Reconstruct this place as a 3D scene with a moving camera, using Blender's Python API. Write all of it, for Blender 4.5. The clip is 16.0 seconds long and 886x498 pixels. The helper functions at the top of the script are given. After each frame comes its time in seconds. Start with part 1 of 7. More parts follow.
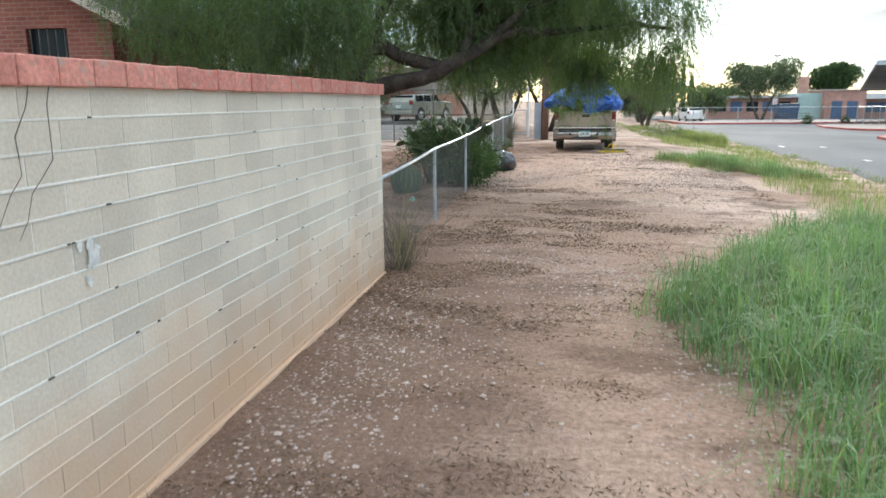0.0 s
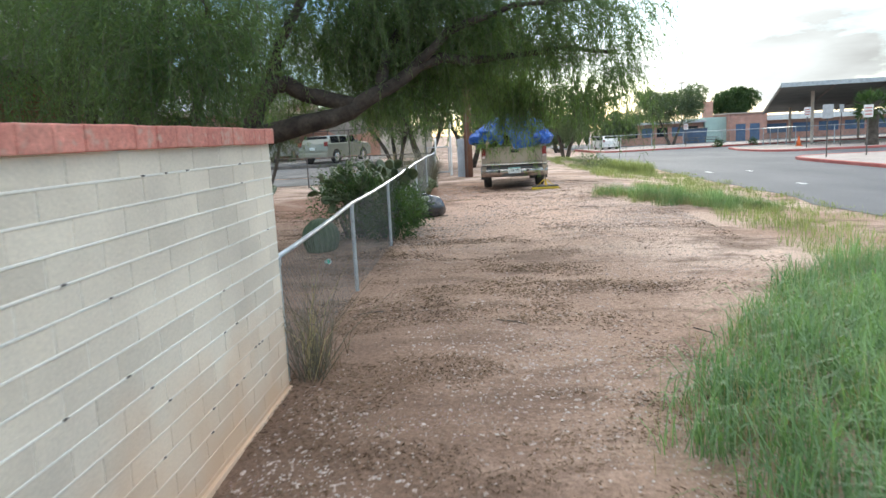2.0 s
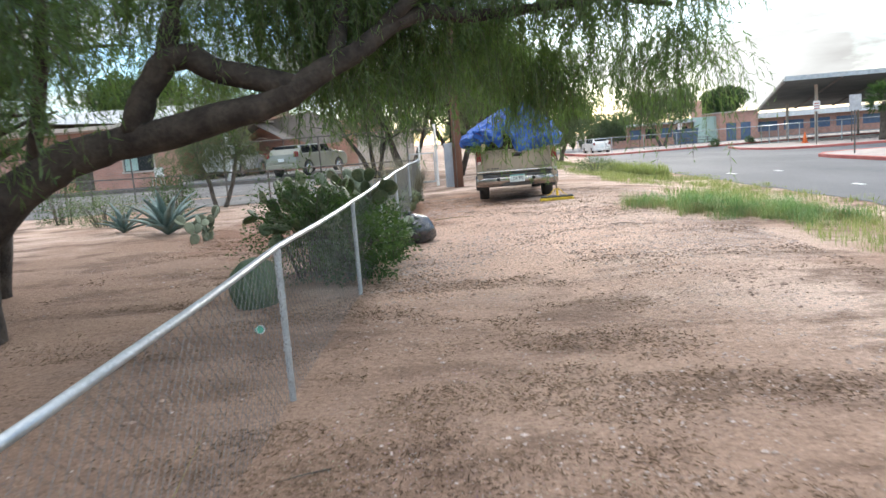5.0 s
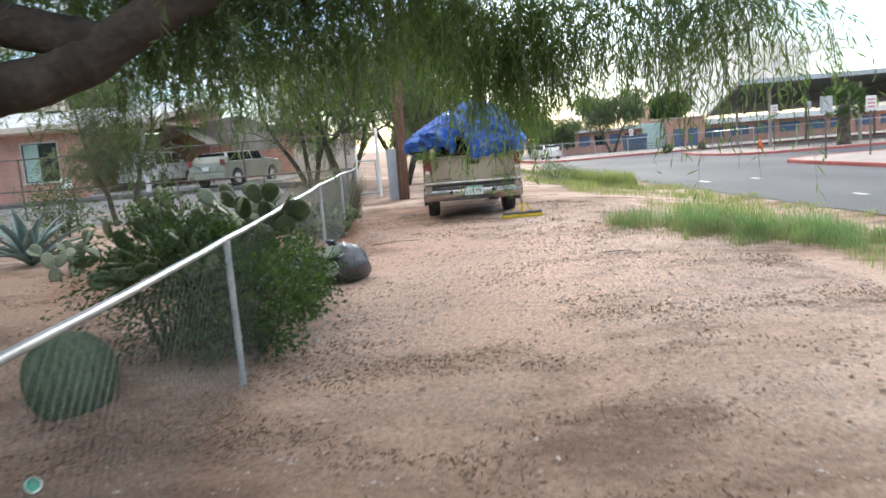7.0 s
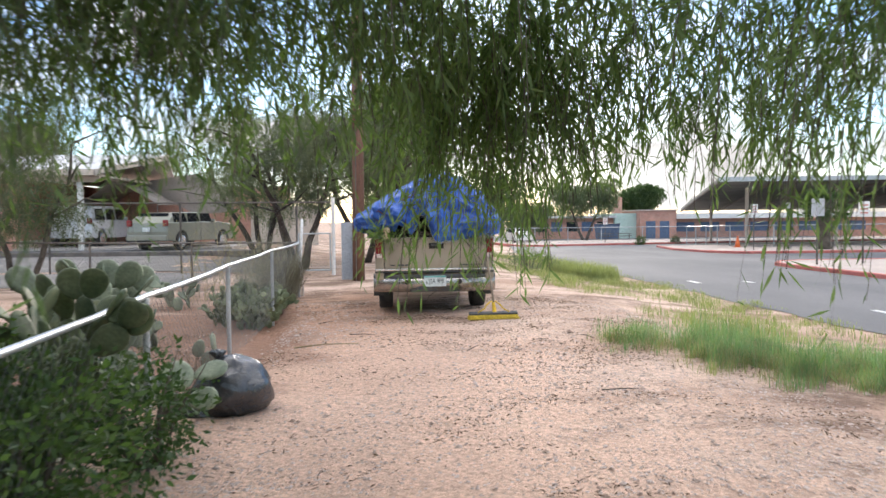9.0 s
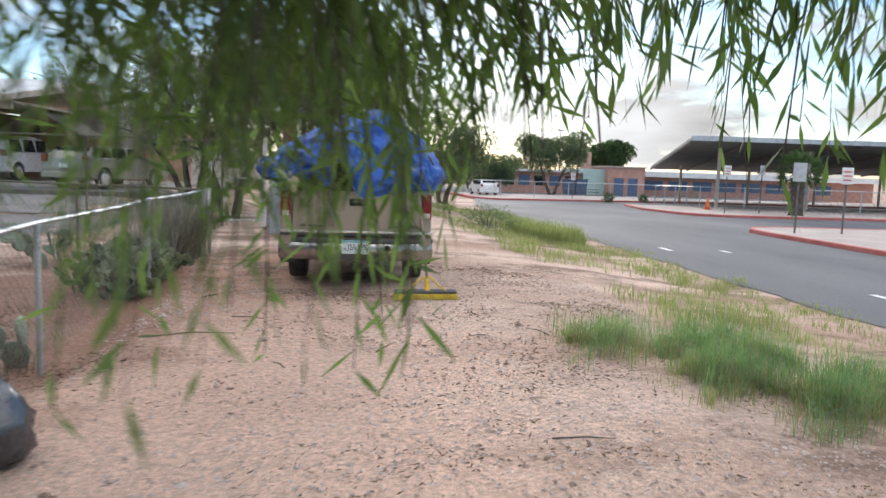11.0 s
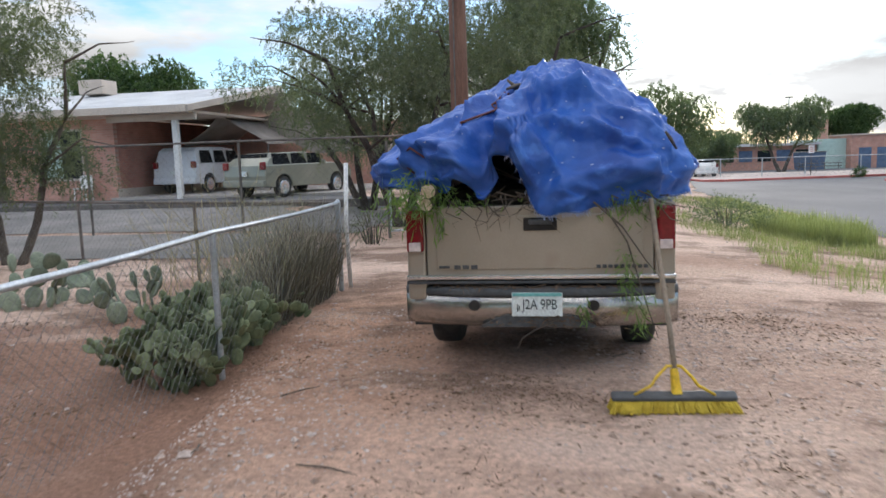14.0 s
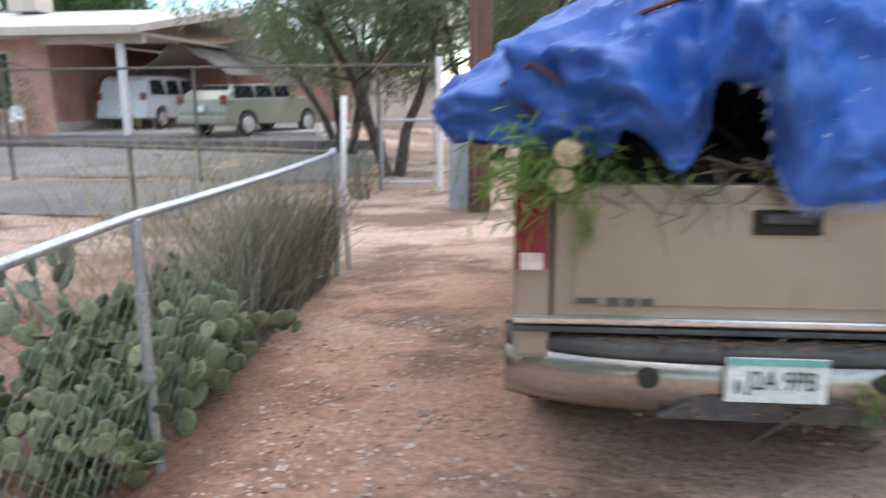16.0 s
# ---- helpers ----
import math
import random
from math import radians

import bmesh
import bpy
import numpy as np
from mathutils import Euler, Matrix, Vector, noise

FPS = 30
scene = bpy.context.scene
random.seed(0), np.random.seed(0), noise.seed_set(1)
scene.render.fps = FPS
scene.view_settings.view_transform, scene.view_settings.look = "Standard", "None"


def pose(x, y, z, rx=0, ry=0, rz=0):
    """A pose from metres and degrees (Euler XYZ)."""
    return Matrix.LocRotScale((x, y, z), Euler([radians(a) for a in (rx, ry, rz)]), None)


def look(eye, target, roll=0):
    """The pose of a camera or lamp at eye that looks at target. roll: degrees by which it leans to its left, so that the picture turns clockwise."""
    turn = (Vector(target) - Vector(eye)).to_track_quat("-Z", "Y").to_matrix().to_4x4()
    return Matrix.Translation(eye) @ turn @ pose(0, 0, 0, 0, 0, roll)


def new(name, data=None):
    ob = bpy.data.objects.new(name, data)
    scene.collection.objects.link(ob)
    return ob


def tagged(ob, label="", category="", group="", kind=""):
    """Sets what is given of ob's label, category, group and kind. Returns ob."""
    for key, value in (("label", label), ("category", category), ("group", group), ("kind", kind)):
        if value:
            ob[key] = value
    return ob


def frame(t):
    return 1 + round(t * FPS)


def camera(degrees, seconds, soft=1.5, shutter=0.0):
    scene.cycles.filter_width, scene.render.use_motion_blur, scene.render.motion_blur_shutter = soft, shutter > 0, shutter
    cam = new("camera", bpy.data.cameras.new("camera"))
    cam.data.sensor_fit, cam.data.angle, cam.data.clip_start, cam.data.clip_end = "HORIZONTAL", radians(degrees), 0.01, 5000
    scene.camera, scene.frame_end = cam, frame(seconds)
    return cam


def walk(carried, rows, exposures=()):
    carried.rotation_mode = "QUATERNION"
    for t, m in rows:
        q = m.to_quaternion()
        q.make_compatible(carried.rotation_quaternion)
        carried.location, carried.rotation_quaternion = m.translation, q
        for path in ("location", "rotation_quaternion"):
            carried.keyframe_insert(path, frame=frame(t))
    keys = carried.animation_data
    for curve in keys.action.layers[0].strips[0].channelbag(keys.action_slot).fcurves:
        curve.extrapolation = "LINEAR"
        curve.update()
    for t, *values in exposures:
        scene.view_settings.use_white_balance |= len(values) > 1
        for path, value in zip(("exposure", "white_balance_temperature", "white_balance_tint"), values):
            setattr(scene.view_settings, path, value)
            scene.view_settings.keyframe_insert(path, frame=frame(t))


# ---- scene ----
cam = camera(63.0, 16.0, 1.5, 0.5)
PATH = [
    (0, (0.65, 0.351, 1.738), (0.311, 2.281, 1.337), -0.4),
    (0.5, (0.518, 0.634, 1.784), (0.221, 2.576, 1.411), 0.2),
    (1, (0.448, 1.133, 1.761), (0.209, 3.086, 1.401), -1.6),
    (1.5, (0.382, 1.696, 1.73), (0.212, 3.657, 1.377), -1.9),
    (2, (0.327, 2.331, 1.794), (0.195, 4.302, 1.485), -2.9),
    (2.5, (0.369, 2.897, 1.781), (0.213, 4.858, 1.418), -3.2),
    (3, (0.364, 3.361, 1.749), (0.221, 5.345, 1.535), -4.1),
    (5.5, (-0.02, 6.905, 1.628), (-0.086, 8.881, 1.33), -5.0),
    (6, (0.004, 7.667, 1.59), (-0.053, 9.646, 1.303), -6.3),
    (6.5, (0.002, 8.28, 1.558), (-0.04, 10.255, 1.245), -3.8),
    (7, (0.049, 9.027, 1.61), (0.102, 11.006, 1.329), -4.6),
    (7.5, (0.121, 9.632, 1.57), (0.212, 11.618, 1.355), -1.9),
    (8, (0.143, 10.329, 1.607), (0.284, 12.32, 1.489), 1.3),
    (8.5, (0.249, 10.973, 1.635), (0.387, 12.967, 1.567), -0.6),
    (11, (1.035, 13.714, 1.705), (1.278, 15.687, 1.487), 1.9),
    (11.5, (1.346, 14.322, 1.615), (1.588, 16.285, 1.321), 2.6),
    (12, (1.568, 14.985, 1.556), (1.669, 16.935, 1.124), 1.4),
    (12.5, (1.608, 15.696, 1.643), (1.416, 17.669, 1.376), 0.5),
    (13, (1.571, 16.285, 1.689), (1.364, 18.259, 1.447), -2.3),
    (13.5, (1.449, 16.881, 1.699), (1.154, 18.839, 1.416), -1.0),
    (14, (1.192, 17.487, 1.743), (0.877, 19.446, 1.493), -1.9),
    (14.5, (1.034, 18.117, 1.74), (0.812, 20.093, 1.528), -1.2),
    (15, (0.76, 18.664, 1.739), (0.665, 20.653, 1.551), 0.2),
    (15.5, (0.473, 19.23, 1.723), (0.454, 21.214, 1.472), -0.6),
    (16, (0.194, 19.796, 1.711), (-0.02, 21.741, 1.298), -0.5),
]
EXPOSURES = [(0.0, 1.12, 6450, 5), (3.0, 1.12, 6450, 6), (5.5, 1.3, 6600, 9), (8.0, 1.2, 6650, 9), (8.5, 1.25, 6800, 13), (11.0, 0.9, 6550, 12), (13.0, 0.72, 6500, 11), (15.0, 0.9, 6500, 12), (15.5, 0.95, 6500, 12), (16.0, 1.45, 6500, 13)]
walk(cam, [(t, look(eye, target, roll)) for t, eye, target, roll in PATH], EXPOSURES)

# ---------- world, sun ----------
SUN_AZ, SUN_EL = 10.0, 13.0          # degrees right of +y, above the horizon
sun_dir = Vector((math.sin(radians(SUN_AZ)) * math.cos(radians(SUN_EL)), math.cos(radians(SUN_AZ)) * math.cos(radians(SUN_EL)), math.sin(radians(SUN_EL))))
world = bpy.data.worlds.new("evening_sky")
scene.world = world
world.use_nodes = True
wn, wl = world.node_tree.nodes, world.node_tree.links
wn.clear()
w_out = wn.new("ShaderNodeOutputWorld")
w_bg = wn.new("ShaderNodeBackground")
w_sky = wn.new("ShaderNodeTexSky")
w_sky.sky_type = 'NISHITA'
w_sky.sun_disc = False
w_sky.sun_elevation, w_sky.sun_rotation = radians(SUN_EL), radians(SUN_AZ)
w_sky.dust_density, w_sky.air_density, w_sky.ozone_density = 0.2, 1.0, 4.0
w_tc = wn.new("ShaderNodeTexCoord")
w_map = wn.new("ShaderNodeMapping")
w_map.inputs["Scale"].default_value = (1.6, 1.6, 6.0)
w_map.inputs["Location"].default_value = (3.1, 0.4, 0.0)
w_noise = wn.new("ShaderNodeTexNoise")
w_noise.inputs["Scale"].default_value, w_noise.inputs["Detail"].default_value, w_noise.inputs["Roughness"].default_value = 1.7, 7.0, 0.58
w_ramp = wn.new("ShaderNodeValToRGB")
w_ramp.color_ramp.elements[0].position, w_ramp.color_ramp.elements[1].position = 0.455, 0.60
w_shade = wn.new("ShaderNodeTexNoise")
w_shade.inputs["Scale"].default_value, w_shade.inputs["Detail"].default_value = 2.6, 6.0
w_cloud = wn.new("ShaderNodeValToRGB")
w_cloud.color_ramp.elements[0].position, w_cloud.color_ramp.elements[1].position = 0.35, 0.62
w_cloud.color_ramp.elements[0].color, w_cloud.color_ramp.elements[1].color = (0.575, 0.575, 0.575, 1), (0.95, 0.975, 0.985, 1)
w_dot = wn.new("ShaderNodeVectorMath"); w_dot.operation = 'DOT_PRODUCT'
w_dot.inputs[1].default_value = sun_dir
w_pow = wn.new("ShaderNodeMath"); w_pow.operation = 'POWER'; w_pow.inputs[1].default_value = 130.0
w_max = wn.new("ShaderNodeMath"); w_max.operation = 'MAXIMUM'; w_max.inputs[1].default_value = 0.0
w_glow = wn.new("ShaderNodeMath"); w_glow.operation = 'MULTIPLY_ADD'; w_glow.inputs[1].default_value, w_glow.inputs[2].default_value = 0.65, 0.52
w_cm = wn.new("ShaderNodeVectorMath"); w_cm.operation = 'SCALE'
w_sk = wn.new("ShaderNodeVectorMath"); w_sk.operation = 'SCALE'; w_sk.inputs[3].default_value = 0.13
w_mix = wn.new("ShaderNodeMix"); w_mix.data_type = 'RGBA'
wl.new(w_tc.outputs["Generated"], w_map.inputs["Vector"])
wl.new(w_map.outputs[0], w_noise.inputs["Vector"])
wl.new(w_map.outputs[0], w_shade.inputs["Vector"])
wl.new(w_noise.outputs["Fac"], w_ramp.inputs["Fac"])
wl.new(w_shade.outputs["Fac"], w_cloud.inputs["Fac"])
wl.new(w_tc.outputs["Generated"], w_dot.inputs[0])
wl.new(w_dot.outputs["Value"], w_max.inputs[0])
wl.new(w_max.outputs[0], w_pow.inputs[0])
wl.new(w_pow.outputs[0], w_glow.inputs[0])
w_sep = wn.new("ShaderNodeSeparateXYZ"); wl.new(w_tc.outputs["Generated"], w_sep.inputs[0])
w_up = wn.new("ShaderNodeMapRange"); w_up.inputs[1].default_value, w_up.inputs[2].default_value, w_up.inputs[3].default_value, w_up.inputs[4].default_value = 0.15, 0.8, 0.0, 2.1
wl.new(w_sep.outputs[2], w_up.inputs[0])
w_sum = wn.new("ShaderNodeMath"); w_sum.operation = 'ADD'; wl.new(w_glow.outputs[0], w_sum.inputs[0]); wl.new(w_up.outputs[0], w_sum.inputs[1])
wl.new(w_cloud.outputs["Color"], w_cm.inputs[0])
wl.new(w_sum.outputs[0], w_cm.inputs[3])
wl.new(w_sky.outputs["Color"], w_sk.inputs[0])
wl.new(w_ramp.outputs["Color"], w_mix.inputs[0])
wl.new(w_sk.outputs[0], w_mix.inputs[6])
wl.new(w_cm.outputs[0], w_mix.inputs[7])
wl.new(w_mix.outputs[2], w_bg.inputs["Color"])
w_bg.inputs["Strength"].default_value = 1.0
wl.new(w_bg.outputs[0], w_out.inputs["Surface"])
sun_lamp = bpy.data.lights.new("sun", 'SUN')
sun_lamp.energy, sun_lamp.angle, sun_lamp.color = 1.3, radians(14), (1.0, 0.93, 0.84)
sun_ob = new("sun", sun_lamp)
sun_ob.matrix_world = look(sun_dir * 60, (0, 0, 0))


# ---------- materials ----------
def shader(name):
    m = bpy.data.materials.new(name)
    m.use_nodes = True
    n, l = m.node_tree.nodes, m.node_tree.links
    return m, n, l, n["Principled BSDF"]


def rgba(c):
    return (c[0], c[1], c[2], 1.0)


def paint(name, c1, c2, big=1.2, fine=40.0, rough=0.8, bump=0.2, metal=0.0, rand=0.0, spots=None, spot_scale=8.0, stretch=(1, 1, 1), spec=0.4, grain=(0.78, 1.18)):
    """Two-scale varied surface: big stains between c1 and c2, fine grain in colour and relief, optional spots, per-object value shift."""
    m, n, l, b = shader(name)
    geo = n.new("ShaderNodeNewGeometry")
    mp = n.new("ShaderNodeMapping"); mp.inputs["Scale"].default_value = stretch
    l.new(geo.outputs["Position"], mp.inputs["Vector"])
    n1 = n.new("ShaderNodeTexNoise"); n1.inputs["Scale"].default_value, n1.inputs["Detail"].default_value = big, 5.0
    n2 = n.new("ShaderNodeTexNoise"); n2.inputs["Scale"].default_value, n2.inputs["Detail"].default_value = fine, 4.0
    l.new(mp.outputs[0], n1.inputs["Vector"]); l.new(mp.outputs[0], n2.inputs["Vector"])
    r = n.new("ShaderNodeValToRGB")
    r.color_ramp.elements[0].position, r.color_ramp.elements[1].position = 0.35, 0.66
    r.color_ramp.elements[0].color, r.color_ramp.elements[1].color = rgba(c1), rgba(c2)
    l.new(n1.outputs["Fac"], r.inputs["Fac"])
    mr = n.new("ShaderNodeMapRange"); mr.inputs[1].default_value, mr.inputs[2].default_value, mr.inputs[3].default_value, mr.inputs[4].default_value = 0.3, 0.7, grain[0], grain[1]
    l.new(n2.outputs["Fac"], mr.inputs[0])
    val = mr.outputs[0]
    if rand:
        oi = n.new("ShaderNodeObjectInfo")
        rr = n.new("ShaderNodeMapRange"); rr.inputs[3].default_value, rr.inputs[4].default_value = 1 - rand, 1 + rand
        l.new(oi.outputs["Random"], rr.inputs[0])
        mm = n.new("ShaderNodeMath"); mm.operation = 'MULTIPLY'
        l.new(val, mm.inputs[0]); l.new(rr.outputs[0], mm.inputs[1]); val = mm.outputs[0]
    sc = n.new("ShaderNodeVectorMath"); sc.operation = 'SCALE'
    l.new(r.outputs["Color"], sc.inputs[0]); l.new(val, sc.inputs[3])
    col = sc.outputs[0]
    if spots:
        v = n.new("ShaderNodeTexNoise"); v.inputs["Scale"].default_value, v.inputs["Detail"].default_value = spot_scale, 3.0
        l.new(geo.outputs["Position"], v.inputs["Vector"])
        vr = n.new("ShaderNodeValToRGB"); vr.color_ramp.elements[0].position, vr.color_ramp.elements[1].position = 0.58, 0.68
        l.new(v.outputs["Fac"], vr.inputs["Fac"])
        mx = n.new("ShaderNodeMix"); mx.data_type = 'RGBA'; mx.inputs[7].default_value = rgba(spots)
        l.new(vr.outputs["Color"], mx.inputs[0]); l.new(col, mx.inputs[6]); col = mx.outputs[2]
    l.new(col, b.inputs["Base Color"])
    b.inputs["Roughness"].default_value, b.inputs["Metallic"].default_value = rough, metal
    b.inputs["Specular IOR Level"].default_value = spec
    if bump:
        bp = n.new("ShaderNodeBump"); bp.inputs["Strength"].default_value, bp.inputs["Distance"].default_value = bump, 0.02
        l.new(n2.outputs["Fac"], bp.inputs["Height"]); l.new(bp.outputs[0], b.inputs["Normal"])
    return m


def leafy(name, c1, c2, trans=0.35, rough=0.55):
    """Leaves: colour by island, light passing through the blade."""
    m, n, l, b = shader(name)
    geo = n.new("ShaderNodeNewGeometry")
    nz = n.new("ShaderNodeTexNoise"); nz.inputs["Scale"].default_value = 0.9
    l.new(geo.outputs["Position"], nz.inputs["Vector"])
    ad = n.new("ShaderNodeMath"); ad.operation = 'MULTIPLY_ADD'; ad.inputs[1].default_value = 0.6
    l.new(geo.outputs["Random Per Island"], ad.inputs[0])
    sb = n.new("ShaderNodeMath"); sb.operation = 'MULTIPLY_ADD'; sb.inputs[1].default_value, sb.inputs[2].default_value = 1.6, -0.6
    l.new(nz.outputs["Fac"], sb.inputs[0]); l.new(sb.outputs[0], ad.inputs[2])
    r = n.new("ShaderNodeValToRGB")
    r.color_ramp.elements[0].color, r.color_ramp.elements[1].color = rgba(c1), rgba(c2)
    l.new(ad.outputs[0], r.inputs["Fac"])
    l.new(r.outputs["Color"], b.inputs["Base Color"])
    b.inputs["Roughness"].default_value = rough
    b.inputs["Specular IOR Level"].default_value = 0.3
    tr = n.new("ShaderNodeBsdfTranslucent")
    hs = n.new("ShaderNodeVectorMath"); hs.operation = 'MULTIPLY'; hs.inputs[1].default_value = (1.3, 1.5, 0.6)
    l.new(r.outputs["Color"], hs.inputs[0]); l.new(hs.outputs[0], tr.inputs["Color"])
    mx = n.new("ShaderNodeMixShader"); mx.inputs[0].default_value = trans
    l.new(b.outputs[0], mx.inputs[1]); l.new(tr.outputs[0], mx.inputs[2])
    l.new(mx.outputs[0], n["Material Output"].inputs["Surface"])
    return m


def brickwork(name, c1, c2, mortar, horizontal=0, w=0.3, h=0.08):
    """Far brickwork: courses in world size along the wall."""
    m, n, l, b = shader(name)
    geo = n.new("ShaderNodeNewGeometry")
    sp = n.new("ShaderNodeSeparateXYZ"); l.new(geo.outputs["Position"], sp.inputs[0])
    cb = n.new("ShaderNodeCombineXYZ"); l.new(sp.outputs[horizontal], cb.inputs[0]); l.new(sp.outputs[2], cb.inputs[1])
    br = n.new("ShaderNodeTexBrick")
    br.inputs["Color1"].default_value, br.inputs["Color2"].default_value, br.inputs["Mortar"].default_value = rgba(c1), rgba(c2), rgba(mortar)
    br.inputs["Scale"].default_value, br.inputs["Mortar Size"].default_value = 1.0, 0.008
    br.inputs["Brick Width"].default_value, br.inputs["Row Height"].default_value = w, h
    l.new(cb.outputs[0], br.inputs["Vector"])
    nz = n.new("ShaderNodeTexNoise"); nz.inputs["Scale"].default_value, nz.inputs["Detail"].default_value = 1.5, 6.0
    l.new(geo.outputs["Position"], nz.inputs["Vector"])
    mr = n.new("ShaderNodeMapRange"); mr.inputs[1].default_value, mr.inputs[2].default_value, mr.inputs[3].default_value, mr.inputs[4].default_value = 0.3, 0.7, 0.82, 1.15
    l.new(nz.outputs["Fac"], mr.inputs[0])
    sc = n.new("ShaderNodeVectorMath"); sc.operation = 'SCALE'
    l.new(br.outputs["Color"], sc.inputs[0]); l.new(mr.outputs[0], sc.inputs[3]); l.new(sc.outputs[0], b.inputs["Base Color"])
    b.inputs["Roughness"].default_value = 0.9
    bp = n.new("ShaderNodeBump"); bp.inputs["Strength"].default_value, bp.inputs["Distance"].default_value = 0.5, 0.01
    iv = n.new("ShaderNodeMath"); iv.operation = 'SUBTRACT'; iv.inputs[0].default_value = 1.0
    l.new(br.outputs["Fac"], iv.inputs[1]); l.new(iv.outputs[0], bp.inputs["Height"]); l.new(bp.outputs[0], b.inputs["Normal"])
    return m


def block_material(name="concrete_block", c1=(0.66, 0.58, 0.48, 1), c2=(0.82, 0.725, 0.595, 1)):
    """Grey-tan concrete block, splashed with orange soil along the foot of the wall."""
    m, n, l, b = shader(name)
    geo = n.new("ShaderNodeNewGeometry"); oi = n.new("ShaderNodeObjectInfo")
    n1 = n.new("ShaderNodeTexNoise"); n1.inputs["Scale"].default_value, n1.inputs["Detail"].default_value = 1.1, 5.0
    n2 = n.new("ShaderNodeTexNoise"); n2.inputs["Scale"].default_value, n2.inputs["Detail"].default_value = 60.0, 5.0
    n3 = n.new("ShaderNodeTexNoise"); n3.inputs["Scale"].default_value, n3.inputs["Detail"].default_value = 1.6, 4.0
    for q in (n1, n2, n3):
        l.new(geo.outputs["Position"], q.inputs["Vector"])
    r = n.new("ShaderNodeValToRGB"); r.color_ramp.elements[0].position, r.color_ramp.elements[1].position = 0.35, 0.65
    r.color_ramp.elements[0].color, r.color_ramp.elements[1].color = c1, c2
    l.new(n1.outputs["Fac"], r.inputs["Fac"])
    rr = n.new("ShaderNodeMapRange"); rr.inputs[3].default_value, rr.inputs[4].default_value = 0.88, 1.06
    l.new(oi.outputs["Random"], rr.inputs[0])
    gr = n.new("ShaderNodeMapRange"); gr.inputs[1].default_value, gr.inputs[2].default_value, gr.inputs[3].default_value, gr.inputs[4].default_value = 0.3, 0.7, 0.92, 1.07
    l.new(n2.outputs["Fac"], gr.inputs[0])
    mm = n.new("ShaderNodeMath"); mm.operation = 'MULTIPLY'; l.new(rr.outputs[0], mm.inputs[0]); l.new(gr.outputs[0], mm.inputs[1])
    sc = n.new("ShaderNodeVectorMath"); sc.operation = 'SCALE'; l.new(r.outputs["Color"], sc.inputs[0]); l.new(mm.outputs[0], sc.inputs[3])
    sp = n.new("ShaderNodeSeparateXYZ"); l.new(geo.outputs["Position"], sp.inputs[0])
    ed = n.new("ShaderNodeMath"); ed.operation = 'MULTIPLY_ADD'; ed.inputs[1].default_value, ed.inputs[2].default_value = 1.1, -0.06
    l.new(n3.outputs["Fac"], ed.inputs[0])
    df = n.new("ShaderNodeMath"); df.operation = 'SUBTRACT'; l.new(ed.outputs[0], df.inputs[0]); l.new(sp.outputs[2], df.inputs[1])
    st = n.new("ShaderNodeMapRange"); st.inputs[1].default_value, st.inputs[2].default_value, st.inputs[4].default_value = -0.3, 0.4, 0.85
    l.new(df.outputs[0], st.inputs[0])
    mx = n.new("ShaderNodeMix"); mx.data_type = 'RGBA'; mx.inputs[7].default_value = (0.66, 0.43, 0.27, 1)
    l.new(st.outputs[0], mx.inputs[0]); l.new(sc.outputs[0], mx.inputs[6])
    l.new(mx.outputs[2], b.inputs["Base Color"])
    b.inputs["Roughness"].default_value = 0.95
    b.inputs["Specular IOR Level"].default_value = 0.2
    bp = n.new("ShaderNodeBump"); bp.inputs["Strength"].default_value, bp.inputs["Distance"].default_value = 0.35, 0.006
    l.new(n2.outputs["Fac"], bp.inputs["Height"]); l.new(bp.outputs[0], b.inputs["Normal"])
    return m


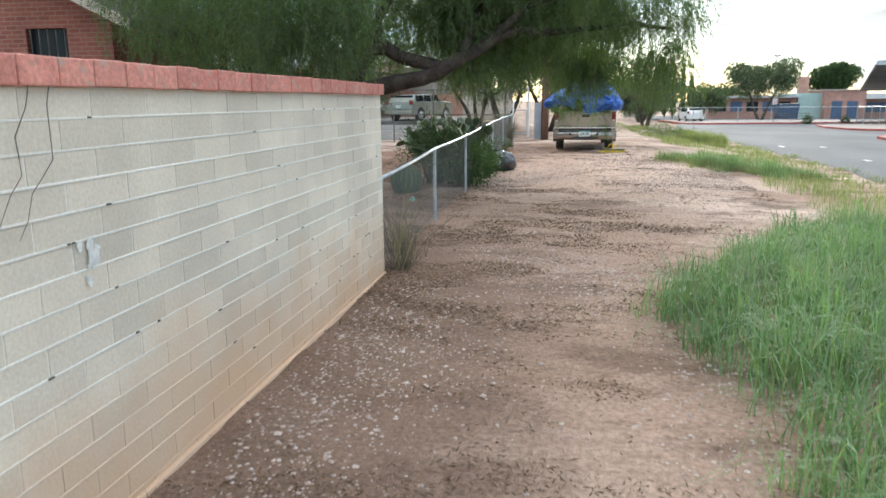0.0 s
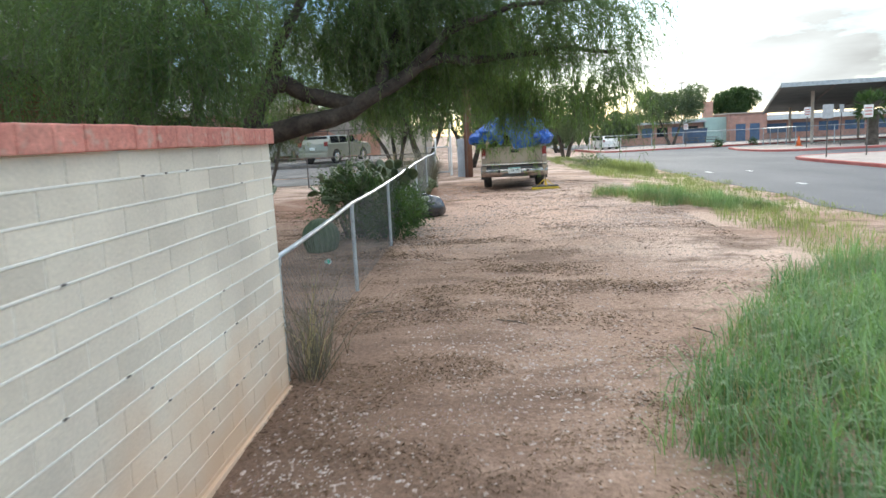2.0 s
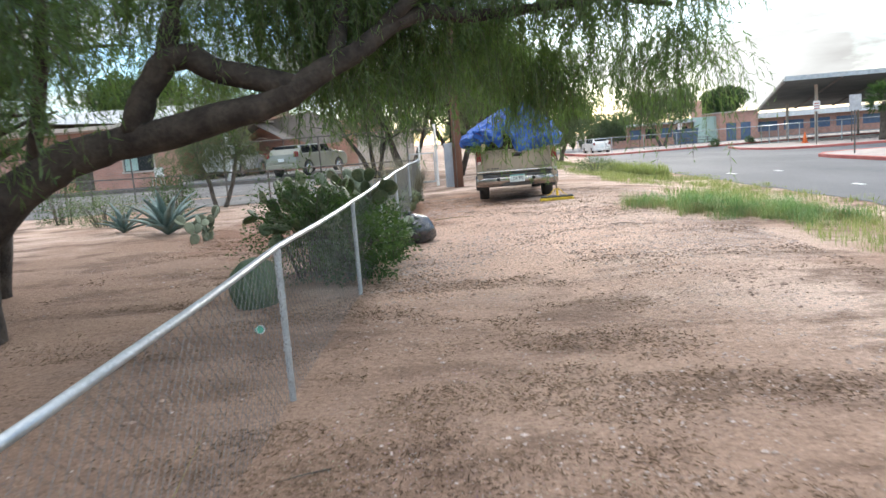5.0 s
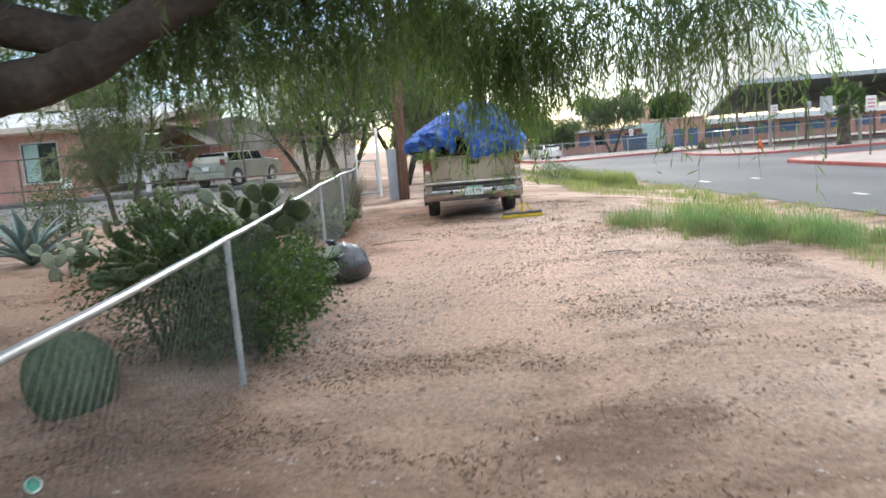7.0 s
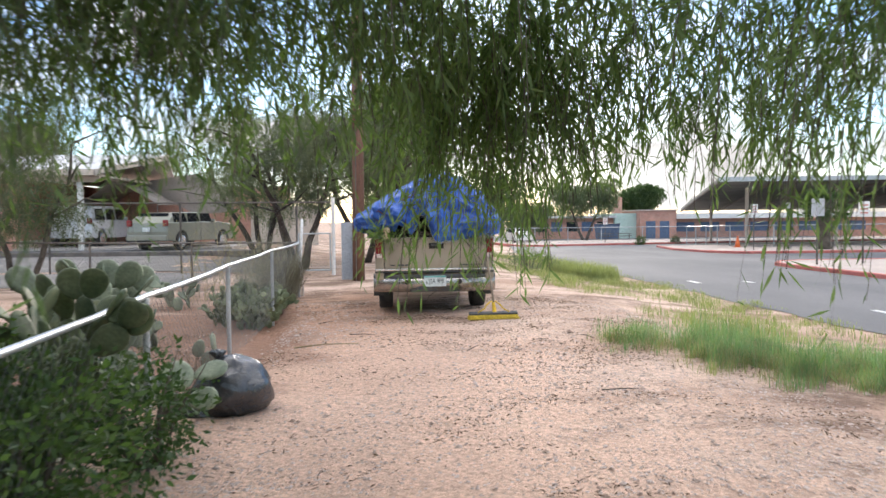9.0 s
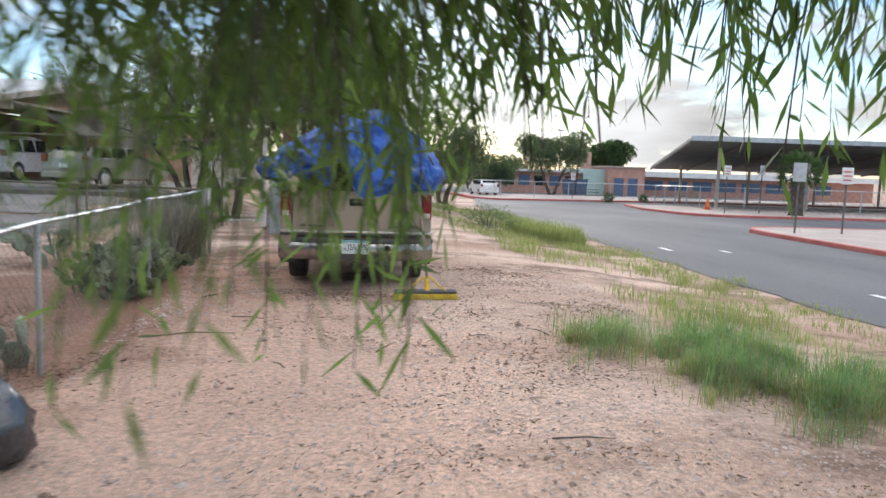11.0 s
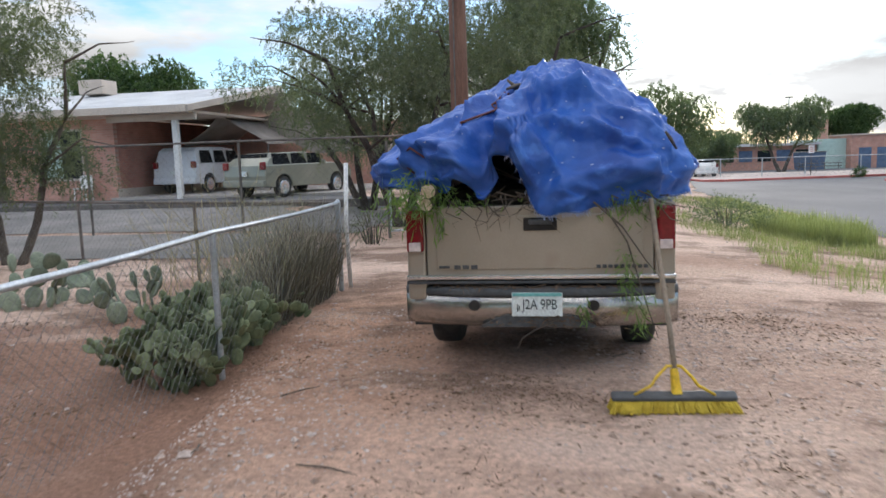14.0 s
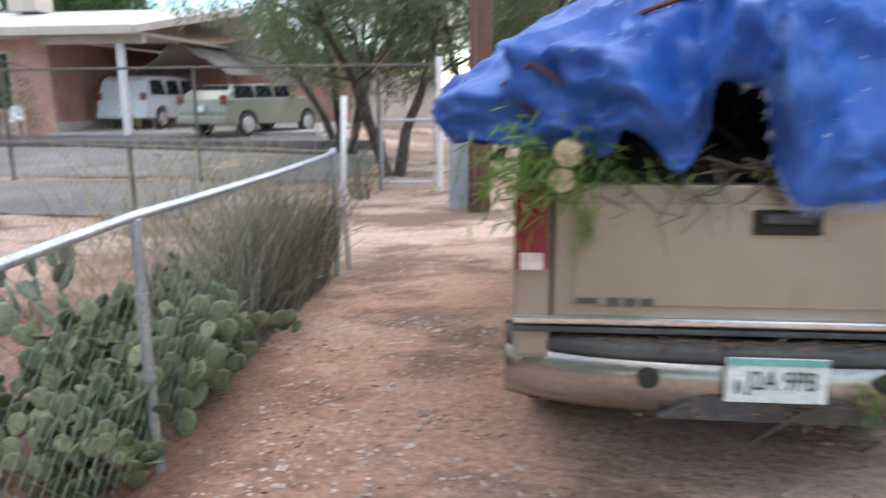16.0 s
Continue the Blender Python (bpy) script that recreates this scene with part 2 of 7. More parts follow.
def dirt_material():
    """Pink-brown desert soil with pale sand, dark litter stains and fine gravel."""
    m, n, l, b = shader("dirt")
    geo = n.new("ShaderNodeNewGeometry")
    mp = n.new("ShaderNodeMapping"); mp.inputs["Scale"].default_value = (0.55, 1.0, 1.0)
    l.new(geo.outputs["Position"], mp.inputs["Vector"])

    def noise_at(scale, detail, src, rough=0.55):
        q = n.new("ShaderNodeTexNoise"); q.inputs["Scale"].default_value, q.inputs["Detail"].default_value, q.inputs["Roughness"].default_value = scale, detail, rough
        l.new(src, q.inputs["Vector"]); return q.outputs["Fac"]

    def ramp(src, p0, p1, a, c):
        q = n.new("ShaderNodeValToRGB"); q.color_ramp.elements[0].position, q.color_ramp.elements[1].position = p0, p1
        q.color_ramp.elements[0].color, q.color_ramp.elements[1].color = rgba(a), rgba(c); l.new(src, q.inputs["Fac"]); return q.outputs["Color"]

    def blend(f, a, c):
        q = n.new("ShaderNodeMix"); q.data_type = 'RGBA'; l.new(f, q.inputs[0]); l.new(a, q.inputs[6])
        if isinstance(c, tuple):
            q.inputs[7].default_value = rgba(c)
        else:
            l.new(c, q.inputs[7])
        return q.outputs[2]
    base = ramp(noise_at(0.45, 6, mp.outputs[0]), 0.38, 0.60, (0.46, 0.302, 0.222), (0.715, 0.53, 0.42))
    grit = ramp(noise_at(26, 6, geo.outputs["Position"], 0.7), 0.36, 0.64, (0.72, 0.72, 0.72), (1.20, 1.20, 1.20))

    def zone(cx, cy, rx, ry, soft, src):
        """An ellipse with a ragged edge, where the ground takes another tone."""
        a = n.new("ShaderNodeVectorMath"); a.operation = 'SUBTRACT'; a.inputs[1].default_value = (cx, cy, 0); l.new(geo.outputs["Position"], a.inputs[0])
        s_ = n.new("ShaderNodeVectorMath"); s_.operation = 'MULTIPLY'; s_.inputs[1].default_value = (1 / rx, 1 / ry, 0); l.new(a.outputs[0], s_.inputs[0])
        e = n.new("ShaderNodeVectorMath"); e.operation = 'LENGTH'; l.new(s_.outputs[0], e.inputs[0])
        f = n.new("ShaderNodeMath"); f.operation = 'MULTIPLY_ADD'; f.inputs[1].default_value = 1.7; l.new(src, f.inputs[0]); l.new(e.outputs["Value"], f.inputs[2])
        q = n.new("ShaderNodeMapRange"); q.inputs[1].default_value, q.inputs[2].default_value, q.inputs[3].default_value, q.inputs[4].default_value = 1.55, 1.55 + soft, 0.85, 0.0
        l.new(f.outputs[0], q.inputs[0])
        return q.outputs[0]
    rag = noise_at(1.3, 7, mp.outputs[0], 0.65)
    # darker brown under the tree, on the path, in the yard, by the wall; then orange
    zoned = blend(zone(-2.2, 10.0, 2.3, 3.8, 0.7, rag), base, (0.165, 0.105, 0.078))
    zoned = blend(zone(0.1, 9.2, 2.3, 5.4, 0.8, rag), zoned, (0.39, 0.258, 0.187))
    zoned = blend(zone(-5.5, 15.0, 3.6, 7.0, 0.6, rag), zoned, (0.37, 0.24, 0.17))
    zoned = blend(zone(-0.9, 4.6, 1.35, 4.6, 0.7, rag), zoned, (0.255, 0.165, 0.118))
    zoned = blend(zone(-0.6, 22.4, 1.35, 3.4, 0.8, rag), zoned, (0.52, 0.30, 0.20))
    dark = ramp(noise_at(1.1, 8, mp.outputs[0], 0.68), 0.50, 0.60, (0, 0, 0), (0.85, 0.85, 0.85))
    c = blend(dark, zoned, (0.235, 0.152, 0.11))
    # paler peach on the path, darker red-brown inside the fence
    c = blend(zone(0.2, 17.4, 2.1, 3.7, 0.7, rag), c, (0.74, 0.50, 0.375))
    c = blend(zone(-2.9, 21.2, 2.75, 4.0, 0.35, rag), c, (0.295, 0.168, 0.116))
    mu = n.new("ShaderNodeVectorMath"); mu.operation = 'MULTIPLY'; l.new(c, mu.inputs[0]); l.new(grit, mu.inputs[1])
    c = mu.outputs[0]
    vo = n.new("ShaderNodeTexVoronoi"); vo.inputs["Scale"].default_value = 38.0
    l.new(geo.outputs["Position"], vo.inputs["Vector"])
    pebble = ramp(vo.outputs["Distance"], 0.16, 0.26, (1, 1, 1), (0, 0, 0))
    field = ramp(noise_at(0.7, 4, geo.outputs["Position"]), 0.45, 0.62, (0, 0, 0), (0.8, 0.8, 0.8))
    pm = n.new("ShaderNodeVectorMath"); pm.operation = 'MULTIPLY'; l.new(pebble, pm.inputs[0]); l.new(field, pm.inputs[1])
    pc = n.new("ShaderNodeVectorMath"); pc.operation = 'MULTIPLY_ADD'; l.new(vo.outputs["Color"], pc.inputs[0]); pc.inputs[1].default_value = (0.22, 0.20, 0.20); pc.inputs[2].default_value = (0.33, 0.29, 0.26)
    c = blend(pm.outputs[0], c, pc.outputs[0])
    l.new(c, b.inputs["Base Color"])
    b.inputs["Roughness"].default_value = 0.97
    b.inputs["Specular IOR Level"].default_value = 0.15
    h = n.new("ShaderNodeMath"); h.operation = 'MULTIPLY_ADD'; h.inputs[1].default_value = 0.35
    lump = n.new("ShaderNodeMath"); lump.operation = 'MULTIPLY_ADD'; lump.inputs[1].default_value = 1.6
    l.new(noise_at(5.5, 5, geo.outputs["Position"], 0.6), lump.inputs[0]); l.new(noise_at(22, 8, geo.outputs["Position"], 0.72), lump.inputs[2])
    l.new(pm.outputs[0], h.inputs[0]); l.new(lump.outputs[0], h.inputs[2])
    bp = n.new("ShaderNodeBump"); bp.inputs["Strength"].default_value, bp.inputs["Distance"].default_value = 0.75, 0.045
    l.new(h.outputs[0], bp.inputs["Height"]); l.new(bp.outputs[0], b.inputs["Normal"])
    return m


def glass_material(name, tint):
    m, n, l, b = shader(name)
    b.inputs["Base Color"].default_value = rgba(tint)
    b.inputs["Roughness"].default_value, b.inputs["Specular IOR Level"].default_value = 0.12, 0.15
    return m


M_DIRT = dirt_material()
M_BLOCK = block_material()
M_MORTAR = block_material("mortar", (0.80, 0.75, 0.67, 1), (0.91, 0.86, 0.77, 1))
M_CAP = paint("red_painted_brick", (0.55, 0.19, 0.15), (0.66, 0.28, 0.22), 3, 50, 0.85, 0.25, rand=0.12, spots=(0.55, 0.33, 0.26), spot_scale=14)
M_STONE = paint("gravel_stone", (0.43, 0.33, 0.275), (0.66, 0.54, 0.475), 9, 60, 0.9, 0.2)
M_ASPHALT = paint("asphalt", (0.10, 0.10, 0.105), (0.15, 0.148, 0.15), 0.35, 70, 0.9, 0.3, stretch=(1, 0.35, 1))
M_MARK = paint("road_paint", (0.62, 0.61, 0.58), (0.75, 0.74, 0.70), 5, 60, 0.8, 0.1)
M_KERB = paint("red_kerb_paint", (0.48, 0.12, 0.10), (0.60, 0.20, 0.17), 1.2, 30, 0.8, 0.15)
M_WALK = paint("pavement_concrete", (0.40, 0.33, 0.29), (0.50, 0.42, 0.37), 0.8, 50, 0.95, 0.2)
M_GALV = paint("galvanised_steel", (0.42, 0.45, 0.47), (0.55, 0.58, 0.60), 4, 60, 0.45, 0.05, metal=0.7)
M_WIRE = paint("old_fence_wire", (0.17, 0.17, 0.17), (0.25, 0.25, 0.24), 4, 60, 0.6, 0.0, metal=0.5)
M_RUSTY = paint("dark_weathered_steel", (0.12, 0.11, 0.10), (0.22, 0.19, 0.17), 4, 60, 0.7, 0.1, metal=0.4)
M_WHITE = paint("white_paint", (0.72, 0.71, 0.68), (0.82, 0.81, 0.78), 2, 40, 0.7, 0.05)
M_TAN = paint("tan_car_paint", (0.335, 0.285, 0.225), (0.40, 0.345, 0.28), 1.5, 90, 0.34, 0.0, metal=0.35, spots=(0.36, 0.30, 0.24), spot_scale=3, grain=(0.96, 1.04))
M_SILVER = paint("silver_car_paint", (0.64, 0.66, 0.68), (0.72, 0.74, 0.76), 1.0, 90, 0.3, 0.0, metal=0.1, grain=(0.97, 1.03))
M_CHAMP = paint("champagne_car_paint", (0.27, 0.275, 0.22), (0.34, 0.335, 0.275), 1.0, 90, 0.25, 0.0, metal=0.2, grain=(0.97, 1.03))
M_CHROME = paint("chrome_trim", (0.62, 0.62, 0.62), (0.78, 0.78, 0.78), 3, 60, 0.22, 0.02, metal=0.9)
M_BUMPER = paint("dull_metal_bumper", (0.38, 0.355, 0.325), (0.48, 0.455, 0.42), 2.5, 60, 0.24, 0.04, metal=0.85, spots=(0.28, 0.22, 0.17), spot_scale=5)
M_RUBBER = paint("black_rubber", (0.025, 0.025, 0.026), (0.06, 0.058, 0.055), 6, 50, 0.85, 0.15)
M_PLASTIC = paint("dark_grey_plastic", (0.06, 0.062, 0.065), (0.11, 0.11, 0.11), 4, 40, 0.6, 0.1)
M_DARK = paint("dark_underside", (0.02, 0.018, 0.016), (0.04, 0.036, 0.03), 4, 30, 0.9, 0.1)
M_REDLENS = paint("red_lamp_lens", (0.17, 0.005, 0.01), (0.23, 0.01, 0.016), 5, 30, 0.15, 0.0, spec=0.7)
M_PALELENS = paint("clear_lamp_lens", (0.62, 0.50, 0.47), (0.72, 0.62, 0.58), 5, 30, 0.2, 0.0, spec=0.7)
M_GLASS = glass_material("dark_window_glass", (0.02, 0.025, 0.028))
M_PLATE = paint("plate_white", (0.68, 0.74, 0.72), (0.76, 0.80, 0.78), 8, 60, 0.5, 0.0)
M_TEAL = paint("plate_teal", (0.14, 0.42, 0.40), (0.20, 0.50, 0.48), 8, 60, 0.5, 0.0)
M_INK = paint("dark_ink", (0.03, 0.05, 0.05), (0.05, 0.07, 0.07), 8, 60, 0.5, 0.0)
M_TARP = paint("blue_tarpaulin", (0.014, 0.073, 0.325), (0.03, 0.125, 0.46), 2.2, 15, 0.44, 0.55, spots=(0.06, 0.17, 0.52), spot_scale=7, spec=0.45, grain=(0.93, 1.07))
M_TARPEDGE = paint("frayed_tarp_edge", (0.30, 0.38, 0.58), (0.48, 0.54, 0.68), 10, 60, 0.8, 0.1)
M_WOOD = paint("grey_wood", (0.22, 0.17, 0.125), (0.36, 0.285, 0.21), 4, 60, 0.85, 0.2, stretch=(1, 1, 0.2))
M_POLE = paint("brown_pole_wood", (0.13, 0.068, 0.048), (0.21, 0.115, 0.08), 3, 40, 0.9, 0.35, stretch=(3, 3, 0.3))
M_BARK = paint("dark_bark", (0.035, 0.027, 0.022), (0.085, 0.068, 0.055), 4, 22, 0.95, 0.9)
M_BARK2 = paint("grey_brown_bark", (0.07, 0.055, 0.045), (0.15, 0.125, 0.10), 4, 30, 0.95, 0.6)
M_CUT = paint("cut_log_face", (0.55, 0.42, 0.28), (0.68, 0.55, 0.40), 8, 60, 0.9, 0.2)
M_YELLOW = paint("yellow_plastic", (0.72, 0.44, 0.02), (0.80, 0.54, 0.05), 8, 50, 0.5, 0.05)
M_BRISTLE = paint("yellow_bristles", (0.48, 0.33, 0.03), (0.70, 0.52, 0.07), 14, 160, 0.8, 0.5)
M_BAG = paint("black_bin_bag", (0.014, 0.015, 0.019), (0.04, 0.044, 0.052), 3, 30, 0.24, 0.35, spec=1.0)
M_PINK = brickwork("pink_brick", (0.50, 0.245, 0.185), (0.57, 0.30, 0.23), (0.52, 0.36, 0.29), 0)
M_PINKY = brickwork("pink_brick_side", (0.40, 0.17, 0.125), (0.46, 0.21, 0.16), (0.40, 0.25, 0.20), 1)
M_BRICK = brickwork("dark_red_brick", (0.23, 0.075, 0.05), (0.31, 0.11, 0.075), (0.30, 0.19, 0.15), 0, 0.22, 0.075)
M_BRICKY = brickwork("dark_red_brick_side", (0.23, 0.075, 0.05), (0.31, 0.11, 0.075), (0.30, 0.19, 0.15), 1, 0.22, 0.075)
M_ROOF = paint("pale_roof_coating", (0.50, 0.50, 0.50), (0.66, 0.66, 0.65), 0.7, 30, 0.85, 0.2)
M_CREAM = paint("cream_trim_paint", (0.52, 0.44, 0.37), (0.62, 0.54, 0.46), 1.5, 40, 0.8, 0.05)
M_SHINGLE = paint("brown_roof", (0.12, 0.10, 0.09), (0.20, 0.17, 0.15), 2, 25, 0.95, 0.4)
M_CANVAS = paint("tan_canvas", (0.26, 0.225, 0.195), (0.37, 0.325, 0.29), 1.2, 40, 0.9, 0.1)
M_CURTAIN = paint("pale_green_curtain", (0.42, 0.56, 0.50), (0.52, 0.66, 0.60), 4, 40, 0.9, 0.1)
M_GREYSHED = paint("grey_blue_sheet_metal", (0.36, 0.40, 0.44), (0.46, 0.50, 0.54), 2, 40, 0.5, 0.05, metal=0.4)
M_CANOPY = paint("dark_canopy_deck", (0.10, 0.11, 0.105), (0.15, 0.16, 0.15), 0.6, 20, 0.7, 0.1)
M_BLUE = paint("blue_door_paint", (0.08, 0.12, 0.20), (0.11, 0.17, 0.27), 3, 40, 0.6, 0.05)
M_SLAB = paint("pale_driveway", (0.38, 0.345, 0.315), (0.48, 0.44, 0.40), 0.8, 60, 0.95, 0.3)
M_ORANGE = paint("orange_plastic", (0.75, 0.15, 0.04), (0.82, 0.20, 0.06), 4, 40, 0.6, 0.05)
M_SIGNFACE = paint("grey_sign_face", (0.42, 0.43, 0.44), (0.52, 0.53, 0.54), 6, 40, 0.6, 0.0)
L_SUMAC = leafy("willow_leaf", (0.055, 0.092, 0.043), (0.16, 0.222, 0.11), 0.52)
L_MESQ = leafy("mesquite_leaf", (0.085, 0.10, 0.072), (0.185, 0.20, 0.145), 0.4)
L_DEEP = leafy("deep_green_leaf", (0.03, 0.06, 0.022), (0.10, 0.155, 0.062), 0.34)
L_FAR = leafy("far_green_leaf", (0.085, 0.115, 0.075), (0.18, 0.215, 0.13), 0.35)
L_GRASS = leafy("fresh_grass", (0.075, 0.155, 0.075), (0.265, 0.375, 0.21), 0.42)
L_OLIVE = leafy("olive_grass", (0.17, 0.195, 0.085), (0.37, 0.38, 0.20), 0.4)
L_DRY = leafy("dry_straw", (0.24, 0.18, 0.11), (0.46, 0.38, 0.25), 0.25, 0.8)
L_FRESH = leafy("fresh_cut_leaf", (0.10, 0.17, 0.05), (0.26, 0.37, 0.13), 0.45)
L_GREYDRY = leafy("grey_dead_stalk", (0.17, 0.15, 0.125), (0.42, 0.385, 0.325), 0.2, 0.85)
L_BRUSH = leafy("dark_dead_brush", (0.065, 0.056, 0.048), (0.20, 0.175, 0.15), 0.2, 0.85)
L_LITTER = leafy("leaf_litter", (0.10, 0.062, 0.042), (0.27, 0.18, 0.125), 0.1, 0.9)
L_PAD = paint("cactus_pad_skin", (0.085, 0.115, 0.055), (0.215, 0.24, 0.125), 4, 45, 0.6, 0.25, rand=0.22)
L_PADGREY = paint("grey_green_pad_skin", (0.15, 0.185, 0.125), (0.28, 0.315, 0.22), 4, 45, 0.6, 0.25, rand=0.2)
L_BARREL = paint("barrel_cactus_skin", (0.07, 0.105, 0.06), (0.12, 0.165, 0.10), 5, 45, 0.7, 0.3)
L_AGAVE = paint("agave_leaf", (0.13, 0.20, 0.18), (0.22, 0.30, 0.27), 3, 30, 0.6, 0.1, rand=0.1)


# ---------- mesh helpers ----------
class Shape:
    """Collects vertices and faces of one mesh."""

    def __init__(self):
        self.v, self.f = [], []

    def add(self, verts, faces):
        k = len(self.v)
        self.v.extend(tuple(p) for p in verts)
        self.f.extend(tuple(i + k for i in q) for q in faces)
        return self

    def box(self, cx, cy, cz, sx, sy, sz, bevel=0.0, m=None):
        b = bmesh.new()
        bmesh.ops.create_cube(b, size=1.0)
        bmesh.ops.scale(b, vec=(sx, sy, sz), verts=b.verts)
        if bevel:
            bmesh.ops.bevel(b, geom=list(b.edges), offset=bevel, segments=2, affect='EDGES', profile=0.6)
        t = Matrix.Translation((cx, cy, cz)) if m is None else Matrix.Translation((cx, cy, cz)) @ m
        b.verts.index_update()
        self.add([t @ p.co for p in b.verts], [[q.index for q in f.verts] for f in b.faces])
        b.free()
        return self

    def tube(self, pts, radii, sides=8, cap=True):
        pts = [Vector(p) for p in pts]
        rings, up = [], Vector((0.31, 0.17, 0.93)).normalized()
        for i, p in enumerate(pts):
            d = (pts[min(i + 1, len(pts) - 1)] - pts[max(i - 1, 0)])
            d = d.normalized() if d.length > 1e-9 else Vector((0, 0, 1))
            a = d.cross(up)
            a = a.normalized() if a.length > 0.05 else d.cross(Vector((1, 0, 0))).normalized()
            c = d.cross(a).normalized()
            r = radii[i] if isinstance(radii, (list, tuple)) else radii
            rings.append([p + a * (r * math.cos(2 * math.pi * j / sides)) + c * (r * math.sin(2 * math.pi * j / sides)) for j in range(sides)])
        vs = [q for g in rings for q in g]
        fs = []
        for i in range(len(rings) - 1):
            for j in range(sides):
                a0, a1 = i * sides + j, i * sides + (j + 1) % sides
                fs.append((a0, a1, a1 + sides, a0 + sides))
        if cap:
            fs.append(tuple(range(sides - 1, -1, -1)))
            fs.append(tuple((len(rings) - 1) * sides + j for j in range(sides)))
        return self.add(vs, fs)

    def lathe(self, profile, cx, cy, cz, sides=20, axis='Z'):
        vs, fs = [], []
        for r, h in profile:
            for j in range(sides):
                a = 2 * math.pi * j / sides
                u, w = r * math.cos(a), r * math.sin(a)
                vs.append((cx + u, cy + w, cz + h) if axis == 'Z' else (cx + h, cy + u, cz + w))
        n = len(profile)
        for i in range(n - 1):
            for j in range(sides):
                a0, a1 = i * sides + j, i * sides + (j + 1) % sides
                fs.append((a0, a1, a1 + sides, a0 + sides))
        fs.append(tuple(range(sides - 1, -1, -1)))
        fs.append(tuple((n - 1) * sides + j for j in range(sides)))
        return self.add(vs, fs)

    def prism(self, outline, d0, d1, plane='YZ'):
        """An outline of (a, b) pairs, drawn out from d0 to d1 across its plane."""
        n = len(outline)
        put = {'YZ': lambda a, b, d: (d, a, b), 'XZ': lambda a, b, d: (a, d, b), 'XY': lambda a, b, d: (a, b, d)}[plane]
        vs = [put(a, b, d0) for a, b in outline] + [put(a, b, d1) for a, b in outline]
        fs = [tuple(range(n)), tuple(range(2 * n - 1, n - 1, -1))]
        fs += [(i, i + n, (i + 1) % n + n, (i + 1) % n) for i in range(n)]
        return self.add(vs, fs)

    def mesh(self, name, smooth=False):
        me = bpy.data.meshes.new(name)
        me.from_pydata(self.v, [], self.f)
        b = bmesh.new()
        b.from_mesh(me)
        bmesh.ops.recalc_face_normals(b, faces=b.faces)
        b.to_mesh(me)
        b.free()
        if smooth:
            me.polygons.foreach_set("use_smooth", [True] * len(me.polygons))
        return me


def part(name, shape, material, parent=None, label="", smooth=False, kind=""):
    """One mesh object, under its thing when parent is given; the shape is in world place, the parent at the origin of its own base."""
    me = shape if isinstance(shape, bpy.types.Mesh) else shape.mesh(name, smooth)
    if not me.materials:
        me.materials.append(material)
    ob = new(name, me)
    if parent is not None:
        ob.parent = parent
        ob.matrix_parent_inverse = Matrix.Translation(-parent.location) if parent.parent is None else Matrix.Identity(4)
    if label or kind:
        tagged(ob, label, kind=kind)
    return ob


def thing(name, x, y, z, label, category, group=""):
    ob = new(name)
    ob.location = (x, y, z)
    ob.empty_display_size = 0.2
    return tagged(ob, label, category, group)


def solo(name, shape, material, label, category, group="", smooth=False, kind=""):
    return tagged(part(name, shape, material, None, smooth=smooth), label, category, group, kind)


def quads(name, q, material):
    """A mesh of loose quads from an array (n, 4, 3)."""
    q = np.asarray(q, dtype=np.float32)
    n = len(q)
    me = bpy.data.meshes.new(name)
    me.vertices.add(4 * n)
    me.vertices.foreach_set("co", q.reshape(-1))
    me.loops.add(4 * n)
    me.loops.foreach_set("vertex_index", np.arange(4 * n, dtype=np.int32))
    me.polygons.add(n)
    me.polygons.foreach_set("loop_start", np.arange(0, 4 * n, 4, dtype=np.int32))
    me.update(calc_edges=True)
    me.materials.append(material)
    return me


def unit(a):
    return a / np.maximum(np.linalg.norm(a, axis=-1, keepdims=True), 1e-9)


def blades(p, d, length, width, rng):
    """Leaf quads: from points p along d."""
    d = unit(d)
    w = unit(np.cross(d, rng.normal(size=d.shape)))
    L, W = np.asarray(length).reshape(-1, 1), np.asarray(width).reshape(-1, 1) / 2
    mid = p + d * L * 0.45
    return np.stack([p, mid + w * W, p + d * L, mid - w * W], axis=1)


def smooth01(a, lo, hi):
    s = min(1.0, max(0.0, (a - lo) / (hi - lo)))
    return s * s * (3 - 2 * s)


def road_z(y):
    return -0.15 - 0.012 * max(0.0, min(y, 160) - 40)


def hollow(x, y):
    """The washed-out strip of yard inside the fence."""
    return 0.13 * smooth01(-x, 0.85, 1.3) * smooth01(y, 17.8, 19.4) * (1 - smooth01(y, 21.8, 23.4)) * (1 - smooth01(-x, 3.5, 6))


def gz(x, y):
    """Height of the ground."""
    bank = (0.245 + 0.032 * max(-1.4, min(2.0, x))) * smooth01(y, 9.5, 25) - 0.2 * smooth01(y, 45, 75)
    left = smooth01(-x, 1.5, 6) * 0.44 * smooth01(y, 27, 40)
    left -= hollow(x, y)
    r = smooth01(x, 2.6, 7.6)
    return (bank + left) * (1 - r) + (road_z(y) - 0.06 * smooth01(x, 8.5, 9.1)) * r


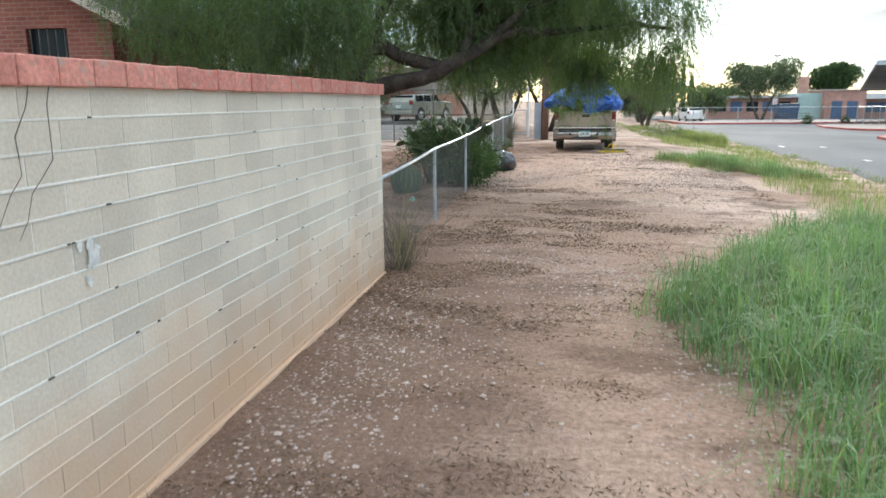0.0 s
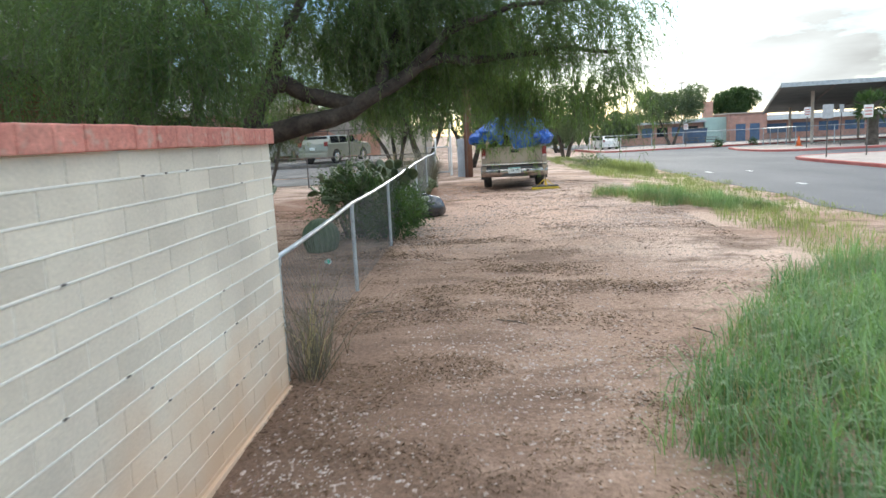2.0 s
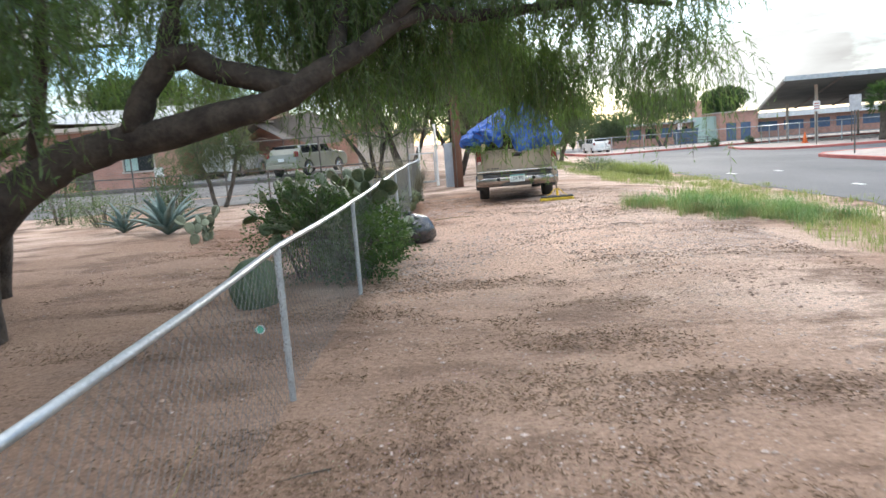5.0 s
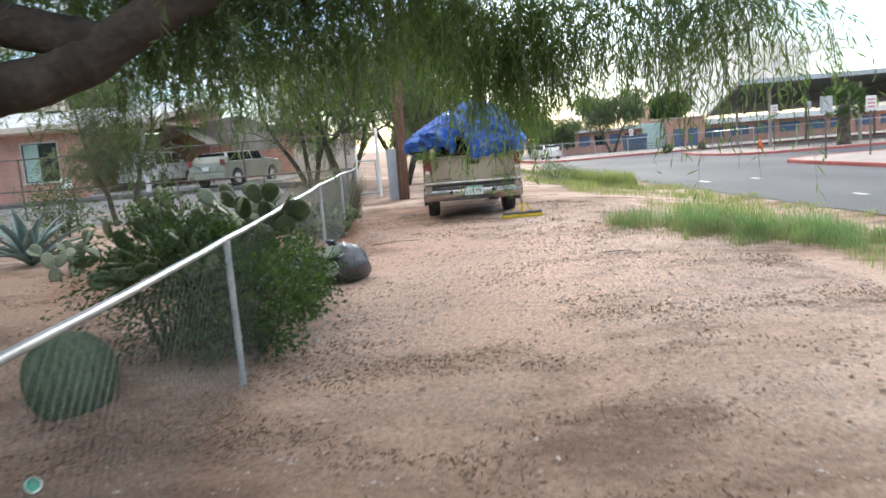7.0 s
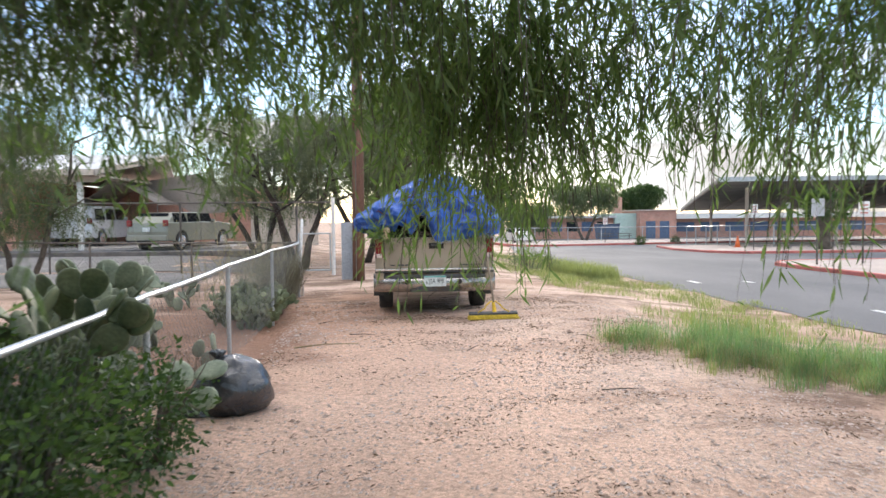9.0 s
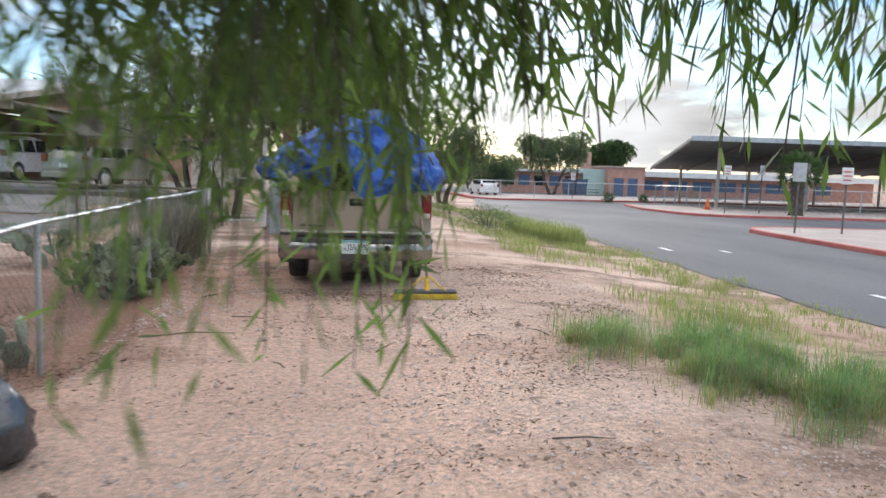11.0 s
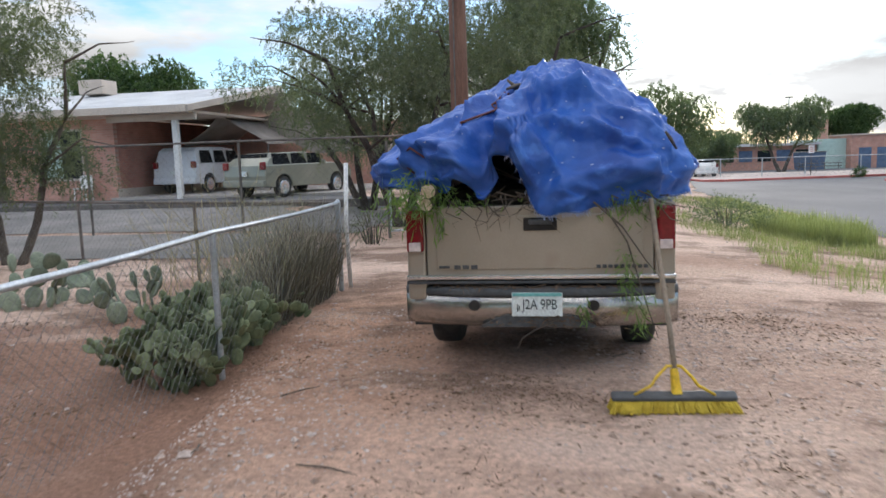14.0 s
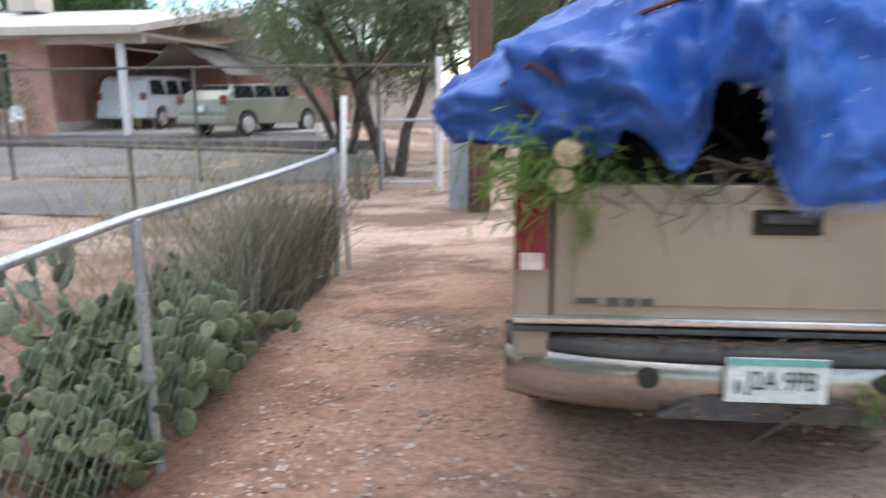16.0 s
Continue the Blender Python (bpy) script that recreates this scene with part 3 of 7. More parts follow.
def gz_rough(x, y):
    k = 0.022 if abs(x) < 12 and y < 45 else 0.0
    burrow = 0.17 * math.exp(-((x + 1.98) / 0.13) ** 2 - ((y - 21.4) / 0.1) ** 2) - 0.05 * math.exp(-((x + 1.95) / 0.22) ** 2 - ((y - 21.75) / 0.16) ** 2)
    far = 1 - smooth01(x, 6.6, 7.6)
    return gz(x, y) - burrow + k * far * (noise.noise((x * 1.3, y * 1.3, 0)) + 0.75 * noise.noise((x * 3.9, y * 3.9, 3)))


# ---------- ground, road, kerbs ----------
def steps(fine, lo, hi, reach):
    a = list(np.arange(lo, hi + 1e-6, fine))
    s, b = fine, hi
    while b < reach:
        s *= 1.35
        b += s
        a.append(b)
    s, b = fine, lo
    while b > -reach:
        s *= 1.35
        b -= s
        a.insert(0, b)
    return [float(q) for q in a]


GX, GY = steps(0.14, -7, 8, 1800), steps(0.14, -2, 34, 1800)
gs = Shape()
gs.v = [(x, y, gz_rough(x, y)) for y in GY for x in GX]
nx = len(GX)
gs.f = [(j * nx + i, j * nx + i + 1, (j + 1) * nx + i + 1, (j + 1) * nx + i) for j in range(len(GY) - 1) for i in range(nx - 1)]
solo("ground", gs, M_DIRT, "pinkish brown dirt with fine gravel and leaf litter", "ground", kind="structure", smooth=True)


def sheet(xs0, xs1, ys, lift, n=6):
    """A strip of paving between two edges, laid lift above the road's level."""
    s = Shape()
    s.v = [(xs0(y) + (xs1(y) - xs0(y)) * i / n, y, road_z(y) + lift) for y in ys for i in range(n + 1)]
    s.f = [(j * (n + 1) + i, j * (n + 1) + i + 1, (j + 2 - 1) * (n + 1) + i + 1, (j + 1) * (n + 1) + i) for j in range(len(ys) - 1) for i in range(n)]
    return s


def edge_l(y):
    return 7.75 + 0.35 * noise.noise((0, y * 0.35, 5)) + 0.12 * noise.noise((0, y * 1.7, 2)) + 3.0 * smooth01(y, 50, 75)


road_y = [float(q) for q in np.arange(-30, 60, 0.5)] + [float(q) for q in np.arange(60, 165, 5)]
solo("road", sheet(edge_l, lambda y: 60.0, road_y, 0.014, 8), M_ASPHALT, "grey worn asphalt street", "road", kind="structure")
mk = Shape()
for mx, my, ml in ((8.95, 31.3, 0.7), (10.4, 31.0, 0.5), (9.6, 24.4, 0.5)):
    mk.box(mx, my, road_z(my) + 0.02, 0.14, ml, 0.008)
solo("trim", mk, M_MARK, "faded white dashes painted on the asphalt", "road marking", kind="structure")


def ribbon(points, width, h, lift=0.0):
    """A raised kerb along points (x, y), with a rounded top edge."""
    s = Shape()
    pr = [(-width / 2, -0.1), (-width / 2, h - 0.02), (-width / 2 + 0.02, h), (width / 2 - 0.02, h), (width / 2, h - 0.02), (width / 2, -0.1)]
    for i, (x, y) in enumerate(points):
        x0, y0 = points[max(i - 1, 0)]
        x1, y1 = points[min(i + 1, len(points) - 1)]
        dx, dy = x1 - x0, y1 - y0
        q = math.hypot(dx, dy)
        ox, oy = dy / q, -dx / q
        s.v += [(x + ox * a, y + oy * a, road_z(y) + lift + b) for a, b in pr]
    k = len(pr)
    for i in range(len(points) - 1):
        for j in range(k):
            s.f.append((i * k + j, i * k + (j + 1) % k, (i + 1) * k + (j + 1) % k, (i + 1) * k + j))
    s.f += [tuple(range(k)), tuple(range((len(points) - 1) * k, len(points) * k))]
    return s


def flat(points, lift):
    s = Shape()
    s.add([(x, y, road_z(y) + lift) for x, y in points], [tuple(range(len(points)))])
    s.add([(x, y, road_z(y) - 0.1) for x, y in points], [tuple(range(len(points)))])
    return s


island = [(14.6, -20.0), (14.6, 0.0), (14.6, 12.0), (14.6, 24.0), (14.65, 31.0), (14.7, 36.0), (14.9, 37.6), (15.5, 38.5), (16.6, 38.9), (24.0, 38.9), (40.0, 38.9)]
solo("kerb", ribbon(island, 0.16, 0.15), M_KERB, "kerb painted faded red round the pavement corner", "kerb", kind="structure")
solo("pavement", flat(island + [(40.0, -20.0)], 0.13), M_WALK, "pinkish gravel and concrete pavement strip", "pavement", kind="structure")
corner2 = [(60.0, 48.6), (30.0, 48.4), (23.0, 48.2), (19.6, 48.6), (18.6, 49.6), (18.3, 51.0), (18.4, 56.0), (20.0, 63.0)]
solo("kerb", ribbon(corner2, 0.16, 0.15), M_KERB, "red painted kerb at the car park entrance", "kerb", kind="structure")
solo("pavement", flat(corner2 + [(60.0, 63.0)], 0.13), M_WALK, "pale concrete pavement beside the car park", "pavement", kind="structure")
far_k = [(60.0, 76.0), (30.0, 74.5), (22.0, 72.0), (16.0, 70.2), (12.5, 69.0), (11.2, 70.0), (10.8, 74.0), (10.8, 90.0)]
solo("kerb", ribbon(far_k, 0.18, 0.16), M_KERB, "long red painted kerb in front of the school", "kerb", kind="structure")
solo("pavement", flat(far_k + [(60.0, 90.0)], 0.13), M_WALK, "pavement in front of the school fence", "pavement", kind="structure")

# ---------- block wall ----------
WX, WY0, WY1 = -1.2, -6.0, 7.39
wall = thing("wall_block", WX - 0.1, 2.0, 0.0, "grey-tan concrete block garden wall with red brick cap", "wall")
tagged(wall, kind="structure")
core = Shape().box(WX - 0.1, (WY0 + WY1) / 2, 0.85, 0.1925, WY1 - WY0 - 0.01, 1.9)
part("mortar_core", core, M_MORTAR, wall, "pale mortar in the joints")
COURSE, BLEN, ROWS = 0.1165, 0.386, 16
FOOT = 1.8 - ROWS * COURSE
for row in range(1, ROWS):
    bead = Shape().box(WX - 0.1, (WY0 + WY1) / 2, FOOT + COURSE * row, 0.2035, WY1 - WY0 - 0.004, 0.0115, 0.003)
    part("bed_joint", bead, M_MORTAR, wall, "pale flush bed joint")
part("footing", Shape().box(WX - 0.09, (WY0 + WY1) / 2, -0.03, 0.222, WY1 - WY0 + 0.01, 0.11, 0.008), M_MORTAR, wall, "rough concrete footing along the ground")




def block_mesh(length):
    b = Shape().box(0, 0, 0, 0.198, length - 0.007, COURSE - 0.009, 0.0)
    me = b.mesh("block")
    bb = bmesh.new(); bb.from_mesh(me)
    bmesh.ops.bevel(bb, geom=list(bb.edges), offset=0.0015, segments=1, affect='EDGES')
    bb.to_mesh(me); bb.free()
    me.materials.append(M_BLOCK)
    return me


BLOCK, HALF = block_mesh(BLEN), block_mesh(BLEN / 2)
rb = random.Random(4)


def lay(me, name, parent, m):
    ob = new(name, me)
    ob.parent = parent
    ob.matrix_parent_inverse = Matrix.Translation(-parent.location)
    ob.matrix_basis = m
    return ob


rest = Shape()
for row in range(ROWS):
    z = FOOT + COURSE * (row + 0.5)
    y = WY1
    if row % 2:
        lay(HALF, "block", wall, Matrix.Translation((WX - 0.1, y - BLEN / 4, z)))
        y -= BLEN / 2
    while y - BLEN > WY0:
        if y > 1.2:
            lay(BLOCK, "block", wall, pose(WX - 0.1 + rb.uniform(-0.0012, 0.0012), y - BLEN / 2, z + rb.uniform(-0.0015, 0.0015), 0, 0, rb.uniform(-0.15, 0.15)))
        else:
            rest.box(WX - 0.1, y - BLEN / 2, z, 0.198, BLEN - 0.007, COURSE - 0.009)
        y -= BLEN
part("block_courses", rest, M_BLOCK, wall, kind="stuff")
CAP = Shape().box(0, 0, 0, 0.262, 0.199, 0.105, 0.008).mesh("cap_brick")
CAP.materials.append(M_CAP)
y = WY1 + 0.02
while y > WY0:
    lay(CAP, "cap_brick", wall, pose(WX - 0.1 + rb.uniform(-0.004, 0.004), y - 0.1, 1.852 + rb.uniform(-0.003, 0.003), rb.uniform(-0.35, 0.35), rb.uniform(-0.8, 0.8), rb.uniform(-0.6, 0.6)))
    y -= 0.2025
tie = Shape()
for _ in range(46):
    yy, row = rb.uniform(1.2, 7.2), rb.randint(2, 15)
    tie.box(WX + 0.003, yy, FOOT + row * COURSE + 0.002, 0.008, rb.uniform(0.015, 0.035), 0.007)
part("nail_stub", tie, M_RUSTY, wall, "rusty wire stubs poking from the joints")
sp = Shape()
for _ in range(26):
    a, r = rb.uniform(0, 6.28), abs(rb.gauss(0, 0.05))
    cy, cz, s = 2.86 + r * math.cos(a) * 0.8, 1.14 + r * math.sin(a) * 1.2, rb.uniform(0.006, 0.028)
    sp.add([(WX + 0.003 + 0.0003 * _, cy + s * math.cos(k) * rb.uniform(0.5, 1.2), cz + s * math.sin(k) * rb.uniform(0.6, 1.6)) for k in np.arange(0, 6.2, 0.9)], [tuple(range(7))])
part("paint_splash", sp, M_WHITE, wall, "white paint splash")
vine = thing("dry_vine", WX, 2.6, 1.85, "dry leafless vine twig hanging over the wall", "vine")
for k in range(2):
    pts, yy, zz = [], 2.72 - 0.12 * k, 1.86
    for i in range(9):
        pts.append((WX + 0.012 + 0.01 * math.sin(i + k), yy, zz))
        zz -= rb.uniform(0.05, 0.1); yy -= rb.uniform(-0.03, 0.08)
    part("stem", Shape().tube(pts, [0.0022 - 0.00015 * i for i in range(9)], 5), M_BARK2, vine)


# ---------- chain-link fences ----------
def mesh_wires(p0, p1, z0, z1, pitch=0.062, r=0.0014):
    """Diamond wires between two points, as thin three-sided rods."""
    s = Shape()
    d = Vector((p1[0] - p0[0], p1[1] - p0[1], 0))
    n = d.length
    d = d / n
    side = Vector((d.y, -d.x, 0))
    lean = z1[0] - z0[0] if isinstance(z0, tuple) else z1 - z0
    a = -lean
    g0, g1 = z0 if isinstance(z0, tuple) else (z0, z0)

    def at(u, h):
        return Vector((p0[0] + d.x * u, p0[1] + d.y * u, g0 + (g1 - g0) * u / n + h))
    while a < n:
        for sign in (1, -1):
            u0, u1, h0, h1 = a, a + lean, 0.0, lean
            if u0 < 0:
                h0, u0 = -u0, 0.0
            if u1 > n:
                h1, u1 = lean - (u1 - n), n
            if h1 > h0:
                if sign < 0:
                    h0, h1 = lean - h0, lean - h1
                q0, q1 = at(u0, h0), at(u1, h1)
                nn = (q1 - q0).normalized().cross(side)
                o = [side * r + side * (0.002 * sign), nn * r - side * r * 0.5 + side * (0.002 * sign), nn * -r - side * r * 0.5 + side * (0.002 * sign)]
                s.add([q0 + k for k in o] + [q1 + k for k in o], [(0, 1, 4, 3), (1, 2, 5, 4), (2, 0, 3, 5)])
        a += pitch * 1.4142
    return s


def raw(shape, name, material):
    me = bpy.data.meshes.new(name)
    me.from_pydata(shape.v, [], shape.f)
    me.materials.append(material)
    return me


FX = [(-1.27, 7.55), (-1.30, 10.80), (-1.305, 14.03), (-1.34, 16.75), (-1.376, 19.54), (-1.38, 22.56), (-1.37, 25.70)]
fence = thing("chain_link_fence", -1.33, 16.0, gz(-1.33, 16), "galvanised chain-link garden fence with top rail", "fence")
rail_pts = []
for i, (x, y) in enumerate(FX):
    z = gz(x, y) + hollow(x, y) - (0.1 if i == 0 else 0.0)
    big = i in (0, len(FX) - 1)
    r = 0.03 if big else 0.024
    ps = Shape().tube([(x, y, z - 0.25), (x, y, z + 1.03)], r, 12)
    ps.lathe([(r * 1.25, 1.0), (r * 1.25, 1.06), (r * 0.8, 1.09), (0.004, 1.1)] if big else [(r * 1.15, 1.0), (r * 1.15, 1.04), (0.012, 1.05)], x, y, z, 12)
    for h in (0.35, 0.72):
        ps.lathe([(r + 0.004, -0.01), (r + 0.004, 0.01)], x, y, z + h, 10)
    part("post", ps, M_GALV, fence, smooth=False)
    rail_pts.append((x, y, z + 1.055))
fine_pts = []
for i in range(len(rail_pts) - 1):
    a, b = Vector(rail_pts[i]), Vector(rail_pts[i + 1])
    for k in range(6):
        q = a.lerp(b, k / 6)
        q.z += -0.012 * math.sin(math.pi * k / 6) + 0.006 * noise.noise((q.y, 0, 1))
        fine_pts.append(q)
fine_pts.append(Vector(rail_pts[-1]))
part("top_rail", Shape().tube(fine_pts, 0.021, 12), M_GALV, fence, "bent galvanised top rail", smooth=True)
for i in range(len(FX) - 1):
    a, b = FX[i], FX[i + 1]
    za, zb = gz(*a) + hollow(*a) - (0.1 if i == 0 else 0.0), gz(*b) + hollow(*b)
    me = raw(mesh_wires(a, b, (za + 0.02, zb + 0.02), (za + 1.04, 0)), "chain_link", M_WIRE)
    part("chain_link", me, M_WIRE, fence, "dull diamond wire mesh", kind="stuff")

cross = thing("chain_link_fence", -6, 26.6, gz(-6, 26.6), "dark low chain-link fence across the yard", "fence")
CX = [(-1.41, 25.75), (-3.6, 26.5), (-5.95, 27.4), (-9.0, 28.4), (-12.5, 29.6), (-17.0, 31.1)]
for i, (x, y) in enumerate(CX):
    if i:
        part("post", Shape().tube([(x, y, gz(x, y) - 0.1), (x, y, gz(x, y) + 1.08)], 0.024, 10), M_RUSTY, cross)
part("top_rail", Shape().tube([(x, y, gz(x, y) + 1.06) for x, y in CX], 0.02, 10), M_RUSTY, cross)
for i in range(len(CX) - 1):
    a, b = CX[i], CX[i + 1]
    part("chain_link", raw(mesh_wires(a, b, (gz(*a), gz(*b)), (gz(*a) + 1.04, 0), 0.07), "chain_link", M_WIRE), M_WIRE, cross, kind="stuff")

tall = thing("tall_fence", -8, 31.5, gz(-8, 31.5), "tall dark chain-link fence in front of the driveway", "fence")
TX = [(-1.15, 31.4), (-2.1, 31.4), (-5.2, 31.5), (-8.64, 31.55), (-12.0, 31.6), (-15.5, 31.7), (-19.0, 31.8), (-23.0, 31.9)]
for i, (x, y) in enumerate(TX[1:]):
    part("post", Shape().tube([(x, y, gz(x, y) - 0.1), (x, y, gz(x, y) + 1.9)], 0.028, 10), M_RUSTY, tall)
part("top_rail", Shape().tube([(x, y, 2.2 + 0.012 * (x < -5)) for x, y in TX], 0.022, 10), M_RUSTY, tall)
gate_post = Shape().tube([(-1.12, 31.4, 0.1), (-1.12, 31.4, 2.32)], 0.05, 12)
part("gate_post", gate_post, M_WHITE, tall, "white painted gate post")
for i in range(len(TX) - 1):
    a, b = TX[i], TX[i + 1]
    part("chain_link", raw(mesh_wires(a, b, (gz(*a), gz(*b)), (gz(*a) + 1.9, 0), 0.1, 0.0012), "chain_link", M_WIRE), M_WIRE, tall, kind="stuff")
g = Shape()
for a, b in (((-2.05, 31.33, 0.36), (-2.05, 31.33, 1.35)), ((-2.05, 31.33, 1.35), (-1.2, 31.33, 1.35)), ((-1.2, 31.33, 1.35), (-1.2, 31.33, 0.36)), ((-1.2, 31.33, 0.36), (-2.05, 31.33, 0.36))):
    g.tube([a, b], 0.022, 8)
part("gate_frame", g, M_GALV, tall, "galvanised gate frame")
part("gate_infill", raw(mesh_wires((-2.05, 31.33), (-1.2, 31.33), 0.36, 1.35), "gate_infill", M_WIRE), M_WIRE, tall, kind="stuff")
solo("marker_post", Shape().tube([(-1.33, 25.95, 0.2), (-1.36, 25.98, 0.95), (-1.32, 25.96, 1.72)], 0.026, 10), M_WHITE, "white painted leaning marker post by the fence corner", "post", smooth=True)


# ---------- pickup truck ----------
TXC, TYR, TZ = 1.055, 22.20, 0.27        # middle, rear of the bumper, ground under it
truck = thing("pickup_truck", TXC, TYR + 2.2, TZ, "tan pickup truck with a loaded bed, parked on dirt", "truck")


def at_truck(s):
    s.v = [(x * 1.045 + TXC, y + TYR, z + TZ) for x, y, z in s.v]
    return s


def rounded(s, bevel, seg=2, sharp=30):
    me = s.mesh("body")
    b = bmesh.new(); b.from_mesh(me)
    ed = [e for e in b.edges if len(e.link_faces) == 2 and e.calc_face_angle(0) > radians(sharp)]
    bmesh.ops.bevel(b, geom=ed, offset=bevel, segments=seg, affect='EDGES', profile=0.6)
    b.to_mesh(me); b.free()
    return me


# body sides: wheel arch cut in the profile, drawn out across a thin side
def arch(cy, r, n=9):
    return [(cy + r * math.cos(a), 0.36 + r * math.sin(a)) for a in np.linspace(math.pi, 0, n)]


side_profile = [(0.16, 0.52)] + arch(0.98, 0.40) + [(2.05, 0.40), (2.05, 1.14), (0.10, 1.15)]
for sx in (-1, 1):
    s = Shape().prism(side_profile, sx * 0.845, sx * 0.76)
    me = rounded(at_truck(s), 0.02)
    part("bed_side", me, M_TAN, truck)
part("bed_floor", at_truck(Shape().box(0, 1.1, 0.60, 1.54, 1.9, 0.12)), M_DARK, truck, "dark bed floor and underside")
# tailgate with a pressed panel, handle recess and chrome strip
tg = Shape().box(0, 0.125, 0.895, 1.432, 0.07, 0.50, 0.014)
gate = part("tailgate", at_truck(tg), M_TAN, truck, "dusty tan tailgate")
tp = Shape().box(0, 0.086, 0.90, 1.30, 0.012, 0.36, 0.005)
part("tailgate_panel", at_truck(tp), M_TAN, gate)
for sx in (-1, 1):
    part("rear_pillar", at_truck(Shape().box(sx * 0.785, 0.14, 0.83, 0.125, 0.10, 0.64, 0.02)), M_TAN, truck)
    lamp = part("tail_lamp", at_truck(Shape().box(sx * 0.788, 0.088, 0.985, 0.112, 0.05, 0.285, 0.016)), M_REDLENS, truck, "red tail lamp")
    part("reverse_lens", at_truck(Shape().box(sx * 0.788, 0.060, 0.878, 0.078, 0.012, 0.062, 0.005)), M_PALELENS, lamp, "clear reversing lens")
part("lock_recess", at_truck(Shape().box(0.02, 0.074, 1.02, 0.21, 0.016, 0.085, 0.006)), M_DARK, gate, "dark recessed tailgate handle")
part("tailgate_handle", at_truck(Shape().box(0.02, 0.062, 1.035, 0.15, 0.02, 0.035, 0.008)), M_PLASTIC, gate)
part("chrome_strip", at_truck(Shape().box(0, 0.076, 0.668, 1.70, 0.035, 0.03, 0.008)), M_CHROME, truck, "bright trim strip")
part("lower_strip", at_truck(Shape().box(0, 0.082, 0.632, 1.70, 0.03, 0.022, 0.005)), M_PLASTIC, truck, "black lower trim strip")
for k in range(3):
    part("badge_bar", at_truck(Shape().box(-0.515 + 0.055 * k, 0.074, 0.735, 0.042, 0.006, 0.028, 0.003)), M_PLASTIC, gate)
part("badge_bar", at_truck(Shape().box(-0.60, 0.074, 0.737, 0.07, 0.006, 0.018, 0.003)), M_PLASTIC, gate)
for k in range(9):
    part("badge_bar", at_truck(Shape().box(0.38 + 0.036 * k, 0.074, 0.735, 0.026, 0.006, 0.024, 0.003)), M_PLASTIC, gate)

# step bumper: bowed in plan, with a dark top pad, centre recess and hitch
def bumper_bar(z0, z1, depth0, depth1, half, bow):
    s, n = Shape(), 28
    for i in range(n + 1):
        u = -1 + 2 * i / n
        x = u * half
        yy = bow * (abs(u) ** 3)
        for z, d in ((z0, depth1), (z0 + (z1 - z0) * 0.25, depth0 * 0.4), (z0 + (z1 - z0) * 0.6, 0.0), (z1 - 0.01, 0.004), (z1, 0.02)):
            s.v.append((x, yy + d, z))
        s.v.append((x, 0.24, z1))
        s.v.append((x, 0.24, z0))
    k = 7
    for i in range(n):
        for j in range(k):
            s.f.append((i * k + j, i * k + (j + 1) % k, (i + 1) * k + (j + 1) % k, (i + 1) * k + j))
    s.f += [tuple(range(k)), tuple(range(n * k, n * k + k))]
    return s


bumper = part("bumper", at_truck(bumper_bar(0.335, 0.545, 0.01, 0.05, 0.875, 0.16)), M_BUMPER, truck, "dull scuffed metal step bumper", smooth=True)
part("bumper_pad", at_truck(bumper_bar(0.546, 0.60, 0.0, 0.0, 0.875, 0.16)), M_PLASTIC, bumper, "grey rubber bumper pad with debris on top", smooth=True)
rec = Shape().prism([(-0.36, 0.345), (-0.28, 0.395), (-0.20, 0.425), (0.20, 0.425), (0.28, 0.395), (0.36, 0.345)], -0.012, 0.05, 'XZ')
part("step_recess", at_truck(rec), M_PLASTIC, bumper, "dark step recess in the bumper")
for sx in (-0.42, 0.36):
    part("bumper_hole", at_truck(Shape().lathe([(0.032, -0.02), (0.036, -0.006), (0.036, 0.01)], 0, 0, 0, 14)), M_DARK, truck).matrix_basis = pose(TXC + sx, TYR - 0.006, TZ + 0.49, 90, 0, 0) @ Matrix.Translation((-TXC, -TYR, -TZ))
plate = part("licence_plate", at_truck(Shape().box(-0.005, -0.022, 0.50, 0.315, 0.008, 0.158, 0.003)), M_PLATE, truck, "white licence plate with a teal band")
part("plate_band", at_truck(Shape().box(-0.005, -0.0285, 0.566, 0.305, 0.004, 0.022)), M_TEAL, plate, "teal band")
bars = Shape()
for k in range(2):
    bars.box(-0.128 + 0.012 * k, -0.0285, 0.478, 0.006, 0.003, 0.05 - 0.02 * k)
part("plate_emblem", at_truck(bars), M_INK, plate)


def lettering(text, size, m, material, name, parent, label):
    cu = bpy.data.curves.new(name, 'FONT')
    cu.body, cu.size, cu.extrude, cu.align_x, cu.align_y = text, size, 0.0015, 'CENTER', 'CENTER'
    tmp = bpy.data.objects.new(name, cu)
    scene.collection.objects.link(tmp)
    dg = bpy.context.evaluated_depsgraph_get()
    me = bpy.data.meshes.new_from_object(tmp.evaluated_get(dg))
    bpy.data.objects.remove(tmp)
    me.transform(m)
    me.materials.clear()
    return part(name, me, material, parent, label)


lettering("J2A 9PB", 0.096, pose(TXC + 0.012, TYR - 0.0285, TZ + 0.498, 90, 0, 0) @ Matrix.Diagonal((0.72, 1, 1, 1)), M_INK, "plate_number", plate, "dark plate characters")
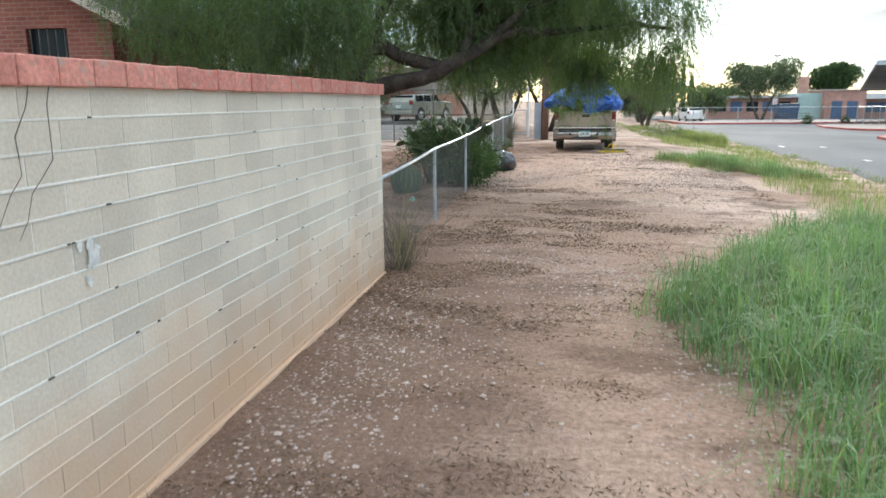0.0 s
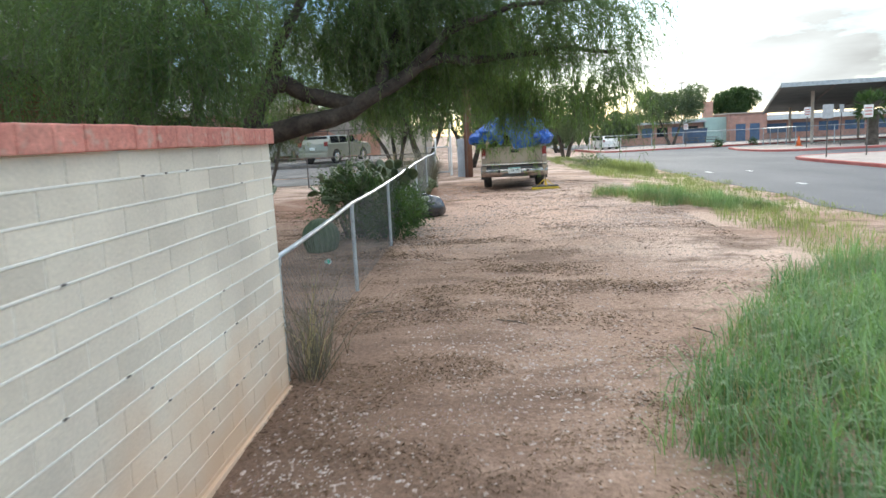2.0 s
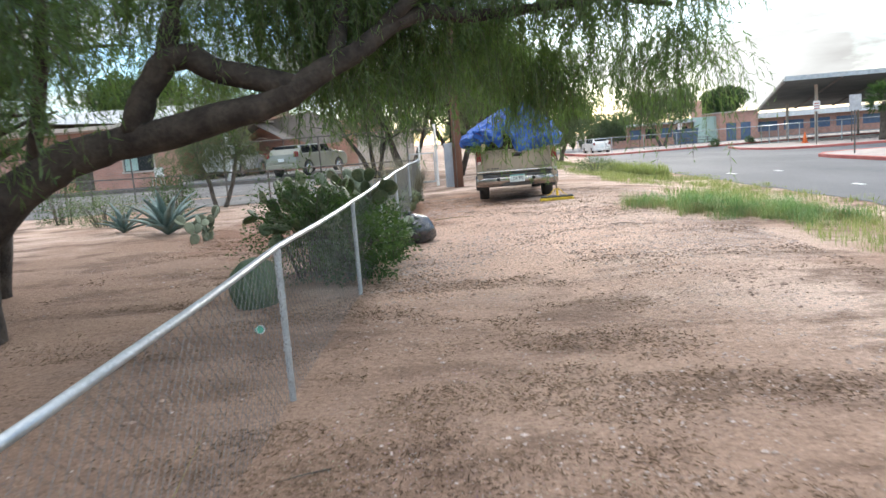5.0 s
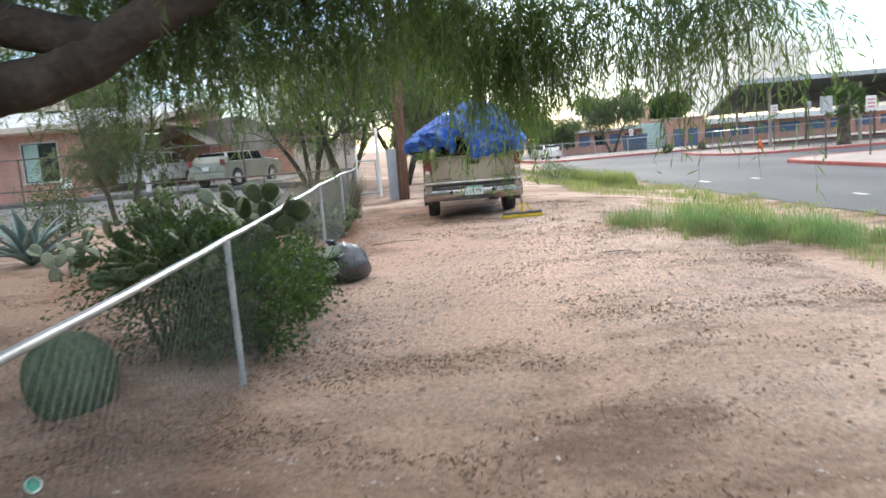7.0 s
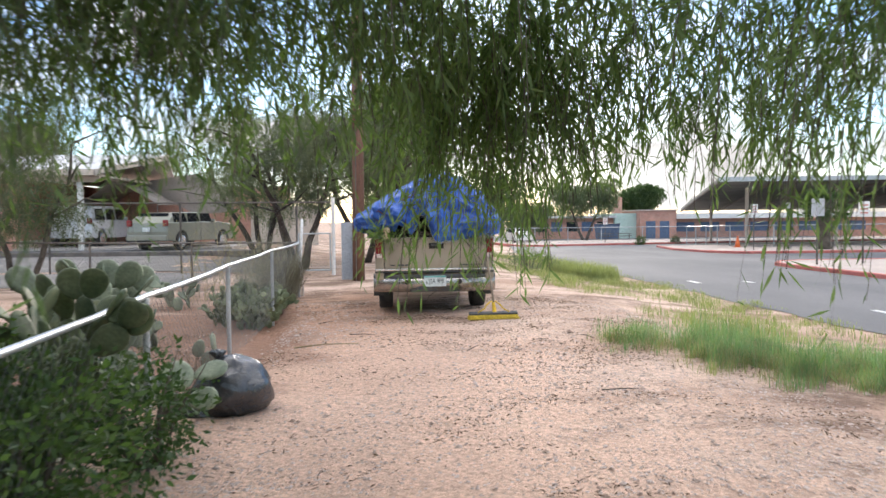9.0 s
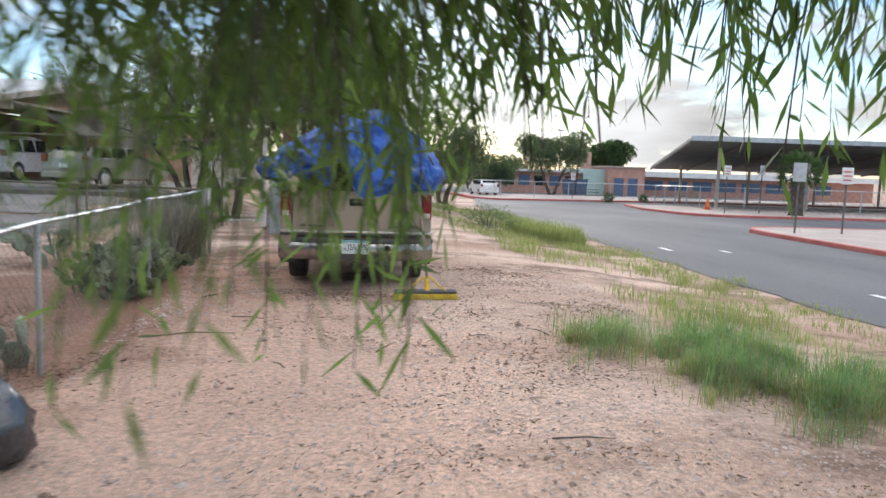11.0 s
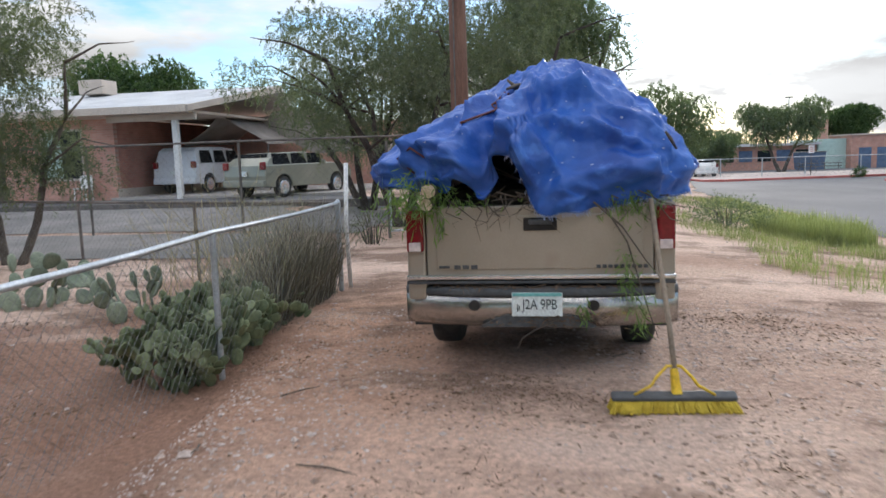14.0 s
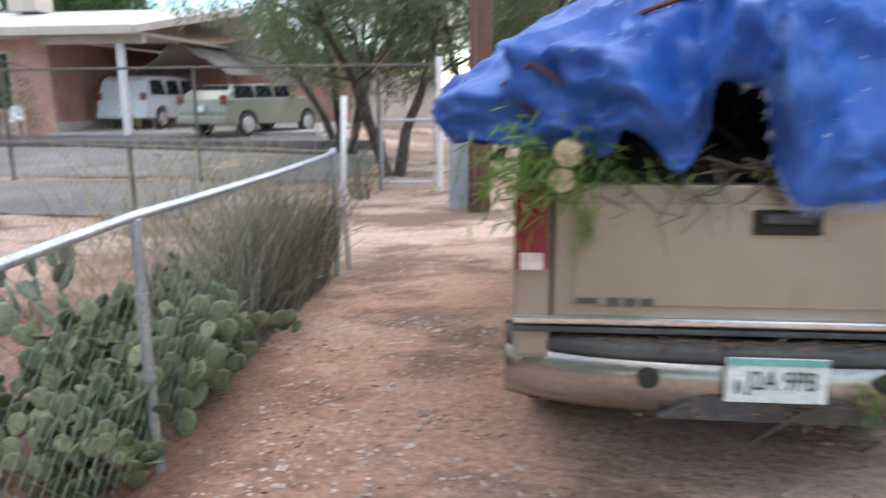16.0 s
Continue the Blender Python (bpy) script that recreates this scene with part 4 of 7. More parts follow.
for sx in (-1, 1):
    for wy in (0.98, 3.72):
        w = part("wheel", at_truck(Shape().lathe([(0.20, -0.1), (0.30, -0.105), (0.325, -0.08), (0.33, 0), (0.325, 0.08), (0.30, 0.105), (0.20, 0.1)], sx * 0.70, wy, 0.328, 28, 'X')), M_RUBBER, truck, "black tyre", smooth=True)
        part("rim", at_truck(Shape().lathe([(0.05, sx * 0.09), (0.16, sx * 0.085), (0.205, sx * 0.1), (0.2, 0)], sx * 0.70, wy, 0.328, 20, 'X')), M_GALV, w, "steel rim")
for sx in (-1, 1):
    part("mud_flap", at_truck(Shape().box(sx * 0.76, 0.44, 0.40, 0.24, 0.012, 0.30, 0.004, pose(0, 0, 0, 6, 0, 0))), M_RUBBER, truck)
part("axle", at_truck(Shape().tube([(-0.7, 0.98, 0.32), (0.7, 0.98, 0.32)], 0.05, 10)), M_DARK, truck)
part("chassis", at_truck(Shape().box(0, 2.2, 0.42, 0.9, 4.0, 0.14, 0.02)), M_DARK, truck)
part("exhaust", at_truck(Shape().tube([(0.5, 0.3, 0.33), (0.5, 1.6, 0.36)], 0.028, 10)), M_RUSTY, truck)
# cab and bonnet
cab = [(2.09, 0.40), (3.30, 0.36)] + arch(3.72, 0.40) + [(4.55, 0.45), (4.58, 0.86), (4.40, 0.95), (3.45, 1.04), (2.98, 1.56), (2.25, 1.58), (2.12, 1.10)]
part("cab", rounded(at_truck(Shape().prism(cab, -0.83, 0.83)), 0.04, 3), M_TAN, truck)
part("rear_window", at_truck(Shape().box(0, 2.135, 1.33, 1.15, 0.02, 0.30, 0.008, pose(0, 0, 0, -14, 0, 0))), M_GLASS, truck, "dark rear window")
for sx in (-1, 1):
    part("side_window", at_truck(Shape().prism([(2.32, 1.10), (3.28, 1.10), (2.96, 1.48), (2.36, 1.50)], sx * 0.826, sx * 0.836)), M_GLASS, truck)
    part("mirror", at_truck(Shape().box(sx * 0.94, 3.2, 1.14, 0.2, 0.08, 0.14, 0.03)), M_PLASTIC, truck)

# ---------- load and tarpaulin ----------
rt = random.Random(11)
load = thing("branch_load", TXC, TYR + 1.1, TZ + 0.7, "heap of cut branches filling the truck bed", "branches")
heap = Shape()
for i in range(220):
    a = (rt.uniform(-0.72, 0.72), rt.uniform(0.22, 1.9), rt.uniform(0.75, 1.2))
    ang, ln = rt.uniform(0, 6.28), rt.uniform(0.3, 0.8)
    b = (max(-0.74, min(0.74, a[0] + ln * math.cos(ang))), max(0.17, min(1.9, a[1] + ln * math.sin(ang))), min(1.5, a[2] + rt.uniform(-0.1, 0.4)))
    m_ = [(a[k] + b[k]) / 2 + rt.uniform(-0.05, 0.05) for k in range(3)]
    r = rt.uniform(0.004, 0.018)
    heap.tube([a, m_, b], [r, r * 0.8, r * 0.4], 5)
part("branch_tangle", at_truck(heap), M_BARK2, load, "tangle of bare brown branches", kind="stuff")
# plain block in the heap; its near-black colour stands in for shade between branches
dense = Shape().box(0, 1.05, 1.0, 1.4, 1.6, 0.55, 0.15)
part("heap_core", at_truck(dense), M_DARK, load, "near-black block painted as the shade inside the heap")
for k in range(22):
    x0 = rt.uniform(-0.6, 0.75)
    pts = [(x0, 0.2, 1.18), (x0 + rt.uniform(-0.1, 0.1), 0.07, 1.19 + rt.uniform(-0.02, 0.05))]
    for q in range(4):
        pts.append((pts[-1][0] + rt.uniform(-0.1, 0.12), 0.055 - 0.006 * q, pts[-1][2] - rt.uniform(0.0, 0.09)))
    part("hanging_twig", at_truck(Shape().tube(pts, [0.006, 0.005, 0.004, 0.003, 0.002, 0.0015], 5)), M_BARK2, load)
part("long_twig", at_truck(Shape().tube([(0.35, 0.05, 1.16), (0.52, 0.03, 1.0), (0.66, -0.02, 0.78), (0.78, -0.09, 0.62)], [0.008, 0.006, 0.005, 0.002], 6)), M_BARK2, load)
part("long_twig", at_truck(Shape().tube([(0.42, 0.05, 1.12), (0.55, 0.02, 0.9), (0.66, -0.06, 0.5), (0.72, -0.1, 0.3)], [0.007, 0.006, 0.004, 0.002], 6)), M_BARK2, load)
rng = np.random.default_rng(21)


def sprig(c, spread, n, length, down):
    p = np.array(c) + rng.normal(size=(n, 3)) * np.array(spread)
    d = rng.normal(size=(n, 3)) + np.array([0, -0.2, -down])
    return blades(p, d, rng.uniform(0.5, 1.2, n) * length, rng.uniform(0.006, 0.012, n), rng)


sp_q = np.concatenate([sprig((-0.82, 0.05, 1.20), (0.12, 0.07, 0.09), 560, 0.10, 0.8), sprig((-0.55, 0.06, 1.20), (0.14, 0.03, 0.04), 120, 0.08, 1.4),
                       sprig((0.62, 0.05, 1.15), (0.09, 0.03, 0.05), 160, 0.09, 1.6), sprig((0.58, -0.03, 0.72), (0.045, 0.02, 0.1), 90, 0.1, 1.6),
                       sprig((0.66, -0.07, 0.47), (0.04, 0.02, 0.07), 70, 0.1, 1.6), sprig((-0.64, 0.05, 1.03), (0.025, 0.01, 0.05), 40, 0.08, 2.0), sprig((0.3, -0.03, 0.47), (0.02, 0.01, 0.04), 30, 0.07, 2.0)])
sp_q = sp_q + np.array([TXC, TYR, TZ])
part("green_sprig", quads("green_sprig", sp_q, L_FRESH), L_FRESH, load, "fresh green leaf sprigs hanging over the tailgate")
for lx, lz, lr in ((-0.68, 1.255, 0.05), (-0.70, 1.165, 0.045)):
    lg = part("log", at_truck(Shape().tube([(lx, 0.02, lz), (lx + 0.03, 0.6, lz)], lr, 14)), M_BARK2, load, "sawn log")
    part("cut_face", at_truck(Shape().tube([(lx, 0.016, lz), (lx, 0.021, lz)], lr * 0.93, 14)), M_CUT, lg, "pale sawn end")

# dry leaves and bark caught on the step bumper, and a twig hanging under the plate
nd = 700
db = np.stack([rng.uniform(-0.82, 0.82, nd), rng.uniform(0.0, 0.075, nd), np.full(nd, 0.603)], axis=1)
db[:, 1] += 0.16 * np.abs(db[:, 0] / 0.875) ** 3
db[:260, 0], db[:260, 1], db[:260, 2] = rng.normal(0.06, 0.2, 260), rng.uniform(-0.02, -0.012, 260), rng.uniform(0.345, 0.42, 260)
dd = rng.normal(size=(nd, 3)) * np.array([1, 0.6, 0.25])
db = blades(db, dd, rng.uniform(0.015, 0.06, nd), rng.uniform(0.004, 0.012, nd), rng) * np.array([1.045, 1, 1]) + np.array([TXC, TYR, TZ])
part("leaf_debris", quads("leaf_debris", db, L_LITTER), L_LITTER, load, "dry leaf bits on the bumper", kind="stuff")
part("long_twig", at_truck(Shape().tube([(0.12, -0.02, 0.40), (0.0, -0.06, 0.35), (-0.10, -0.09, 0.29), (-0.13, -0.09, 0.2)], [0.006, 0.005, 0.004, 0.002], 6)), M_BARK2, load)

# tarpaulin: a dome hung over the load, with sharp gathered folds, an open notch at the back and a torn hanging flap
tarp = Shape()
NT, NR = 420, 88
PK = (0.12, 0.95, 2.20)


def rim(th):
    """Plan radius and hem height at an angle, 0 along +x, -90 degrees at the tailgate."""
    c, s = math.cos(th), math.sin(th)
    e = 3.0
    hx = 0.95 if c > 0 else 1.28
    hy = 0.98 if s < 0 else 1.55
    r = (abs(c / hx) ** e + abs(s / hy) ** e) ** (-1 / e)
    x = r * c + PK[0]
    z = 1.20
    if s < 0:
        back = smooth01(-s, 0.25, 0.8)
        # hem along the tailgate: ragged, a notch, then a low flap
        notch = math.exp(-((x + 0.19) / 0.105) ** 4)
        flap = smooth01(x, -0.12, 0.03)
        z += back * (0.03 + 0.22 * notch - 0.15 * flap * (1 - 0.6 * smooth01(x, 0.0, 0.9)) + 0.07 * math.exp(-((x + 0.48) / 0.06) ** 2) - 0.05 * math.exp(-((x + 0.34) / 0.07) ** 2))
    if c < -0.55:
        z += 0.06 * smooth01(-c, 0.55, 0.95) * (0.5 - s)
    return r, z + 0.018 * noise.noise((c * 9, s * 9, 2.0))


base_pt = []
for j in range(NR + 1):
    for i in range(NT):
        th = 2 * math.pi * i / NT
        r, hz = rim(th)
        t = j / NR
        drop = min(1.0, t / 0.86)
        rad = r * drop if t < 0.86 else r * (1.0 - 0.05 * (t - 0.86) / 0.14)
        prof = 1 - drop ** (1.62 + (0.10 if math.cos(th) > 0 else 0.34) * math.cos(th) + 0.35 * max(0.0, -math.sin(th)) ** 2)
        z = hz + 0.17 + (PK[2] - hz - 0.17) * prof
        if t > 0.86:
            z = hz + 0.17 * (1 - (t - 0.86) / 0.14)
        base_pt.append((PK[0] + rad * math.cos(th), PK[1] + rad * math.sin(th), z, th, t))
base_pt = np.array(base_pt)
BPX, BPY, BPZ, BTH, BT = base_pt.T


def cusp(px, pz, x0, z0, x1, z1, h, w, steep=0.22):
    """A folded-over crease along a line: gentle on one side, steep on the other, fading at its ends."""
    L = math.hypot(x1 - x0, z1 - z0)
    ux, uz = (x1 - x0) / L, (z1 - z0) / L
    s_ = (px - x0) * ux + (pz - z0) * uz
    p_ = -(px - x0) * uz + (pz - z0) * ux + 0.03 * np.sin(s_ * 9 + x0 * 20)
    f = np.where(p_ > 0, np.exp(-p_ / w), np.exp(p_ / (w * steep)))
    u = np.clip(s_ / L, 0, 1)
    return h * f * (4 * u * (1 - u)) ** 0.6


# gathered folds over the back: from, to (x, z), height
BACK_FOLDS = [(-0.20, 1.92, -0.24, 1.36, 0.075), (-0.02, 1.64, -0.12, 1.30, 0.07), (0.14, 1.36, 0.0, 1.64, 0.05), (-0.20, 1.66, 0.52, 1.60, 0.05), (-0.14, 1.84, 0.34, 1.84, 0.045),
              (0.04, 1.96, 0.46, 1.72, 0.045), (0.22, 1.66, 0.80, 1.46, 0.05), (0.44, 1.76, 0.86, 1.42, 0.04), (-0.50, 1.62, -0.26, 1.90, 0.055), (-0.88, 1.42, -0.44, 1.74, 0.05),
              (-0.66, 1.44, -0.38, 1.46, 0.06), (-0.80, 1.52, -0.42, 1.47, 0.06), (-0.60, 1.33, -0.30, 1.36, 0.04), (-0.34, 1.98, -0.42, 1.50, 0.04), (0.10, 1.30, 0.85, 1.34, 0.03), (0.74, 1.20, 0.70, 1.50, 0.04)]
fold = np.zeros(len(BPX))
facing = np.clip((0.35 - np.sin(BTH)) / 0.5, 0, 1)
for x0, z0, x1, z1, h in BACK_FOLDS:
    fold += cusp(BPX, BPZ, x0, z0, x1, z1, h * 2.3, 0.095) * facing
rf = random.Random(88)
UU, VV = (BTH * 0.95), BT * 1.35
for k in range(190):
    th0, v0 = rf.uniform(0, 6.28), rf.uniform(0.2, 1.3)
    # short creases run mostly round the dome, some down it
    an = rf.gauss(0.0, 0.4) if k % 3 else rf.gauss(1.4, 0.4)
    ln = rf.uniform(0.12, 0.5)
    sg = rf.choice((-1, 1))
    uu = ((UU - th0 * 0.95 + 2.985) % 5.97) - 2.985
    fold += cusp(uu, VV, -sg * math.cos(an) * ln / 2, v0 - sg * math.sin(an) * ln / 2, sg * math.cos(an) * ln / 2, v0 + sg * math.sin(an) * ln / 2, rf.uniform(0.012, 0.042), rf.uniform(0.02, 0.06), 0.22) * np.clip(BT * 4, 0, 1)
for (x, y, z, th, t), fd in zip(base_pt.tolist(), fold.tolist()):
    ca_, sa_ = math.cos(th + 0.5 * (1 - t)), math.sin(th + 0.5 * (1 - t))
    fall = 1 - 2.5 * abs(noise.noise((ca_ * 4.6 + 2, sa_ * 4.6, t * 1.4)))
    crease = 1 - 2.4 * abs(noise.noise((x * 7.5, y * 7.5, z * 8.5)))
    big = noise.noise((x * 1.7 + 4, y * 1.7, z * 2.0))
    u_, v_ = x + 0.45 * z, z - 0.45 * x + 0.25 * noise.noise((x * 2.1, y * 2.1, 7))
    drape = 1 - 2.6 * abs(noise.noise((u_ * 1.5, v_ * 4.6, y * 1.3 + 5)))
    small = 1 - 2.6 * abs(noise.noise((u_ * 4.5 + 9, v_ * 9.5, y * 4)))
    d = fd + (0.05 * big + 0.035 * fall * t + 0.045 * drape + 0.018 * small + 0.008 * crease) * min(1, 0.15 + t * 2) - 0.06
    k = smooth01(t, 0.25, 0.9)
    tarp.v.append((x + math.cos(th) * d * k, y + math.sin(th) * d * k, z + d * (1 - 0.75 * k)))
for j in range(NR):
    for i in range(NT):
        tarp.f.append((j * NT + i, j * NT + (i + 1) % NT, (j + 1) * NT + (i + 1) % NT, (j + 1) * NT + i))
tarp_ob = solo("tarpaulin", at_truck(tarp), M_TARP, "crumpled blue tarpaulin tied over the truck load", "tarpaulin", smooth=True)
so = tarp_ob.modifiers.new("thickness", 'SOLIDIFY')
so.thickness = 0.005
# holes and frayed hem strands
fr = Shape()
hem = tarp.v[NR * NT:]
for i in range(NT):
    x, y, z = hem[i]
    if y < TYR + 0.35 and x > TXC - 0.2:
        for _ in range(3):
            q = rt.random()
            fr.tube([(x, y - 0.004, z + 0.012), (x + rt.uniform(-0.02, 0.02), y - 0.01, z - rt.uniform(0.005, 0.035))], 0.0014, 3)
part("frayed_hem", fr, M_TARPEDGE, tarp_ob, "white frayed hem threads", kind="stuff").matrix_parent_inverse = Matrix.Identity(4)
hz_ = Shape()
for _ in range(95):
    j, i = rt.randint(26, 76), int(NT * (0.75 + rt.uniform(-0.16, 0.16))) % NT
    c = Vector(tarp.v[j * NT + i]); a = Vector(tarp.v[j * NT + (i + 1) % NT]) - c; b = Vector(tarp.v[(j + 1) * NT + i]) - c
    n_ = a.cross(b).normalized()
    n_ = n_ if n_.y < 0.3 and (n_.y < 0 or n_.z > 0) else -n_
    a.normalize(); b = n_.cross(a)
    r = rt.uniform(0.003, 0.011)
    hz_.add([c + n_ * 0.009 + a * (r * math.cos(k) * rt.uniform(0.5, 1.5)) + b * (r * math.sin(k) * rt.uniform(0.4, 1)) for k in np.arange(0, 6.2, 0.8)], [tuple(range(8))])
part("tear", hz_, M_TARPEDGE, tarp_ob, "small pale worn tears", kind="stuff").matrix_parent_inverse = Matrix.Identity(4)
def on_tarp(t, deg, out=0.012):
    q = Vector(tarp.v[int(t * NR) * NT + int(NT * deg / 360)])
    return q + (q - Vector((TXC, TYR + 1.0, TZ + 1.2))).normalized() * out


M_CORD = paint("red_brown_cord", (0.10, 0.032, 0.026), (0.17, 0.06, 0.045), 6, 60, 0.7, 0.1)
cord = thing("bungee_cord", *on_tarp(0.9, 223), "red-brown cord tying the tarpaulin", "cord")
for sh in (0.0, 3.0):
    part("cord_length", Shape().tube([on_tarp(0.50, 240 + sh), on_tarp(0.55, 238 - sh), on_tarp(0.6, 240), on_tarp(0.66, 236 + sh), on_tarp(0.72, 236)], 0.008, 6), M_CORD, cord, smooth=True)
part("loose_end", Shape().tube([on_tarp(0.84, 228), on_tarp(0.80, 224), on_tarp(0.85, 220), on_tarp(0.9, 223)], 0.008, 6), M_CORD, cord, smooth=True)
# cut branches that poke through the tears
for q0, q1, r in ((on_tarp(0.40, 246, 0.0), on_tarp(0.49, 241, 0.05), 0.015), (on_tarp(0.44, 244, 0.0), on_tarp(0.42, 236, 0.06), 0.014), (on_tarp(0.74, 312, 0.0), on_tarp(0.80, 316, 0.02), 0.013)):
    part("branch_stub", Shape().tube([q0, q0.lerp(q1, 0.5) + Vector((0, 0, 0.01)), q1], [r * 1.2, r, r * 0.6], 8), M_BARK2, load, "cut branch poking through a tear", smooth=True)

# ---------- push broom ----------
BX, BY, BZ = 1.83, 21.63, gz(1.83, 21.63)
broom = thing("push_broom", BX, BY, BZ, "wide yellow push broom leaning on the truck tailgate", "broom")
m_b = pose(BX, BY, BZ, 0, 0, 4)


def moved(s, m):
    s.v = [tuple(m @ Vector(p)) for p in s.v]
    return s


tilt = m_b @ pose(0, 0, 0.062, 16, 0, 0)
head = Shape().box(0, 0, 0.022, 0.70, 0.105, 0.034, 0.016)
head.v = [(x, y * (1 - 0.35 * max(0, abs(x) - 0.28) / 0.07), z) for x, y, z in head.v]
part("broom_head", moved(head, tilt), M_PLASTIC, broom, "dark grey broom block")
br = Shape()
rb2 = random.Random(3)
for k in range(1500):
    x, y = rb2.uniform(-0.335, 0.335), rb2.uniform(-0.045, 0.045)
    a_, b_ = tilt @ Vector((x, y, 0.01)), m_b @ Vector((x * 1.09 + rb2.uniform(-0.012, 0.012), y * 1.5 - 0.02 + rb2.uniform(-0.012, 0.012), rb2.uniform(0.002, 0.012)))
    br.tube([a_, b_], [0.006, 0.004], 4, False)
part("bristles", raw(br, "bristles", M_BRISTLE), M_BRISTLE, broom, "dense yellow bristles")
top = Vector((TXC + 0.72, TYR + 0.02, TZ + 1.17))
foot = m_b @ Vector((0.02, 0.0, 0.12))
part("broom_handle", Shape().tube([foot, foot.lerp(top, 0.35) + Vector((0.008, 0, 0)), foot.lerp(top, 0.7), top], 0.0165, 10), M_WOOD, broom, "worn wooden handle", smooth=True)
part("socket", Shape().tube([foot - Vector((0, 0, 0.03)), foot.lerp(top, 0.1)], [0.032, 0.022], 10), M_YELLOW, broom, "yellow plastic socket")
for sx in (-1, 1):
    a = foot.lerp(top, 0.115)
    pts = [a, a + Vector((sx * 0.04, -0.01, 0.0)), m_b @ Vector((sx * 0.10, -0.02, 0.2)), m_b @ Vector((sx * 0.13, -0.03, 0.155)), m_b @ Vector((sx * 0.225, -0.03, 0.10))]
    part("brace", Shape().tube(pts, [0.008, 0.009, 0.009, 0.009, 0.007], 8), M_YELLOW, broom, "yellow wire brace", smooth=True)


# ---------- trees ----------
def strands(rng, start, out, length, droop, k, leaf_l, leaf_w, down=0.6, scatter=0.5):
    """Leaves along drooping twigs, and the twigs as thin ribbons."""
    n = len(start)
    s = np.linspace(0.06, 1.0, k)[None, :, None] + rng.uniform(-0.01, 0.01, (n, k, 1))
    L = length[:, None, None]
    o = out[:, None, :]
    grav = np.array([0, 0, -1.0])
    p = start[:, None, :] + o * L * s * (1 - 0.45 * s) + grav * L * droop * s ** 2
    tg = unit(o * (1 - 0.9 * s) + grav * 2 * droop * s)
    d = tg + rng.normal(size=p.shape) * scatter + grav * down
    m = n * k
    q = blades(p.reshape(m, 3), d.reshape(m, 3), rng.uniform(0.65, 1.25, m) * leaf_l, rng.uniform(0.7, 1.2, m) * leaf_w, rng)
    idx = np.linspace(0, k - 1, 5).astype(int)
    a, b = p[:, idx[:-1]].reshape(-1, 3), p[:, idx[1:]].reshape(-1, 3)
    side = unit(np.cross(b - a, rng.normal(size=a.shape))) * 0.0022
    tw = np.stack([a - side, a + side, b + side * 0.7, b - side * 0.7], axis=1)
    return q, tw


def ball(rng, n, c, r, shell=0.45):
    """Points in an ellipsoid, thicker towards its skin."""
    d = unit(rng.normal(size=(n, 3)))
    t = rng.uniform(shell ** 3, 1, (n, 1)) ** (1 / 3)
    return np.array(c) + d * t * np.array(r), d


def limb(points, r0, r1, sides=9):
    n = len(points)
    pts, rad = [], []
    for i in range(n - 1):
        a, b = Vector(points[i]), Vector(points[i + 1])
        for k in range(4):
            q = a.lerp(b, k / 4)
            u = (i + k / 4) / (n - 1)
            w = noise.noise_vector(q * 1.7) * (0.035 * min(1, u * 6))
            pts.append(q + w)
            rad.append((r0 + (r1 - r0) * u) * (1 + 0.14 * noise.noise(q * 5)))
    pts.append(Vector(points[-1])); rad.append(r1)
    return Shape().tube(pts, rad, sides)


rng = np.random.default_rng(7)
big = thing("willow_leaved_tree", -5.0, 12.9, gz(-5.0, 12.9), "large leaning tree with drooping narrow green leaves", "tree")
gb = gz(-5.0, 12.9)
part("trunk", limb([(-5.0, 12.9, gb - 0.15), (-4.95, 12.9, 0.5), (-4.82, 12.92, 1.1), (-4.75, 12.95, 1.9), (-4.6, 13.0, 3.0), (-4.3, 13.1, 4.2)], 0.27, 0.08, 14), M_BARK, big, "dark rough leaning trunk", smooth=True)
